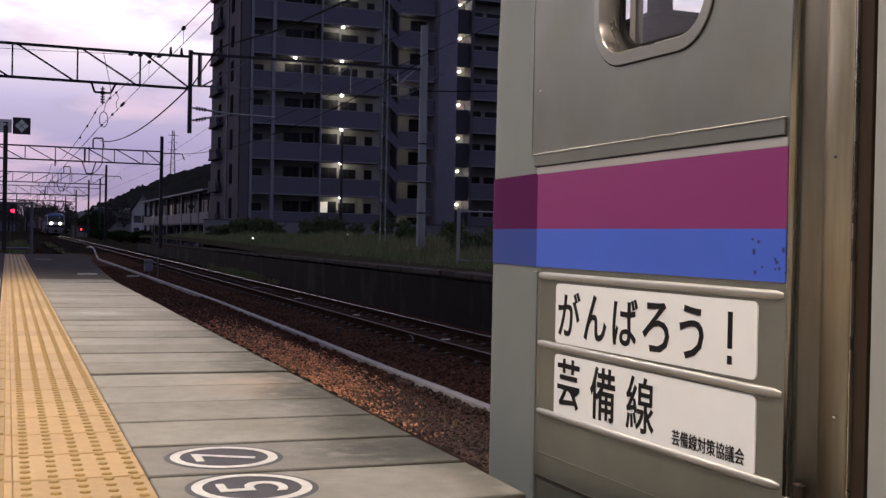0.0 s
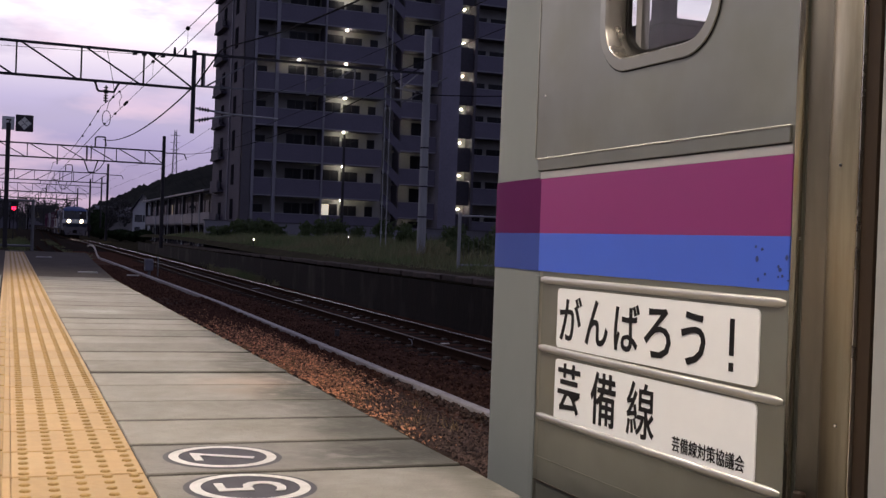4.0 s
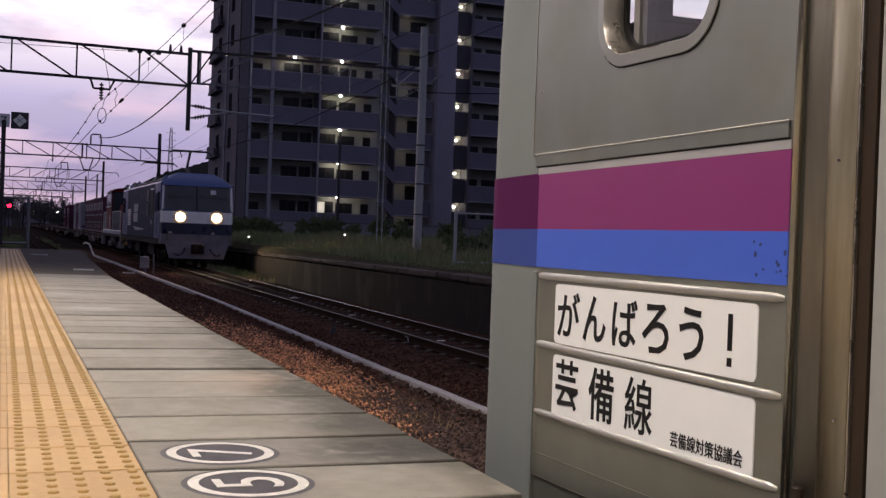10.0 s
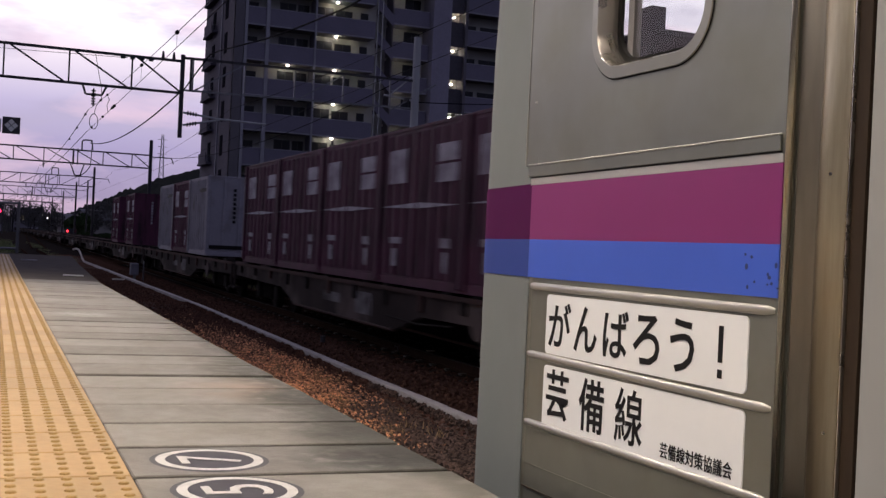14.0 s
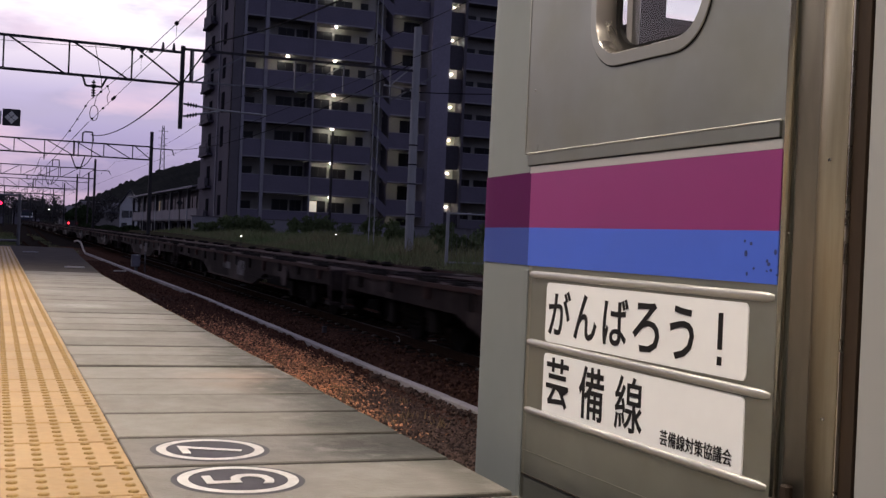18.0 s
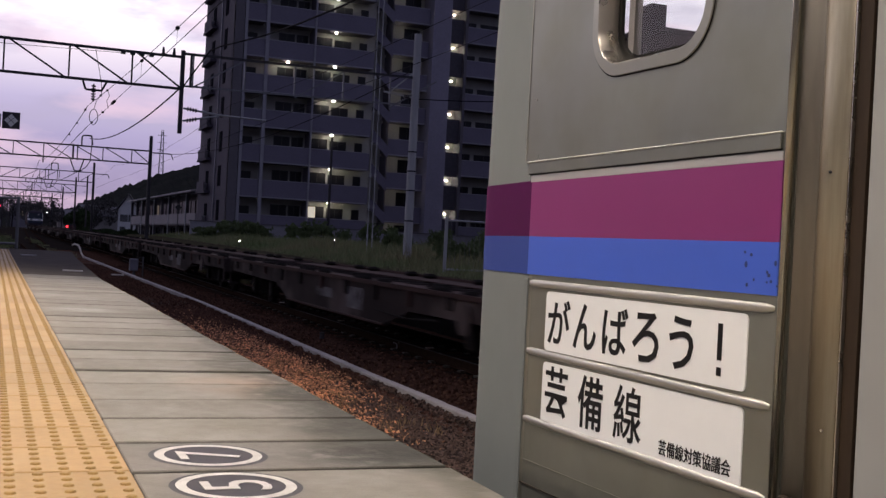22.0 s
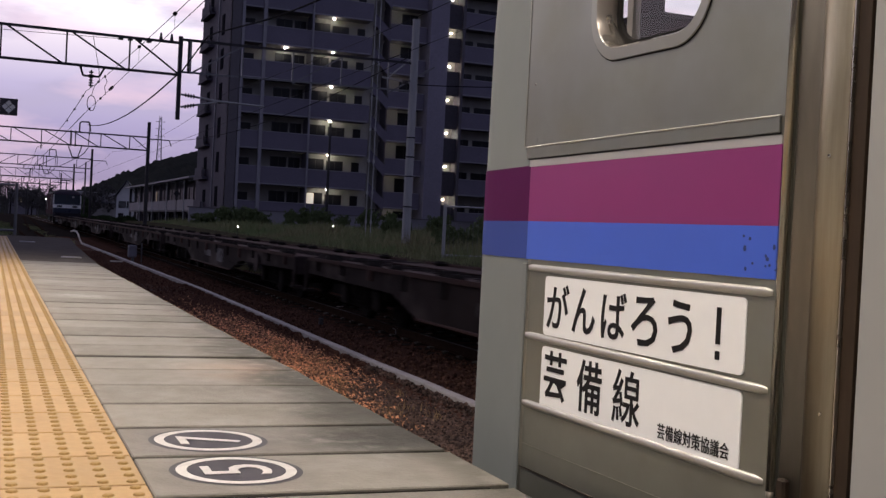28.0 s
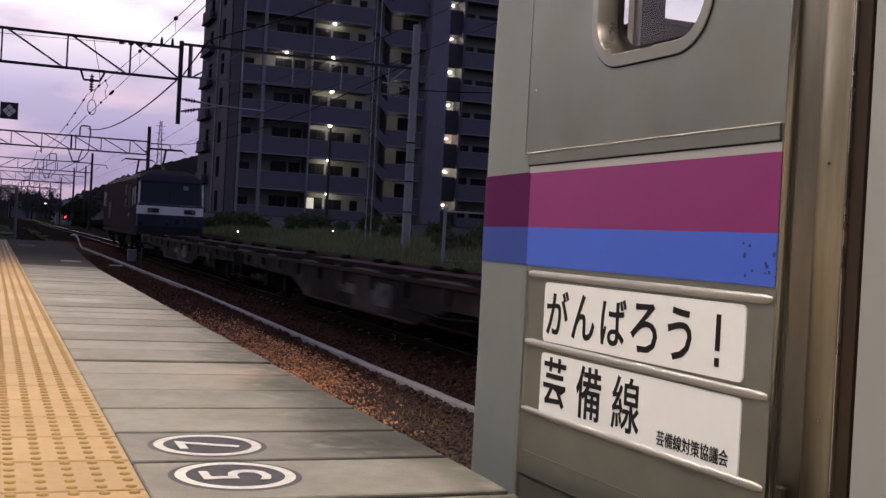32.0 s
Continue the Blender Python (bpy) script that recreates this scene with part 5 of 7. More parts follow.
def wires():
    def sag(a, b, d, n=14):
        a, b = Vector(a), Vector(b)
        return [a.lerp(b, i / n) - Vector((0, 0, 4 * d * (i / n) * (1 - i / n))) for i in range(n + 1)]

    def wire(name, pts, r, label):
        setting(name, Shape().tube(pts, r, 5), M_WIRE, label, "overhead wire")
    # over the side track: carrier and contact wire, drawn from gantry to gantry
    for a, b, d, r in (((2.36, 76, 5.0), (2.36, 35, 4.59), 0.4, 0.012), ((2.36, 76, 4.0), (2.36, 35, 3.9), 0.03, 0.012),
                       ((2.6, 118, 5.0), (2.35, 76, 5.0), 0.5, 0.012), ((2.6, 118, 4.0), (2.35, 76, 4.0), 0.05, 0.012)):
        wire("overhead_wire", sag(a, b, d), r, "thin overhead wire above the track")
    carrier = lambda y: 3.88 + 0.0006 * (y - 10) ** 2 + 0.0135 * (y - 10)
    contact = lambda y: 3.895 + 0.0088 * (y - 35)
    for fn in (carrier, contact):
        wire("overhead_wire", [(2.36, 35 - 1.8 * k, fn(35 - 1.8 * k)) for k in range(25)], 0.0065, "thin overhead wire above the track")
    wire("overhead_wire", sag((-7.4, 34.93, 6.22), (3.5, 34.93, 6.40), 0.05), 0.008, "thin overhead wire above the track")
    # main line
    ys = [-8, 35, 76, 118, 160, 205, 255]
    for a, b in zip(ys, ys[1:]):
        wire("overhead_wire", sag((track_x(a) - 0.1, a, 4.0), (track_x(b) - 0.1, b, 4.0), 0.03), 0.006, "thin overhead wire above the track")
        wire("overhead_wire", sag((track_x(a) - 0.1, a, 5.05), (track_x(b) - 0.1, b, 5.05), 0.5), 0.006, "thin overhead wire above the track")
    # feeders
    wire("feeder_cable", sag((5.3, 35, 5.5), (5.5, 76, 6.75), 0.62, 20), 0.028, "thick black sagging feeder cable")
    wire("feeder_cable", [(5.35, 35, 5.5), (5.6, 34, 6.0), (5.84, 33, 6.47), (5.95, 32, 6.46), (6.46, 28, 6.24), (6.64, 25, 6.08), (6.68, 21, 5.84), (6.7, 10, 5.6), (6.7, -8, 6.4)], 0.024, "thick black sagging feeder cable")
    wire("feeder_cable", sag((11.0, 76, 6.1), (13.6, 35, 7.0), 0.8), 0.018, "thick black sagging feeder cable")
    wire("feeder_cable", sag((13.62, 35, 5.9), (24, 30, 6.9), 0.3), 0.018, "thick black sagging feeder cable")
    # insulated dropper loops at the near gantry
    s = Shape()
    loop = [(2.52 + 0.13 * math.sin(a * 0.524), 34.7, 4.20 + 0.25 * math.cos(a * 0.524)) for a in range(13)]
    s.tube(loop, 0.012, 5)
    s.tube([(2.5, 34.9, 6.4), (2.72, 34.8, 5.3), (2.74, 34.75, 4.95), (2.58, 34.7, 4.72), (2.52, 34.7, 4.45)], 0.010, 5)
    for y, r in ((16.1, 0.034), (20.9, 0.034), (28.4, 0.03), (30.4, 0.036)):
        s.cyl((2.36, y - 0.05, carrier(y - 0.05)), (2.36, y + 0.05, carrier(y + 0.05)), r, n=8)
    for y, z in ((36.2, 4.56), (40.1, 4.45), (44.3, 4.35)):
        s.cyl((2.36, y - 0.06, z), (2.36, y + 0.06, z), 0.038, n=8)
    s.cyl((2.36, 26.2, contact(26.2)), (2.36, 26.9, contact(26.9)), 0.035, n=8)
    for y in (16.1, 20.9):
        s.cyl((2.36, y, contact(y)), (2.36, y, carrier(y)), 0.004, n=4)
    s.tube([(2.36, 28.4, carrier(28.4)), (2.42, 28.4, 4.2), (2.36, 28.4, 4.05), (2.40, 28.4, contact(28.4))], 0.008, 5)
    for y in (29.5, 33.2):
        s.cyl((2.36, y - 0.04, contact(y)), (2.36, y + 0.04, contact(y)), 0.035, n=6)
    setting("wire_fittings", s, M_WIRE, "dropper loop and clamps on the overhead wire", "overhead wire")


wires()


def trough_x(y):
    return 4.36 + 0.0165 * min(y, 26.0) - 0.004 * max(y - 31.0, 0.0)


def cable_trough():
    """Low concrete trough between the tracks: lid after lid, its foot buried in stones, and the riser at its far end."""
    t = thing("cable_trough", pose(0, 0, 0), "low pale concrete cable trough half buried in the ballast", "trough")
    lid = Shape().box(-0.055, 0.070, -0.497, 0.497, -0.16, 0.0, 0, 0.012).mesh("trough_lid", M_TROUGH)
    y = 2.5
    while y < 65.5:
        x = trough_x(y)
        turn = -math.degrees(math.atan2(trough_x(y + 0.5) - trough_x(y - 0.5), 1.0))
        ob = part("trough_lid", lid, None, t)
        ob.matrix_world = pose(x + 0.006 * noise.noise((y * 0.7, 3, 0)), y, -1.203 - 0.022 * min(max((y - 14.0) / 22.0, 0.0), 1.0) + rise(y) + 0.005 * noise.noise((y * 0.9, 8, 0)), 0.25 * noise.noise((y, 2, 0)), 0, turn)
        y += 1.0
    x, y, z = trough_x(65.5), 65.5, -1.23 + rise(65.5)
    s = Shape().tube([(x, y - 0.4, z), (x - 0.05, y + 0.3, z + 0.14), (x - 0.14, y + 0.6, z + 0.46), (x - 0.22, y + 0.8, z + 0.60), (x - 0.38, y + 1.0, z + 0.66), (x - 0.52, y + 1.2, z + 0.60)], 0.05, 10)
    part("riser", s, M_PIPE, t, "white bent riser pipe", True)
    b = thing("relay_box", pose(4.95, 42.6, -1.35), "small grey trackside relay box on a post", "box")
    part("post", Shape().cyl((0, 0, 0), (0, 0, 0.45), 0.06, n=10), M_GALV, b)
    part("case", Shape().box(-0.19, 0.14, -0.15, 0.15, 0.38, 0.86, 0, 0.03), M_SKIRT, b)
    part("side_post", Shape().cyl((0.34, 0.05, -0.05), (0.34, 0.05, 0.95), 0.03, n=8), M_GALV, b)
    for x, y, w in ((0.29, 18.3, 0.13), (0.64, 12.1, 0.12)):
        setting("white_marker_strip", Shape().box(x - w, x + w, y - 0.06, y + 0.06, pz(x, y) - 0.012, pz(x, y) + 0.004), M_MARK, "short worn white line painted across the platform end", "strip")
    for x, y in ((4.3, 42.2),):
        setting("white_marker_strip", Shape().box(x - 0.24, x + 0.24, y - 0.05, y + 0.05, -1.30 + rise(y), -1.25 + rise(y)), M_PIPE, "short white strip lying by the track", "strip")


cable_trough()


def platform_end_things():
    t = thing("stop_sign_post", pose(-0.38, 22.3, 0.14), "dark post with numeral plate and black board of four pale diamonds", "sign")
    part("post", Shape().box(-0.045, 0.045, -0.045, 0.045, 0.0, 2.62, 0, 0.008), M_STEELD, t)
    n = part("number_plate", Shape().box(-0.13, 0.115, -0.03, -0.01, 2.47, 2.75, 0, 0.004), M_LWHITE, t)
    ob = part("numeral", fit_text("7", -0.055, 0.055, -0.08, 0.08, M_INK, "numeral"), None, n, "black numeral")
    ob.matrix_local = pose(0.0, -0.033, 2.61, 90, 0, 0)
    b = part("square_board", Shape().box(0.135, 0.485, -0.04, -0.01, 2.45, 2.80, 0, 0.005), M_DARKP, t, "black square board")
    for dx, dz in ((0, 0.072), (0, -0.072), (0.072, 0), (-0.072, 0)):
        part("diamond", Shape().add([(0.31 + dx + a, -0.043, 2.625 + dz + c) for a, c in ((0.065, 0), (0, 0.065), (-0.065, 0), (0, -0.065))], [(0, 1, 2, 3)]), M_REFL, b, "pale reflecting diamond")
    f = thing("end_fence", pose(0, 23.0, 0.08), "grey pipe fence closing the platform end", "fence")
    for x in (-3.6, -1.7, 0.17):
        part("post", Shape().cyl((x, 0, 0), (x, 0, 1.12), 0.035, n=10), M_GALV, f)
    for z in (0.10, 1.08):
        part("rail", Shape().cyl((-4.5, 0, z), (0.17, 0, z), 0.025, n=8), M_GALV, f)
    # signal and tail lights far down the line
    g = thing("signal_post", pose(0.16, 120, -0.8), "railway signal post showing a red light", "signal", "signals")
    part("post", Shape().cyl((0, 0, 0), (0, 0, 3.6), 0.05, n=10), M_STEELD, g)
    part("head", Shape().box(-0.25, 0.25, 0, 0.18, 3.1, 4.1, 0, 0.05), M_LDARK, g)
    part("lens", Shape().cyl((0, -0.005, 3.35), (0, -0.02, 3.35), 0.20, n=16), M_RED, g, "glowing red lens")
    g = thing("shunt_signal", pose(11.6, 190, 0.35), "low pair of red shunting lights beside the track", "signal", "signals")
    part("case", Shape().box(-0.9, 0.9, 0, 0.3, 0.1, 1.0, 0, 0.05), M_LDARK, g)
    part("post", Shape().cyl((0, 0.15, -1.2), (0, 0.15, 0.1), 0.08, n=8), M_STEELD, g)
    for x in (-0.55, 0.55):
        part("lens", Shape().cyl((x, -0.01, 0.55), (x, -0.05, 0.55), 0.15, n=14), M_TAIL, g, "glowing red lens")
    g = thing("yard_lamp", pose(12.6, 300, 0), "far white yard lamp on a pole", "lamp")
    part("pole", Shape().cyl((0, 0, 0), (0, 0, 4.5), 0.08, n=8), M_STEELD, g)
    part("bulb", Shape().cyl((0, -0.1, 4.2), (0, -0.1, 4.45), 0.16, n=10), M_LAMP, g, "glowing lamp head")


platform_end_things()


def tower_pole():
    t = thing("utility_pole", pose(23.5, 79.5, -0.1), "thin dark utility pole before the tower", "pole")
    part("shaft", Shape().cyl((0, 0, 0), (0, 0, 8.7), 0.13, 0.09, 10), M_STEELD, t)
    part("cross_arm", Shape().bar((-0.2, 0, 7.9), (1.0, 0, 8.3), 0.07, 0.07), M_STEELD, t)
    b = thing("office_block", pose(33.0, 52, -0.3), "plain dark office block beyond the tracks", "building")
    part("wall", Shape().box(1.2, 26, 0, 14, 0, 13.9), M_TOWN, b)
    part("wing", Shape().box(-1.5, 1.2, 0.4, 13, 0, 13.2), M_TOWN, b)
    part("roof", Shape().box(1.0, 26.3, -0.3, 14.3, 13.9, 14.2), M_TOWN, b)
    part("stair_hut", Shape().box(1.75, 2.75, 1, 2.2, 14.2, 15.8), M_TOWN, b)


tower_pole()


def wire_fence():
    f = thing("mesh_fence", pose(10.6, 24.0, -0.05), "thin steel mesh fence panels on the disused platform", "fence")
    for k in range(4):
        x = 2.2 * k
        part("post", Shape().cyl((x, 0, -0.1), (x, 0, 1.42), 0.045, n=10), M_POLEC, f, "pale steel post")
        if k < 3:
            for z in (0.06, 1.34):
                part("rail", Shape().cyl((x, 0, z), (x + 2.2, 0, z), 0.026, n=8), M_POLEC, f)
            s = Shape()
            for i in range(1, 16):
                s.cyl((x + 2.2 * i / 16, 0, 0.06), (x + 2.2 * i / 16, 0, 1.34), 0.003, n=4)
            part("mesh", s, M_GALV, f)
    for x, y, z in ((9.58, 45.0, -0.14), (13.9, 45.2, 0.10)):
        g = thing("garden_lamp", pose(x, y, z), "small round garden lamp in the grass", "lamp", "garden lamps")
        part("stake", Shape().cyl((0, 0, -0.1), (0, 0, 0.55), 0.012, n=6), M_STEELD, g)
        part("globe", Shape().cyl((0, 0, 0.55), (0, 0, 0.585), 0.012, n=10), M_LAMP, g, "glowing white globe")


wire_fence()


# ---- apartment tower ----
FLOORS = range(-1, 10)


def lamp_at(t, x, y, z, watts=13.5):
    part("ceiling_lamp", Shape().cyl((x, y, z), (x, y, z - 0.10), 0.115, 0.085, 12), M_LAMP, t, "glowing round ceiling lamp")
    glow(x, y, z, watts)


def glow(x, y, z, watts):
    d = bpy.data.lights.new("corridor_light", "POINT")
    d.energy, d.color, d.shadow_soft_size = watts, (1.0, 0.92, 0.80), 0.12
    ob = new("corridor_light", d)
    ob.matrix_world = pose(x, y - 0.05, z - 0.16)


def window(t, x0, x1, y, z0, z1, lit=False):
    w = part("window", Shape().box(x0, x1, y - 0.05, y + 0.02, z0, z1), M_FRAME, t)
    n = 2 if x1 - x0 > 0.9 else 1
    for k in range(n):
        a = x0 + 0.05 + (x1 - x0 - 0.05) * k / n
        b = a + (x1 - x0 - 0.05) / n - 0.05
        part("pane", Shape().box(a, b, y - 0.062, y - 0.052, z0 + 0.05, z1 - 0.05), M_LITWIN if lit and k == 0 else M_WIN2, w)


def balcony(t, x0, x1, y, z, h=1.45, material=None):
    """Slab and solid panel with a pale rim."""
    part("balcony_slab", Shape().box(x0, x1, y, y + 1.7, z, z + 0.22), M_BWALL, t)
    p = part("balcony_panel", Shape().box(x0, x1, y - 0.06, y + 0.06, z - 0.02, z + h), material or M_BBALC, t)
    part("panel_rim", Shape().box(x0, x1, y - 0.08, y + 0.08, z + h, z + h + 0.06), M_BTRIM, p)
    part("panel_foot", Shape().box(x0, x1, y - 0.07, y - 0.062, z + 0.0, z + 0.1), M_BTRIM, p)


def tower():
    t = thing("apartment_tower", pose(0, 0, 0), "tall grey tiled apartment tower with lit balconies at dusk", "apartment building")
    y = 88.0
    zb = lambda k: 3.95 + 2.9 * k
    top = zb(9) + 3.0
    yb = y + 1.65
    # bodies
    part("wall", Shape().box(17.5, 29.9, yb, 101.5, -0.2, top), M_BIN, t, "beige recessed wall")
    part("end_wall", Shape().box(17.25, 17.5, y - 0.1, 101.6, -0.2, top), M_BEND, t, "grey tiled end wall")
    part("end_pier", Shape().box(17.25, 18.0, y - 0.15, y + 0.3, -0.2, top), M_BWALL, t)
    part("corner_column", Shape().box(18.05, 18.3, y - 0.18, y + 0.1, -0.2, top), M_BTRIM, t)
    part("inner_column", Shape().box(19.83, 20.12, y - 0.2, y + 0.1, -0.2, top), M_BTRIM, t, "pale round column")
    part("thin_column", Shape().cyl((24.05, y - 0.12, 0), (24.05, y - 0.12, top), 0.09, n=8), M_BTRIM, t)
    part("wall", Shape().box(29.9, 35.0, 91.2, 101, -0.2, top), M_BIN, t, "beige recessed wall")
    part("blind_wall", Shape().box(34.9, 36.6, 88.6, 101, -0.2, top), M_BLIND, t, "dark blind wall strip")
    part("wall", Shape().box(36.6, 46.0, 91.5, 101, -0.2, top), M_BIN, t, "beige recessed wall")
    part("base_wall", Shape().box(17.6, 35, 87.6, 87.9, -0.2, 0.75), M_BDARK, t)
    for k in FLOORS:
        z = zb(k)
        balcony(t, 18.3, 19.83, y, z)
        balcony(t, 20.12, 24.0, y, z)
        balcony(t, 24.1, 29.2, y, z)
        # end return of the long balcony
        part("balcony_end", Shape().box(29.2, 29.32, y - 0.06, y + 1.6, z, z + 1.45), M_BBALC, t)
        zz = z - 2.9 + 0.22
        if k > -1:
            window(t, 18.6, 19.5, yb, zz + 0.75, zz + 2.0)
            window(t, 21.3, 22.7, yb, zz + 0.6, zz + 2.25)
            window(t, 22.85, 23.85, yb, zz + 0.6, zz + 2.25)
            window(t, 24.5, 26.0, yb, zz + 0.6, zz + 2.3, lit=(k == 0))
            window(t, 26.2, 27.7, yb, zz + 0.6, zz + 2.2)
            window(t, 28.45, 29.15, yb, zz + 0.6, zz + 2.2)
            part("partition", Shape().box(24.02, 24.12, y + 0.1, yb, zz, zz + 2.6), M_BWALL, t)
            lamp_at(t, 26.05, y + 0.6, z - 0.04)
        if k == 4:
            lamp_at(t, 21.95, y + 0.6, z - 0.04)
        # middle wing, half a storey lower
        z2 = 2.57 + 2.945 * k
        balcony(t, 31.45, 34.8, 89.4, z2, 1.4)
        part("stair_flight", Shape().loft([[(29.95, q, z2 + 1.15), (31.45, q, z2 - 0.25), (31.45, q, z2 + 0.75), (29.95, q, z2 + 2.15)] for q in (89.3, 89.42)]), M_BBALC, t, "sloping solid stair parapet")
        part("stair_landing", Shape().box(29.95, 30.6, 89.4, 91.1, z2 + 0.95, z2 + 1.15), M_BWALL, t)
        # added wall keeps the hidden lamp's light off the stair side
        part("stair_partition", Shape().box(31.36, 31.45, 89.5, 91.2, z2 + 0.2, z2 + 2.9), M_BWALL, t)
        window(t, 33.05, 34.55, 91.2, z2 + 0.9, z2 + 2.75)
        glow(32.35, 90.3, z2 + 2.75, 3.4)
        # far wing
        z3 = 4.11 + 3.02 * k
        balcony(t, 38.6, 46.0, 90.0, z3, 1.45)
        part("grille", Shape().box(36.62, 38.5, 90.3, 90.4, z3 - 0.1, z3 + 2.1), M_GRILLE, t)
        window(t, 37.1, 38.1, 91.5, z3 + 1.0, z3 + 2.1, lit=False)
        part("wall_pier", Shape().box(38.5, 38.75, 89.9, 91.5, z3, z3 + 3.02), M_BWALL, t)
        window(t, 39.0, 40.2, 91.5, z3 + 0.3, z3 + 2.2)
        window(t, 40.6, 42.6, 91.5, z3 + 0.3, z3 + 2.2)
        lamp_at(t, 37.66, 90.75, z3 + 2.62, 1.5)
        # end wall: small windows and plant ledges
        zz = z + 0.9
        for ya, yc, h0, h1 in ((91.0, 92.1, 0.0, 1.7),):
            part("slit_window", Shape().box(17.2, 17.26, ya, yc, zz + h0, zz + h1), M_DULL, t)
        part("ledge", Shape().box(16.75, 17.26, 95.6, 100.2, zz - 0.5, zz - 0.3), M_BEND, t)
        part("ledge_front", Shape().box(16.73, 16.78, 96.0, 99.6, zz - 0.3, zz + 0.55), M_BEND, t)
        part("slit_window", Shape().box(17.2, 17.26, 96.6, 97.8, zz + 0.4, zz + 1.5), M_DULL, t)
        part("air_unit", Shape().box(16.82, 17.2, 97.0, 97.9, zz - 0.28, zz + 0.40, 0, 0.03), M_BTRIM, t, "pale air conditioning unit")
        part("drain_pipe", Shape().cyl((17.18, 93.4, z - 1.0), (17.18, 93.4, z + 1.9), 0.06, n=6), M_BTRIM, t)
    part("roof", Shape().box(17.2, 46, 87.9, 101.6, top, top + 0.4), M_BWALL, t)
    return t


tower()


# ---- houses, trees and hill beyond the yard ----
def gable_house(name, x, y, z, w, d, h, rise, rz, wall, label):
    t = thing(name, pose(x, y, z, 0, 0, rz), label, "house", "houses")
    s = Shape().add([(-w / 2, 0, 0), (w / 2, 0, 0), (w / 2, 0, h), (0, 0, h + rise), (-w / 2, 0, h), (-w / 2, d, 0), (w / 2, d, 0), (w / 2, d, h), (0, d, h + rise), (-w / 2, d, h)],
                    [(0, 1, 2, 3, 4), (9, 8, 7, 6, 5), (0, 5, 6, 1), (1, 6, 7, 2), (0, 4, 9, 5)])
    part("wall", s, wall, t)
    for sx in (-1, 1):
        a = [(0, -0.5, h + rise + 0.12), (sx * (w / 2 + 0.5), -0.5, h - 0.25), (sx * (w / 2 + 0.5), d + 0.5, h - 0.25), (0, d + 0.5, h + rise + 0.12)]
        part("roof", Shape().add(a + [(p[0], p[1], p[2] + 0.15) for p in a], [(0, 1, 2, 3), (7, 6, 5, 4), (0, 4, 5, 1), (1, 5, 6, 2), (2, 6, 7, 3), (3, 7, 4, 0)]), M_HROOF, t)
    b = part("balcony", Shape().box(-w * 0.1, w * 0.55, -1.1, -1.0, h * 0.36, h * 0.60).box(-w * 0.1, w * 0.55, -1.1, 0.0, h * 0.33, h * 0.36), wall, t, "small projecting balcony")
    part("rim", Shape().box(-w * 0.1, w * 0.55, -1.14, -0.96, h * 0.60, h * 0.62), M_HROOF, b)
    for wx, wz in ((-w * 0.2, h * 0.62), (w * 0.22, h * 0.62), (-w * 0.2, h * 0.2)):
        f = part("window", Shape().box(wx - 0.6, wx + 0.6, -0.06, 0.02, wz - 0.1, wz + 1.1), M_FRAME, t)
        part("pane", Shape().box(wx - 0.54, wx + 0.54, -0.075, -0.065, wz - 0.04, wz + 1.04), M_WIN, f)
    return t


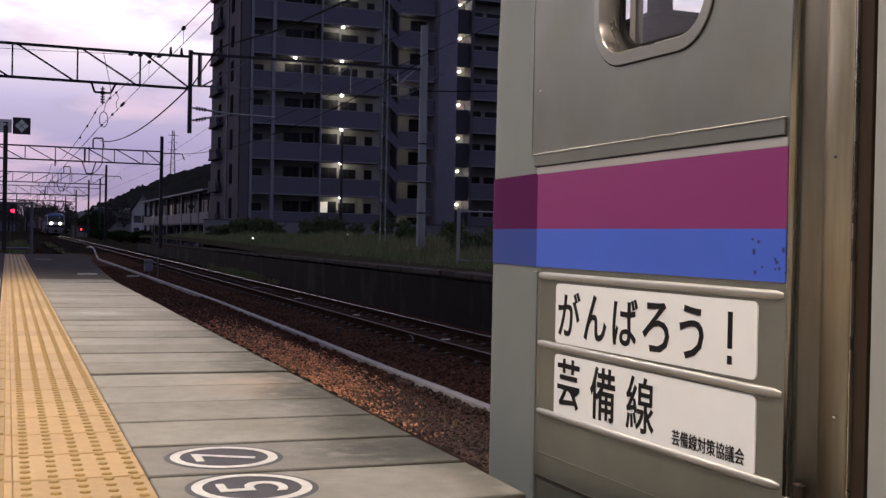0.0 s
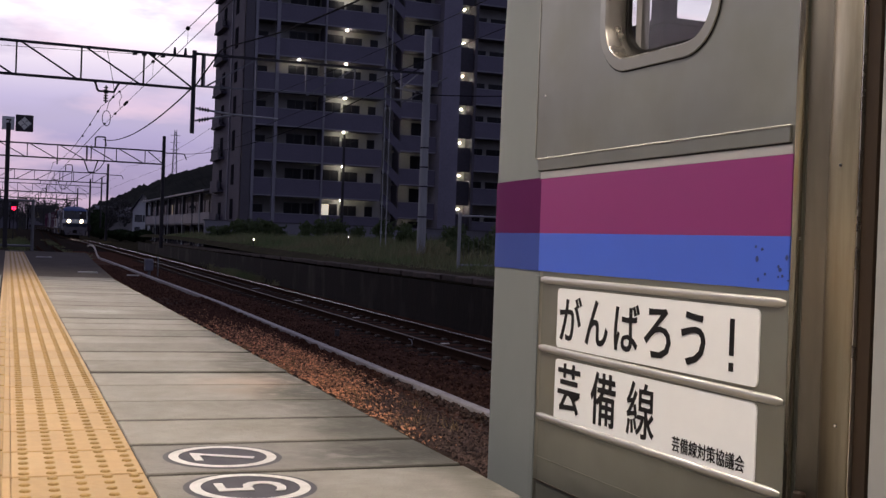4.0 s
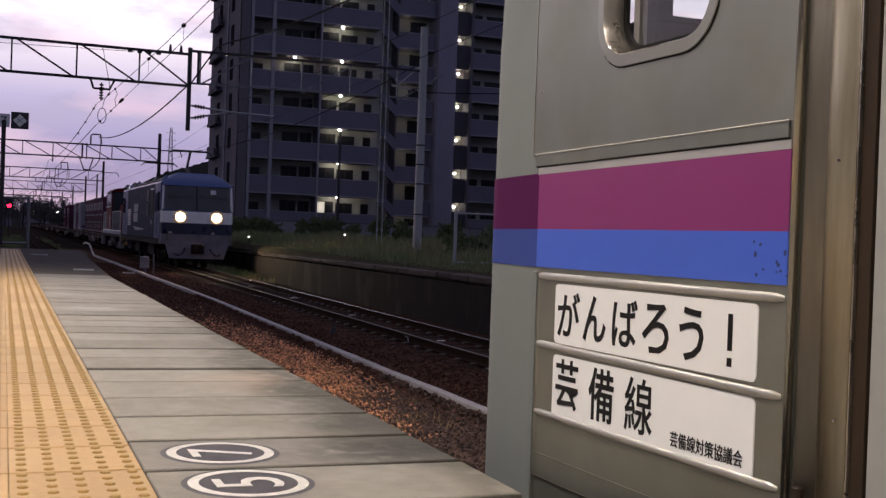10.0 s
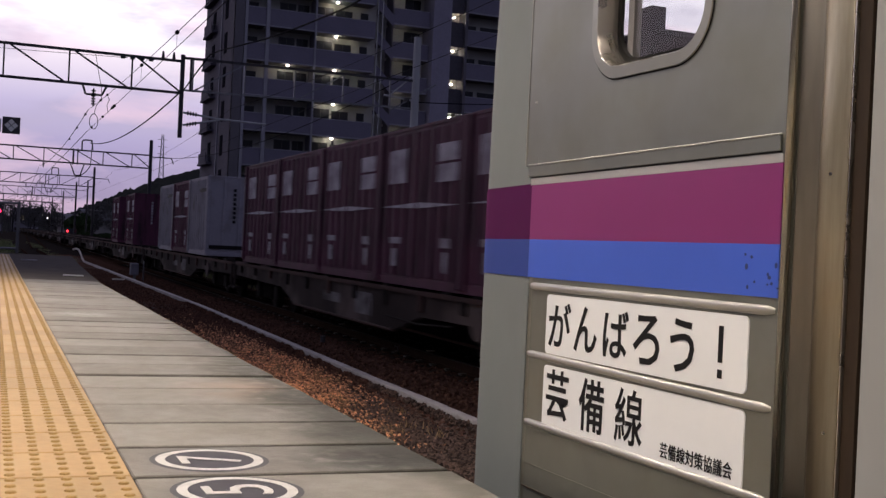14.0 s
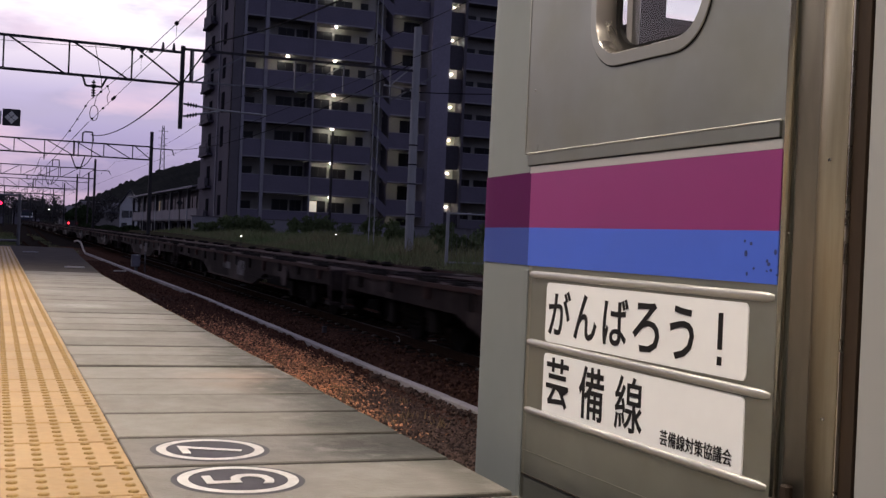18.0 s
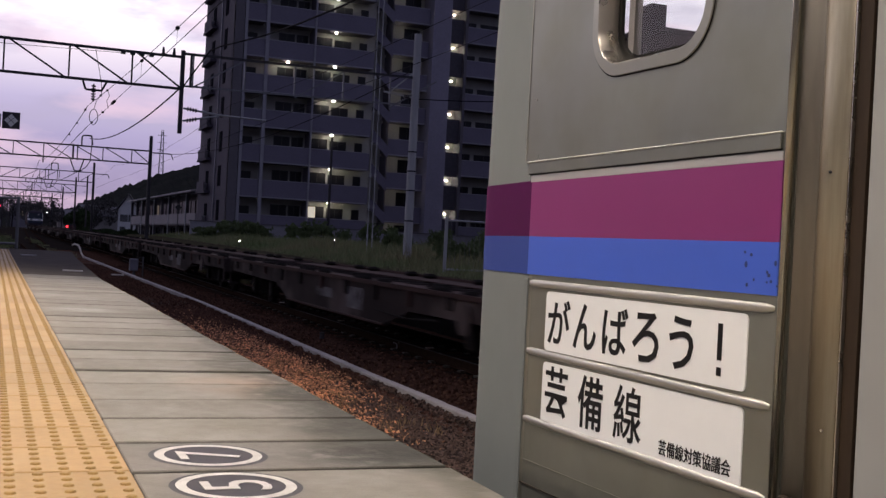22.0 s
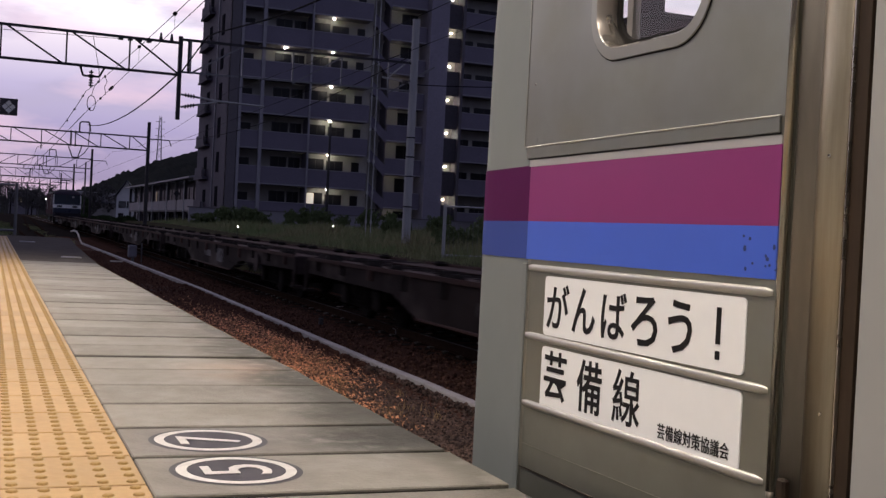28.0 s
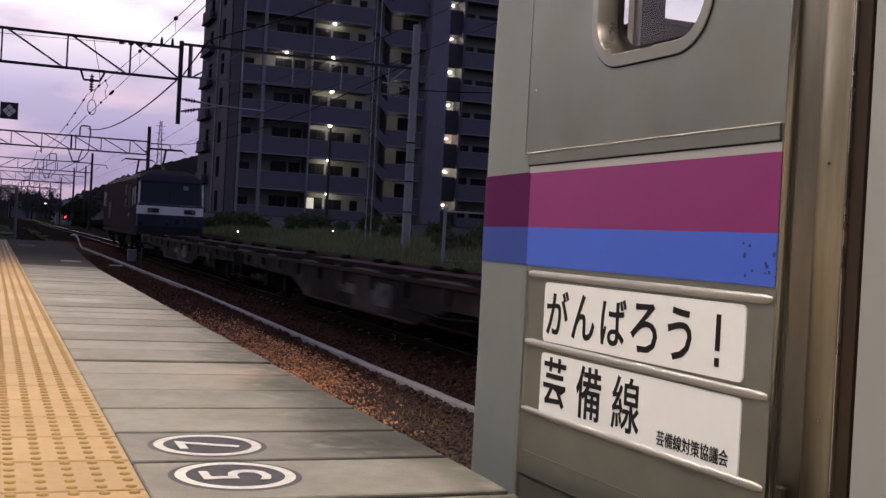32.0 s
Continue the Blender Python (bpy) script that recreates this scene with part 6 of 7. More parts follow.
def town():
    gable_house("gable_house", 20.9, 192, -0.7, 3.2, 9, 4.9, 2.6, -8, M_HWALL, "white gabled house beyond the railway")
    gable_house("gable_house", 16.6, 240, -0.5, 7, 9, 4.2, 1.8, -60, M_HWALL2, "dim grey house beyond the railway")
    gable_house("gable_house", 13.8, 275, -0.5, 8, 9, 3.6, 1.8, -70, M_HWALL2, "dim grey house beyond the railway")
    # long two-storey terrace along the line
    t = thing("terrace_block", pose(18.95, 171, -0.85, 0, 0, -90), "long two-storey terrace with balconies and glazed shop fronts", "terrace")
    n = 9
    for k in range(n):
        x = 6.4 * k
        part("wall", Shape().box(x, x + 6.4, 1.3, 8, 0, 5.9), M_TERR, t)
        part("balcony", Shape().box(x + 0.05, x + 6.35, 0.1, 0.25, 2.6, 3.75), M_HBALC, t, "pale balcony front")
        part("balcony_slab", Shape().box(x, x + 6.4, 0.1, 1.3, 2.42, 2.6), M_TERR, t)
        part("pier", Shape().box(x - 0.15, x + 0.15, 0.12, 0.45, 0, 5.9), M_TERR, t)
        for a in (0.7, 3.6):
            w = part("window", Shape().box(x + a, x + a + 2.2, 1.22, 1.32, 3.3, 5.2), M_FRAME, t)
            part("pane", Shape().box(x + a + 0.06, x + a + 1.06, 1.20, 1.215, 3.36, 5.14), M_WIN2, w)
            part("pane", Shape().box(x + a + 1.14, x + a + 2.14, 1.20, 1.215, 3.36, 5.14), M_LITWIN2 if (k == 3 and a < 1) else M_WIN2, w)
            w = part("shop_front", Shape().box(x + a, x + a + 2.3, 1.22, 1.32, 0.1, 2.3), M_TERR, t)
            part("pane", Shape().box(x + a + 0.1, x + a + 1.0, 1.18, 1.21, 0.3, 2.2), M_DULL, w)
            part("pane", Shape().box(x + a + 1.2, x + a + 2.2, 1.18, 1.21, 0.3, 2.2), M_DULL, w)
        if k % 2 == 0:
            part("downpipe", Shape().cyl((x + 0.32, 0.05, 0), (x + 0.32, 0.05, 5.9), 0.06, n=6), M_HWALL, t, "pale rainwater pipe")
            part("sign_panel", Shape().box(x + 2.6, x + 3.3, 0.9, 1.0, 0.3, 2.2), M_HWALL, t, "pale panel before the shop front")
    L = 6.4 * n
    s = Shape().add([(-0.8, -0.5, 5.9), (L, -0.5, 5.9), (L, 5, 6.85), (-0.8, 5, 6.85), (-0.8, -0.5, 6.1), (L, -0.5, 6.1), (L, 5, 7.05), (-0.8, 5, 7.05)],
                    [(0, 1, 2, 3), (7, 6, 5, 4), (0, 4, 5, 1), (1, 5, 6, 2), (2, 6, 7, 3), (3, 7, 4, 0)])
    part("roof", s, M_ROOFL, t, "pale sloping sheet roof")
    g = thing("warning_diamond", pose(17.1, 112, -0.9), "small dark diamond sign on a thin post", "sign")
    part("board", Shape().add([(0.35, 0, 4.2), (0, 0, 4.55), (-0.35, 0, 4.2), (0, 0, 3.85), (0.35, 0.04, 4.2), (0, 0.04, 4.55), (-0.35, 0.04, 4.2), (0, 0.04, 3.85)],
                              [(0, 1, 2, 3), (7, 6, 5, 4), (0, 4, 5, 1), (1, 5, 6, 2), (2, 6, 7, 3), (3, 7, 4, 0)]), M_LDARK, g)
    part("post", Shape().cyl((0, 0.08, 0), (0, 0.08, 4.4), 0.04, n=8), M_STEELD, g)
    # dim low buildings closing the view along the line
    for x, w, h in ((-30, 12, 8.2), (-15, 9, 7.2), (-3, 11, 9.0), (9, 8, 7.6)):
        b = thing("distant_building", pose(x, 372, -0.1), "dim distant town building at dusk", "building", "distant buildings")
        part("wall", Shape().box(-w / 2, w / 2, 0, 9, 0, h), M_BDARK, b)
        part("roof", Shape().box(-w / 2 - 0.4, w / 2 + 0.4, -0.4, 9.4, h, h + 0.4), M_HROOF, b)
        for q in range(4):
            part("window", Shape().box(-w * 0.4 + w * 0.22 * q, -w * 0.4 + w * 0.22 * q + 1.3, -0.04, 0.0, h * 0.55, h * 0.55 + 1.3), M_LITWIN2 if q == 1 else M_WIN2, b)
    # low yard huts
    for x, y, w, h in ((-3.5, 150, 4, 3), (-7, 210, 8, 4), (12.4, 215, 3, 2.2)):
        b = thing("trackside_hut", pose(x, y, -1.42 + rise(y)), "small grey trackside hut in the dusk", "hut", "trackside huts")
        part("wall", Shape().box(-w / 2, w / 2, 0, 2.5, 0, h, 0, 0.03), M_HWALL2, b)
        part("roof", Shape().box(-w / 2 - 0.2, w / 2 + 0.2, -0.2, 2.7, h, h + 0.15), M_HROOF, b)


town()


def tree(x, y, z, h, r, n, leaf, label):
    t = thing("tree", pose(x, y, z), label, "tree", "trees")
    s = Shape().cyl((0, 0, 0), (0.1, 0, h * 0.55), 0.22, 0.12, 8)
    for k in range(6):
        a = k * 1.1
        s.cyl((0.1, 0, h * (0.3 + 0.05 * k)), (r * 0.6 * math.cos(a), r * 0.6 * math.sin(a), h * (0.55 + 0.06 * k)), 0.08, 0.02, 6)
    part("trunk", s, M_UNDER, t)
    s = Shape()
    for _ in range(n):
        while True:
            p = Vector((random.uniform(-1, 1), random.uniform(-1, 1), random.uniform(-1, 1)))
            if 0.3 < p.length < 1 and noise.noise((p.x * 2.1 + x, p.y * 2.1 + y, p.z * 2.1)) > -0.2:
                break
        c = Vector((p.x * r, p.y * r, h * 0.62 + p.z * h * 0.4))
        q = Euler((random.uniform(0, 6), random.uniform(0, 6), random.uniform(0, 6))).to_matrix()
        w = leaf * random.uniform(0.6, 1.4)
        s.add([c + q @ Vector(v) for v in ((-w, 0, 0), (0, -w * 0.6, 0), (w, 0, 0), (0, w * 0.6, 0))], [(0, 1, 2, 3)])
    part("crown", s, M_FARLEAF if y > 230 else M_LEAF, t)


def greenery():
    for x, y, h, r in ((13.6, 150, 1.5, 1.6), (15.2, 148, 1.3, 1.8), (16.8, 152, 1.6, 1.3), (12.6, 170, 1.5, 1.6), (13.2, 205, 4.2, 2.0), (15.8, 225, 5.0, 2.2), (18.0, 235, 6.0, 2.6),
                       (12.0, 260, 5.5, 3), (10.0, 320, 7.5, 4), (-9, 260, 7, 4), (21.5, 240, 8, 3), (-34, 350, 9, 5), (-27, 352, 8, 4.5), (-20, 345, 9.5, 5), (-13, 350, 8, 5),
                       (-6, 352, 9.5, 5), (0, 346, 8.5, 4.5), (5, 350, 10, 4.5), (10, 352, 9, 4), (15, 345, 9.5, 4)):
        tree(x, y, -1.45 + rise(y), h, r, 1300, 0.24, "dark leafy tree beside the railway")


greenery()


def hills():
    s = Shape()
    nx, ny = 420, 18
    vs = []
    for j in range(ny):
        for i in range(nx):
            x = -140 + 460 * i / (nx - 1)
            y = 390 + 17 * j
            k = j / (ny - 1)
            ridge = float(np.interp(x, [-140, -60, 0, 36, 56, 70, 83, 93, 101, 131, 200, 320], [5, 7, 6, 9, 18.5, 25, 31, 35, 37, 42, 46, 40]))
            h = 0.0 + ridge * math.sin(math.pi * min(k * 1.38, 1) * 0.5) + 1.6 * noise.noise((x * 0.16, y * 0.12, 0)) * min(1, 6 * k) + 2.6 * abs(noise.noise((x * 0.33, y * 0.2, 2))) * min(1, 6 * k) + 1.6 * abs(noise.noise((x * 0.8, y * 0.35, 5))) * min(1, 6 * k)
            vs.append((x, y, h))
    s.add(vs, [(j * nx + i, j * nx + i + 1, (j + 1) * nx + i + 1, (j + 1) * nx + i) for j in range(ny - 1) for i in range(nx - 1)])
    setting("wooded_hill", s, M_HILL, "dark wooded hill behind the town", "hill", "structure")
    t = thing("transmission_tower", pose(86.5, 640, 33), "far steel lattice transmission tower on the hill", "pylon")
    s = Shape()
    for sx in (-1, 1):
        for sy in (-1, 1):
            s.bar((sx * 1.5, sy * 1.5, -6), (sx * 0.5, sy * 0.5, 26), 0.25, 0.25)
    for k in range(9):
        a, b = 1.5 - 0.11 * k, 1.5 - 0.11 * (k + 1)
        z0, z1 = -5 + 3.4 * k, -5 + 3.4 * (k + 1)
        s.bar((-a, -a, z0), (b, -b, z1), 0.18, 0.18).bar((a, -a, z0), (-b, -b, z1), 0.18, 0.18)
    part("lattice", s, M_GALV, t)
    s = Shape()
    for z in (15, 19, 23):
        s.bar((-2.6, 0, z), (2.6, 0, z), 0.2, 0.25)
    part("cross_arm", s, M_GALV, t)


hills()


# ---- the freight train: every vehicle's own origin is its front end at rail level, y runs backwards ----
def wheelset(parent, y, r=0.43, name="wheelset"):
    s = Shape()
    for sx in (-1, 1):
        s.cyl((sx * 0.50, 0, 0), (sx * 0.63, 0, 0), r, n=22)
        s.cyl((sx * 0.49, 0, 0), (sx * 0.51, 0, 0), r + 0.03, n=22)
        s.cyl((sx * 0.63, 0, 0), (sx * 0.66, 0, 0), r * 0.4, n=12)
    s.cyl((-0.95, 0, 0), (0.95, 0, 0), 0.08, n=10)
    ob = part(name, s, M_UNDER, parent)
    ob.matrix_local = pose(0, y, r)
    return ob


def coil(x, y, z0, z1):
    """A coil spring as a stack of turns."""
    s = Shape().cyl((x, y, z0), (x, y, z1), 0.055, n=8)
    for k in range(5):
        z = z0 + (z1 - z0) * (k + 0.5) / 5
        s.cyl((x, y, z - 0.022), (x, y, z + 0.022), 0.095, n=10)
    return s


def bogie(t, y, wb=1.9, r=0.43, w=1.0, paint=None):
    paint = paint or M_UNDER
    b = part("bogie", Shape().box(-w, -w + 0.14, y - wb / 2 - 0.35, y + wb / 2 + 0.35, 0.45, 0.68, 0, 0.04).box(w - 0.14, w, y - wb / 2 - 0.35, y + wb / 2 + 0.35, 0.45, 0.68, 0, 0.04)
             .box(-w, w, y - 0.2, y + 0.2, 0.4, 0.75, 0, 0.04), paint, t)
    for dy in (-wb / 2, wb / 2):
        wheelset(b, y + dy, r)
        for sx in (-1, 1):
            part("axle_box", Shape().box(sx * w - 0.1, sx * w + 0.1, y + dy - 0.17, y + dy + 0.17, r - 0.17, r + 0.2, 0, 0.03), paint, b)
    for dy in (-0.3, 0.0, 0.3):
        for sx in (-1, 1):
            part("spring", coil(sx * w, y + dy, 0.26, 0.64), paint, b)
    return b


def coupler(t, y, d):
    part("coupler", Shape().box(-0.12, 0.12, min(y, y + d * 0.5), max(y, y + d * 0.5), 0.75, 1.0, 0, 0.03).box(-0.19, 0.19, min(y + d * 0.35, y + d * 0.6), max(y + d * 0.35, y + d * 0.6), 0.70, 1.05, 0, 0.05), M_UNDER, t)


def louvres(t, x, y0, y1, z0, z1, n, material):
    g = part("louvre_panel", Shape().box(x - 0.01, x + 0.01, y0, y1, z0, z1), M_LDARK, t)
    for k in range(n):
        z = z0 + (z1 - z0) * (k + 0.5) / n
        part("slat", Shape().box(x - 0.035, x + 0.01, y0, y1, z - 0.024, z + 0.014), material, g)


def electric_loco(name, label, side_lo, side_hi, roofm, lights, front_dark):
    t = thing(name, pose(0, 60, ZR), label, "locomotive", "locomotives")
    L, W = 17.4, 1.49
    # body sides, lower darker band and upper band
    for sx in (-1, 1):
        a, b = sorted((sx * W, sx * (W - 0.06)))
        part("side_panel", Shape().box(a, b, 2.4, 14.2, 1.2, 3.50), side_hi, t, "grey middle flank")
        part("cab_side", Shape().box(a, b, 0.55, 2.39, 1.2, 3.50), side_lo, t, "dark blue cab flank" if lights else "dark red cab flank")
        part("cab_side", Shape().box(a, b, 14.21, L - 0.55, 1.2, 3.50), side_lo, t, "dark blue cab flank" if lights else "dark red cab flank")
        a, b = sorted((sx * (W + 0.015), sx * (W - 0.05)))
        part("gutter", Shape().box(a, b, 0.5, L - 0.5, 3.50, 3.565, 0, 0.01), M_GUTTER if lights else M_LPURP, t, "rain gutter line")
    roof_prof = [(-W + 0.04, 3.54), (-W * 0.90, 3.62), (-0.8, 3.70), (0.8, 3.70), (W * 0.90, 3.62), (W - 0.04, 3.54)]
    part("roof", Shape().loft([[(x, y, z) for x, z in roof_prof] for y in (1.2, L - 1.2)], closed=False, caps=False), M_LDARK, t, "sooty dark roof")
    for k in range(9):
        y = 2.6 + 1.45 * k
        part("roof_gear", Shape().box(-1.12, 1.12, y, y + random.uniform(0.7, 1.3), 3.60, 3.76 + 0.07 * (k % 3), 0, 0.04), M_STEELD, t)
    for sx in (-1, 1):
        part("roof_cable", Shape().tube([(sx * 1.25, 1.9, 3.72), (sx * 1.25, L - 1.9, 3.72)], 0.03, 6), M_STEELD, t)
    part("floor_frame", Shape().box(-W + 0.02, W - 0.02, 0.4, L - 0.4, 0.95, 1.17, 0, 0.02), M_UNDER, t)
    # cab ends: lower face, band, screens, sloping visor
    for y, d, front in ((0.0, 1, True), (L, -1, False)):
        f = lambda q: y + d * q
        cw = W * 0.965
        secs = [(1.0, 0.12, cw), (1.42, 0.05, cw), (1.88, 0.04, cw), (2.36, 0.10, cw), (2.45, 0.16, cw * 0.99), (3.42, 0.34, cw * 0.975)]
        if not lights:
            secs[2:4] = [(1.94, 0.04, cw), (2.32, 0.09, cw)]
        cols = [M_SKIRT if lights else M_RSKIRT, front_dark, M_LWHITE, front_dark, M_WIN if lights else M_RGLASS]
        names = ["nose_lower", "nose_panel", "white_band", "screen_sill", "windscreen"]
        for (za, ia, wa), (zc, ic, wc), mt, nm in zip(secs, secs[1:], cols, names):
            rings = []
            for z, i, w in ((za, ia, wa), (zc, ic, wc)):
                rings.append([(-W, f(0.62), z), (-w, f(i + 0.20), z), (-w * 0.86, f(i + 0.05), z), (-w * 0.4, f(i), z), (w * 0.4, f(i), z), (w * 0.86, f(i + 0.05), z), (w, f(i + 0.20), z), (W, f(0.62), z)])
            part(nm, Shape().loft(rings, closed=False, caps=False), mt, t, "white nose band" if nm == "white_band" else "")
        vis = [[(-W, f(0.62), 3.42), (-cw * 0.97, f(0.45), 3.42), (-cw * 0.85, f(0.30), 3.42), (cw * 0.85, f(0.30), 3.42), (cw * 0.97, f(0.45), 3.42), (W, f(0.62), 3.42)],
               [(-W * 0.97, f(0.75), 3.53), (-cw * 0.92, f(0.62), 3.60), (-cw * 0.8, f(0.50), 3.62), (cw * 0.8, f(0.50), 3.62), (cw * 0.92, f(0.62), 3.60), (W * 0.97, f(0.75), 3.53)],
               [(-W * 0.78, f(1.25), 3.82), (-0.75, f(1.2), 3.99), (-0.6, f(1.2), 3.99), (0.6, f(1.2), 3.99), (0.75, f(1.2), 3.99), (W * 0.78, f(1.25), 3.82)],
               [(-W * 0.9, f(1.9), 3.60), (-0.75, f(1.9), 3.68), (-0.6, f(1.9), 3.69), (0.6, f(1.9), 3.69), (0.75, f(1.9), 3.68), (W * 0.9, f(1.9), 3.60)]]
        part("cab_visor", Shape().loft(vis, closed=False, caps=False), roofm, t, "sloping roof visor", True)
        part("pillar", Shape().bar((-0.05, f(0.13), 2.46), (-0.05, f(0.32), 3.42), 0.06, 0.04), M_STEELD, t)
        for sx in (-1, 1):
            part("side_trim", Shape().bar((sx * cw * 0.985, f(0.35), 2.40), (sx * cw * 0.965, f(0.52), 3.42), 0.09, 0.05), M_LWHITE, t, "white edge strip")
            pod = part("light_pod", Shape().box(sx * 0.72 - 0.34, sx * 0.72 + 0.34, min(f(0.0), f(0.1)), max(f(0.0), f(0.1)), 1.95, 2.30, 0, 0.02) if lights else Shape().box(sx * 0.80 - 0.25, sx * 0.80 + 0.25, min(f(0.0), f(0.1)), max(f(0.0), f(0.1)), 2.03, 2.22, 0, 0.02), M_LWHITE if lights else M_LDARK, t)
            part("headlight", Shape().cyl((sx * 0.74, f(0.02), 2.13), (sx * 0.74, f(-0.018), 2.13), 0.135 if lights else 0.085, n=16), M_HEAD if lights and front else M_LDARK, pod, "lit headlight" if lights and front else "unlit headlight")
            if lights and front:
                # added bloom disc behind the lit headlight
                part("reflector", Shape().cyl((sx * 0.74, f(0.025), 2.13), (sx * 0.74, f(-0.012), 2.13), 0.205, n=20), M_BLOOM, pod, "bright emissive disc imitating headlight bloom")
                # added halo disc, wider than the lamp itself
                part("lamp_surround", Shape().cyl((sx * 0.74, f(0.03), 2.13), (sx * 0.74, f(-0.006), 2.13), 0.27, n=28), M_HALO, pod, "faint emissive disc imitating the headlight halo")
            part("tail_light", Shape().cyl((sx * 0.95, f(0.02), 2.13), (sx * 0.95, f(-0.01), 2.13), 0.07, n=12), M_DRED if lights else M_SKIRT, pod)
            part("handrail", Shape().tube([(sx * 1.25, f(0.0), 1.15), (sx * 1.25, f(-0.06), 1.2), (sx * 1.25, f(-0.06), 1.75), (sx * 1.25, f(0.02), 1.8)], 0.016, 6), M_LDARK, t)
        ya, yc = sorted((f(0.05), f(0.3)))
        part("skirt", Shape().loft([[(-1.28, yc, 1.05), (1.28, yc, 1.05), (1.28, ya, 1.05), (-1.28, ya, 1.05)], [(-1.1, yc, 0.42), (1.1, yc, 0.42), (1.1, ya + 0.05, 0.42), (-1.1, ya + 0.05, 0.42)]]), M_SKIRT, t, "grey front skirt")
        ya, yc = sorted((f(-0.01), f(0.06)))
        part("coupler_box", Shape().box(-0.26, 0.26, ya, yc, 0.62, 1.02, 0, 0.02), M_UNDER, t)
        part("brake_hose", Shape().tube([(0.5, f(0.0), 0.85), (0.6, f(-0.12), 0.65), (0.78, f(-0.12), 0.55), (0.95, f(0.02), 0.62)], 0.025, 6), M_UNDER, t)
        part("brake_hose", Shape().tube([(-0.5, f(0.0), 0.85), (-0.6, f(-0.12), 0.65), (-0.78, f(-0.12), 0.55), (-0.95, f(0.02), 0.62)], 0.025, 6), M_UNDER, t)
        coupler(t, f(0.0), -d)
        part("destination_light", Shape().box(0.5, 0.72, *sorted((f(0.24), f(0.27))), 3.1, 3.28), M_LWHITE if lights else M_MARK, t)
        if lights:
            for px in (-1.12, 0.62):
                part("marker_plate", Shape().box(px - 0.07, px + 0.07, *sorted((f(0.06), f(0.02))), 1.44, 1.52, 0, 0.01), M_MARK, t, "small pale plate on the nose")
            # bright rear rim stands in for sky glint on the visor facet
            part("visor_rim", Shape().tube([(-W, f(0.55), 3.54), (-W * 0.80, f(1.28), 3.84), (-W * 0.90, f(1.9), 3.62)], 0.035, 6), M_GUTTER if not front else roofm, t, "rim of the roof visor, bright at the rear for sky glint")
        else:
            part("number_bar", Shape().box(0.35, 1.05, *sorted((f(0.10), f(0.06))), 2.36, 2.42), M_SKIRT, t, "pale raised lettering bar")
        # cab doors and windows
        for sx in (-1, 1):
            a, b = sorted((sx * W, sx * (W + 0.012)))
            ya, yc = sorted((f(1.55), f(2.25)))
            part("cab_door", Shape().box(a, b, ya, yc, 1.3, 3.15), side_lo, t)
            part("door_window", Shape().box(sx * (W + 0.016) - 0.004, sx * (W + 0.016) + 0.004, ya + 0.12, yc - 0.12, 2.3, 3.1), M_DULL if lights else M_LDARK, t)
            ya, yc = sorted((f(0.75), f(1.4)))
            part("cab_window", Shape().box(a, b, ya, yc, 2.35, 3.15), M_DULL if lights else M_LDARK, t)
    # side fittings on both flanks
    for sx in (-1, 1):
        x = sx * (W + 0.01)
        for y0, y1, z0, z1, n, mt in ((4.4, 5.35, 2.83, 3.32, 6, M_LGREY if lights else M_RRED), (4.3, 5.3, 2.18, 2.67, 7, M_LGREY if lights else M_RRED), (12.1, 13.55, 1.70, 2.54, 9, M_LWHITE if lights else M_RRED)):
            if sx < 0:
                louvres(t, x, y0, y1, z0, z1, n, mt)
            else:
                part("louvre_panel", Shape().box(x - 0.01, x + 0.01, y0, y1, z0, z1), M_LDARK, t)
        part("engine_window", Shape().box(x - 0.008, x + 0.008, 2.77, 3.9, 2.20, 3.28), M_RUBBER, t, "dark side opening")
        part("opening_trim", Shape().box(x - 0.02, x + 0.02, 2.75, 3.92, 3.28, 3.34), M_LWHITE if lights else M_RRED, t)
        for z0, z1, k in ((2.36, 2.74, 0.0), (1.88, 2.32, 0.18)) if lights else ():
            part("side_lettering_bar", Shape().loft([[(x + q, 8.87 + k, z1), (x + q, 10.73 + k, z1), (x + q, 10.85 + k, z0), (x + q, 9.05 + k, z0)] for q in (-0.008, 0.008)]), M_EMBLEM, t, "pale slanted emblem block")
        if lights:
            part("side_lettering_bar", Shape().loft([[(x + q, 11.0, 1.67), (x + q, 6.5, 1.58), (x + q, 6.6, 1.52), (x + q, 10.0, 1.47)] for q in (-0.008, 0.008)]), M_EMBLEM, t, "long pale flash")
        part("side_lamp", Shape().cyl((x - 0.02, 3.42, 1.88), (x + 0.02, 3.42, 1.88), 0.09, n=12), M_MARK, t)
    # pantographs and roof gear
    for y in (3.2, L - 3.38):
        p = part("pantograph", Shape().box(-0.7, 0.7, y - 0.6, y + 0.6, 3.68, 3.84).bar((0, y - 0.5, 3.84), (0, y + 0.55, 4.35), 0.12, 0.12).bar((0, y + 0.55, 4.35), (0, y - 0.3, 5.0), 0.09, 0.09), M_STEELD, t)
        part("collector_head", Shape().bar((-0.75, y - 0.3, 5.02), (0.75, y - 0.3, 5.02), 0.22, 0.08).bar((-0.95, y - 0.3, 4.85), (-0.75, y - 0.3, 5.02), 0.04, 0.04).bar((0.95, y - 0.3, 4.85), (0.75, y - 0.3, 5.02), 0.04, 0.04), M_STEELD, p)
    part("roof_gear", Shape().box(-0.8, 0.8, 5.5, 8.5, 3.66, 3.95, 0, 0.05), M_STEELD, t)
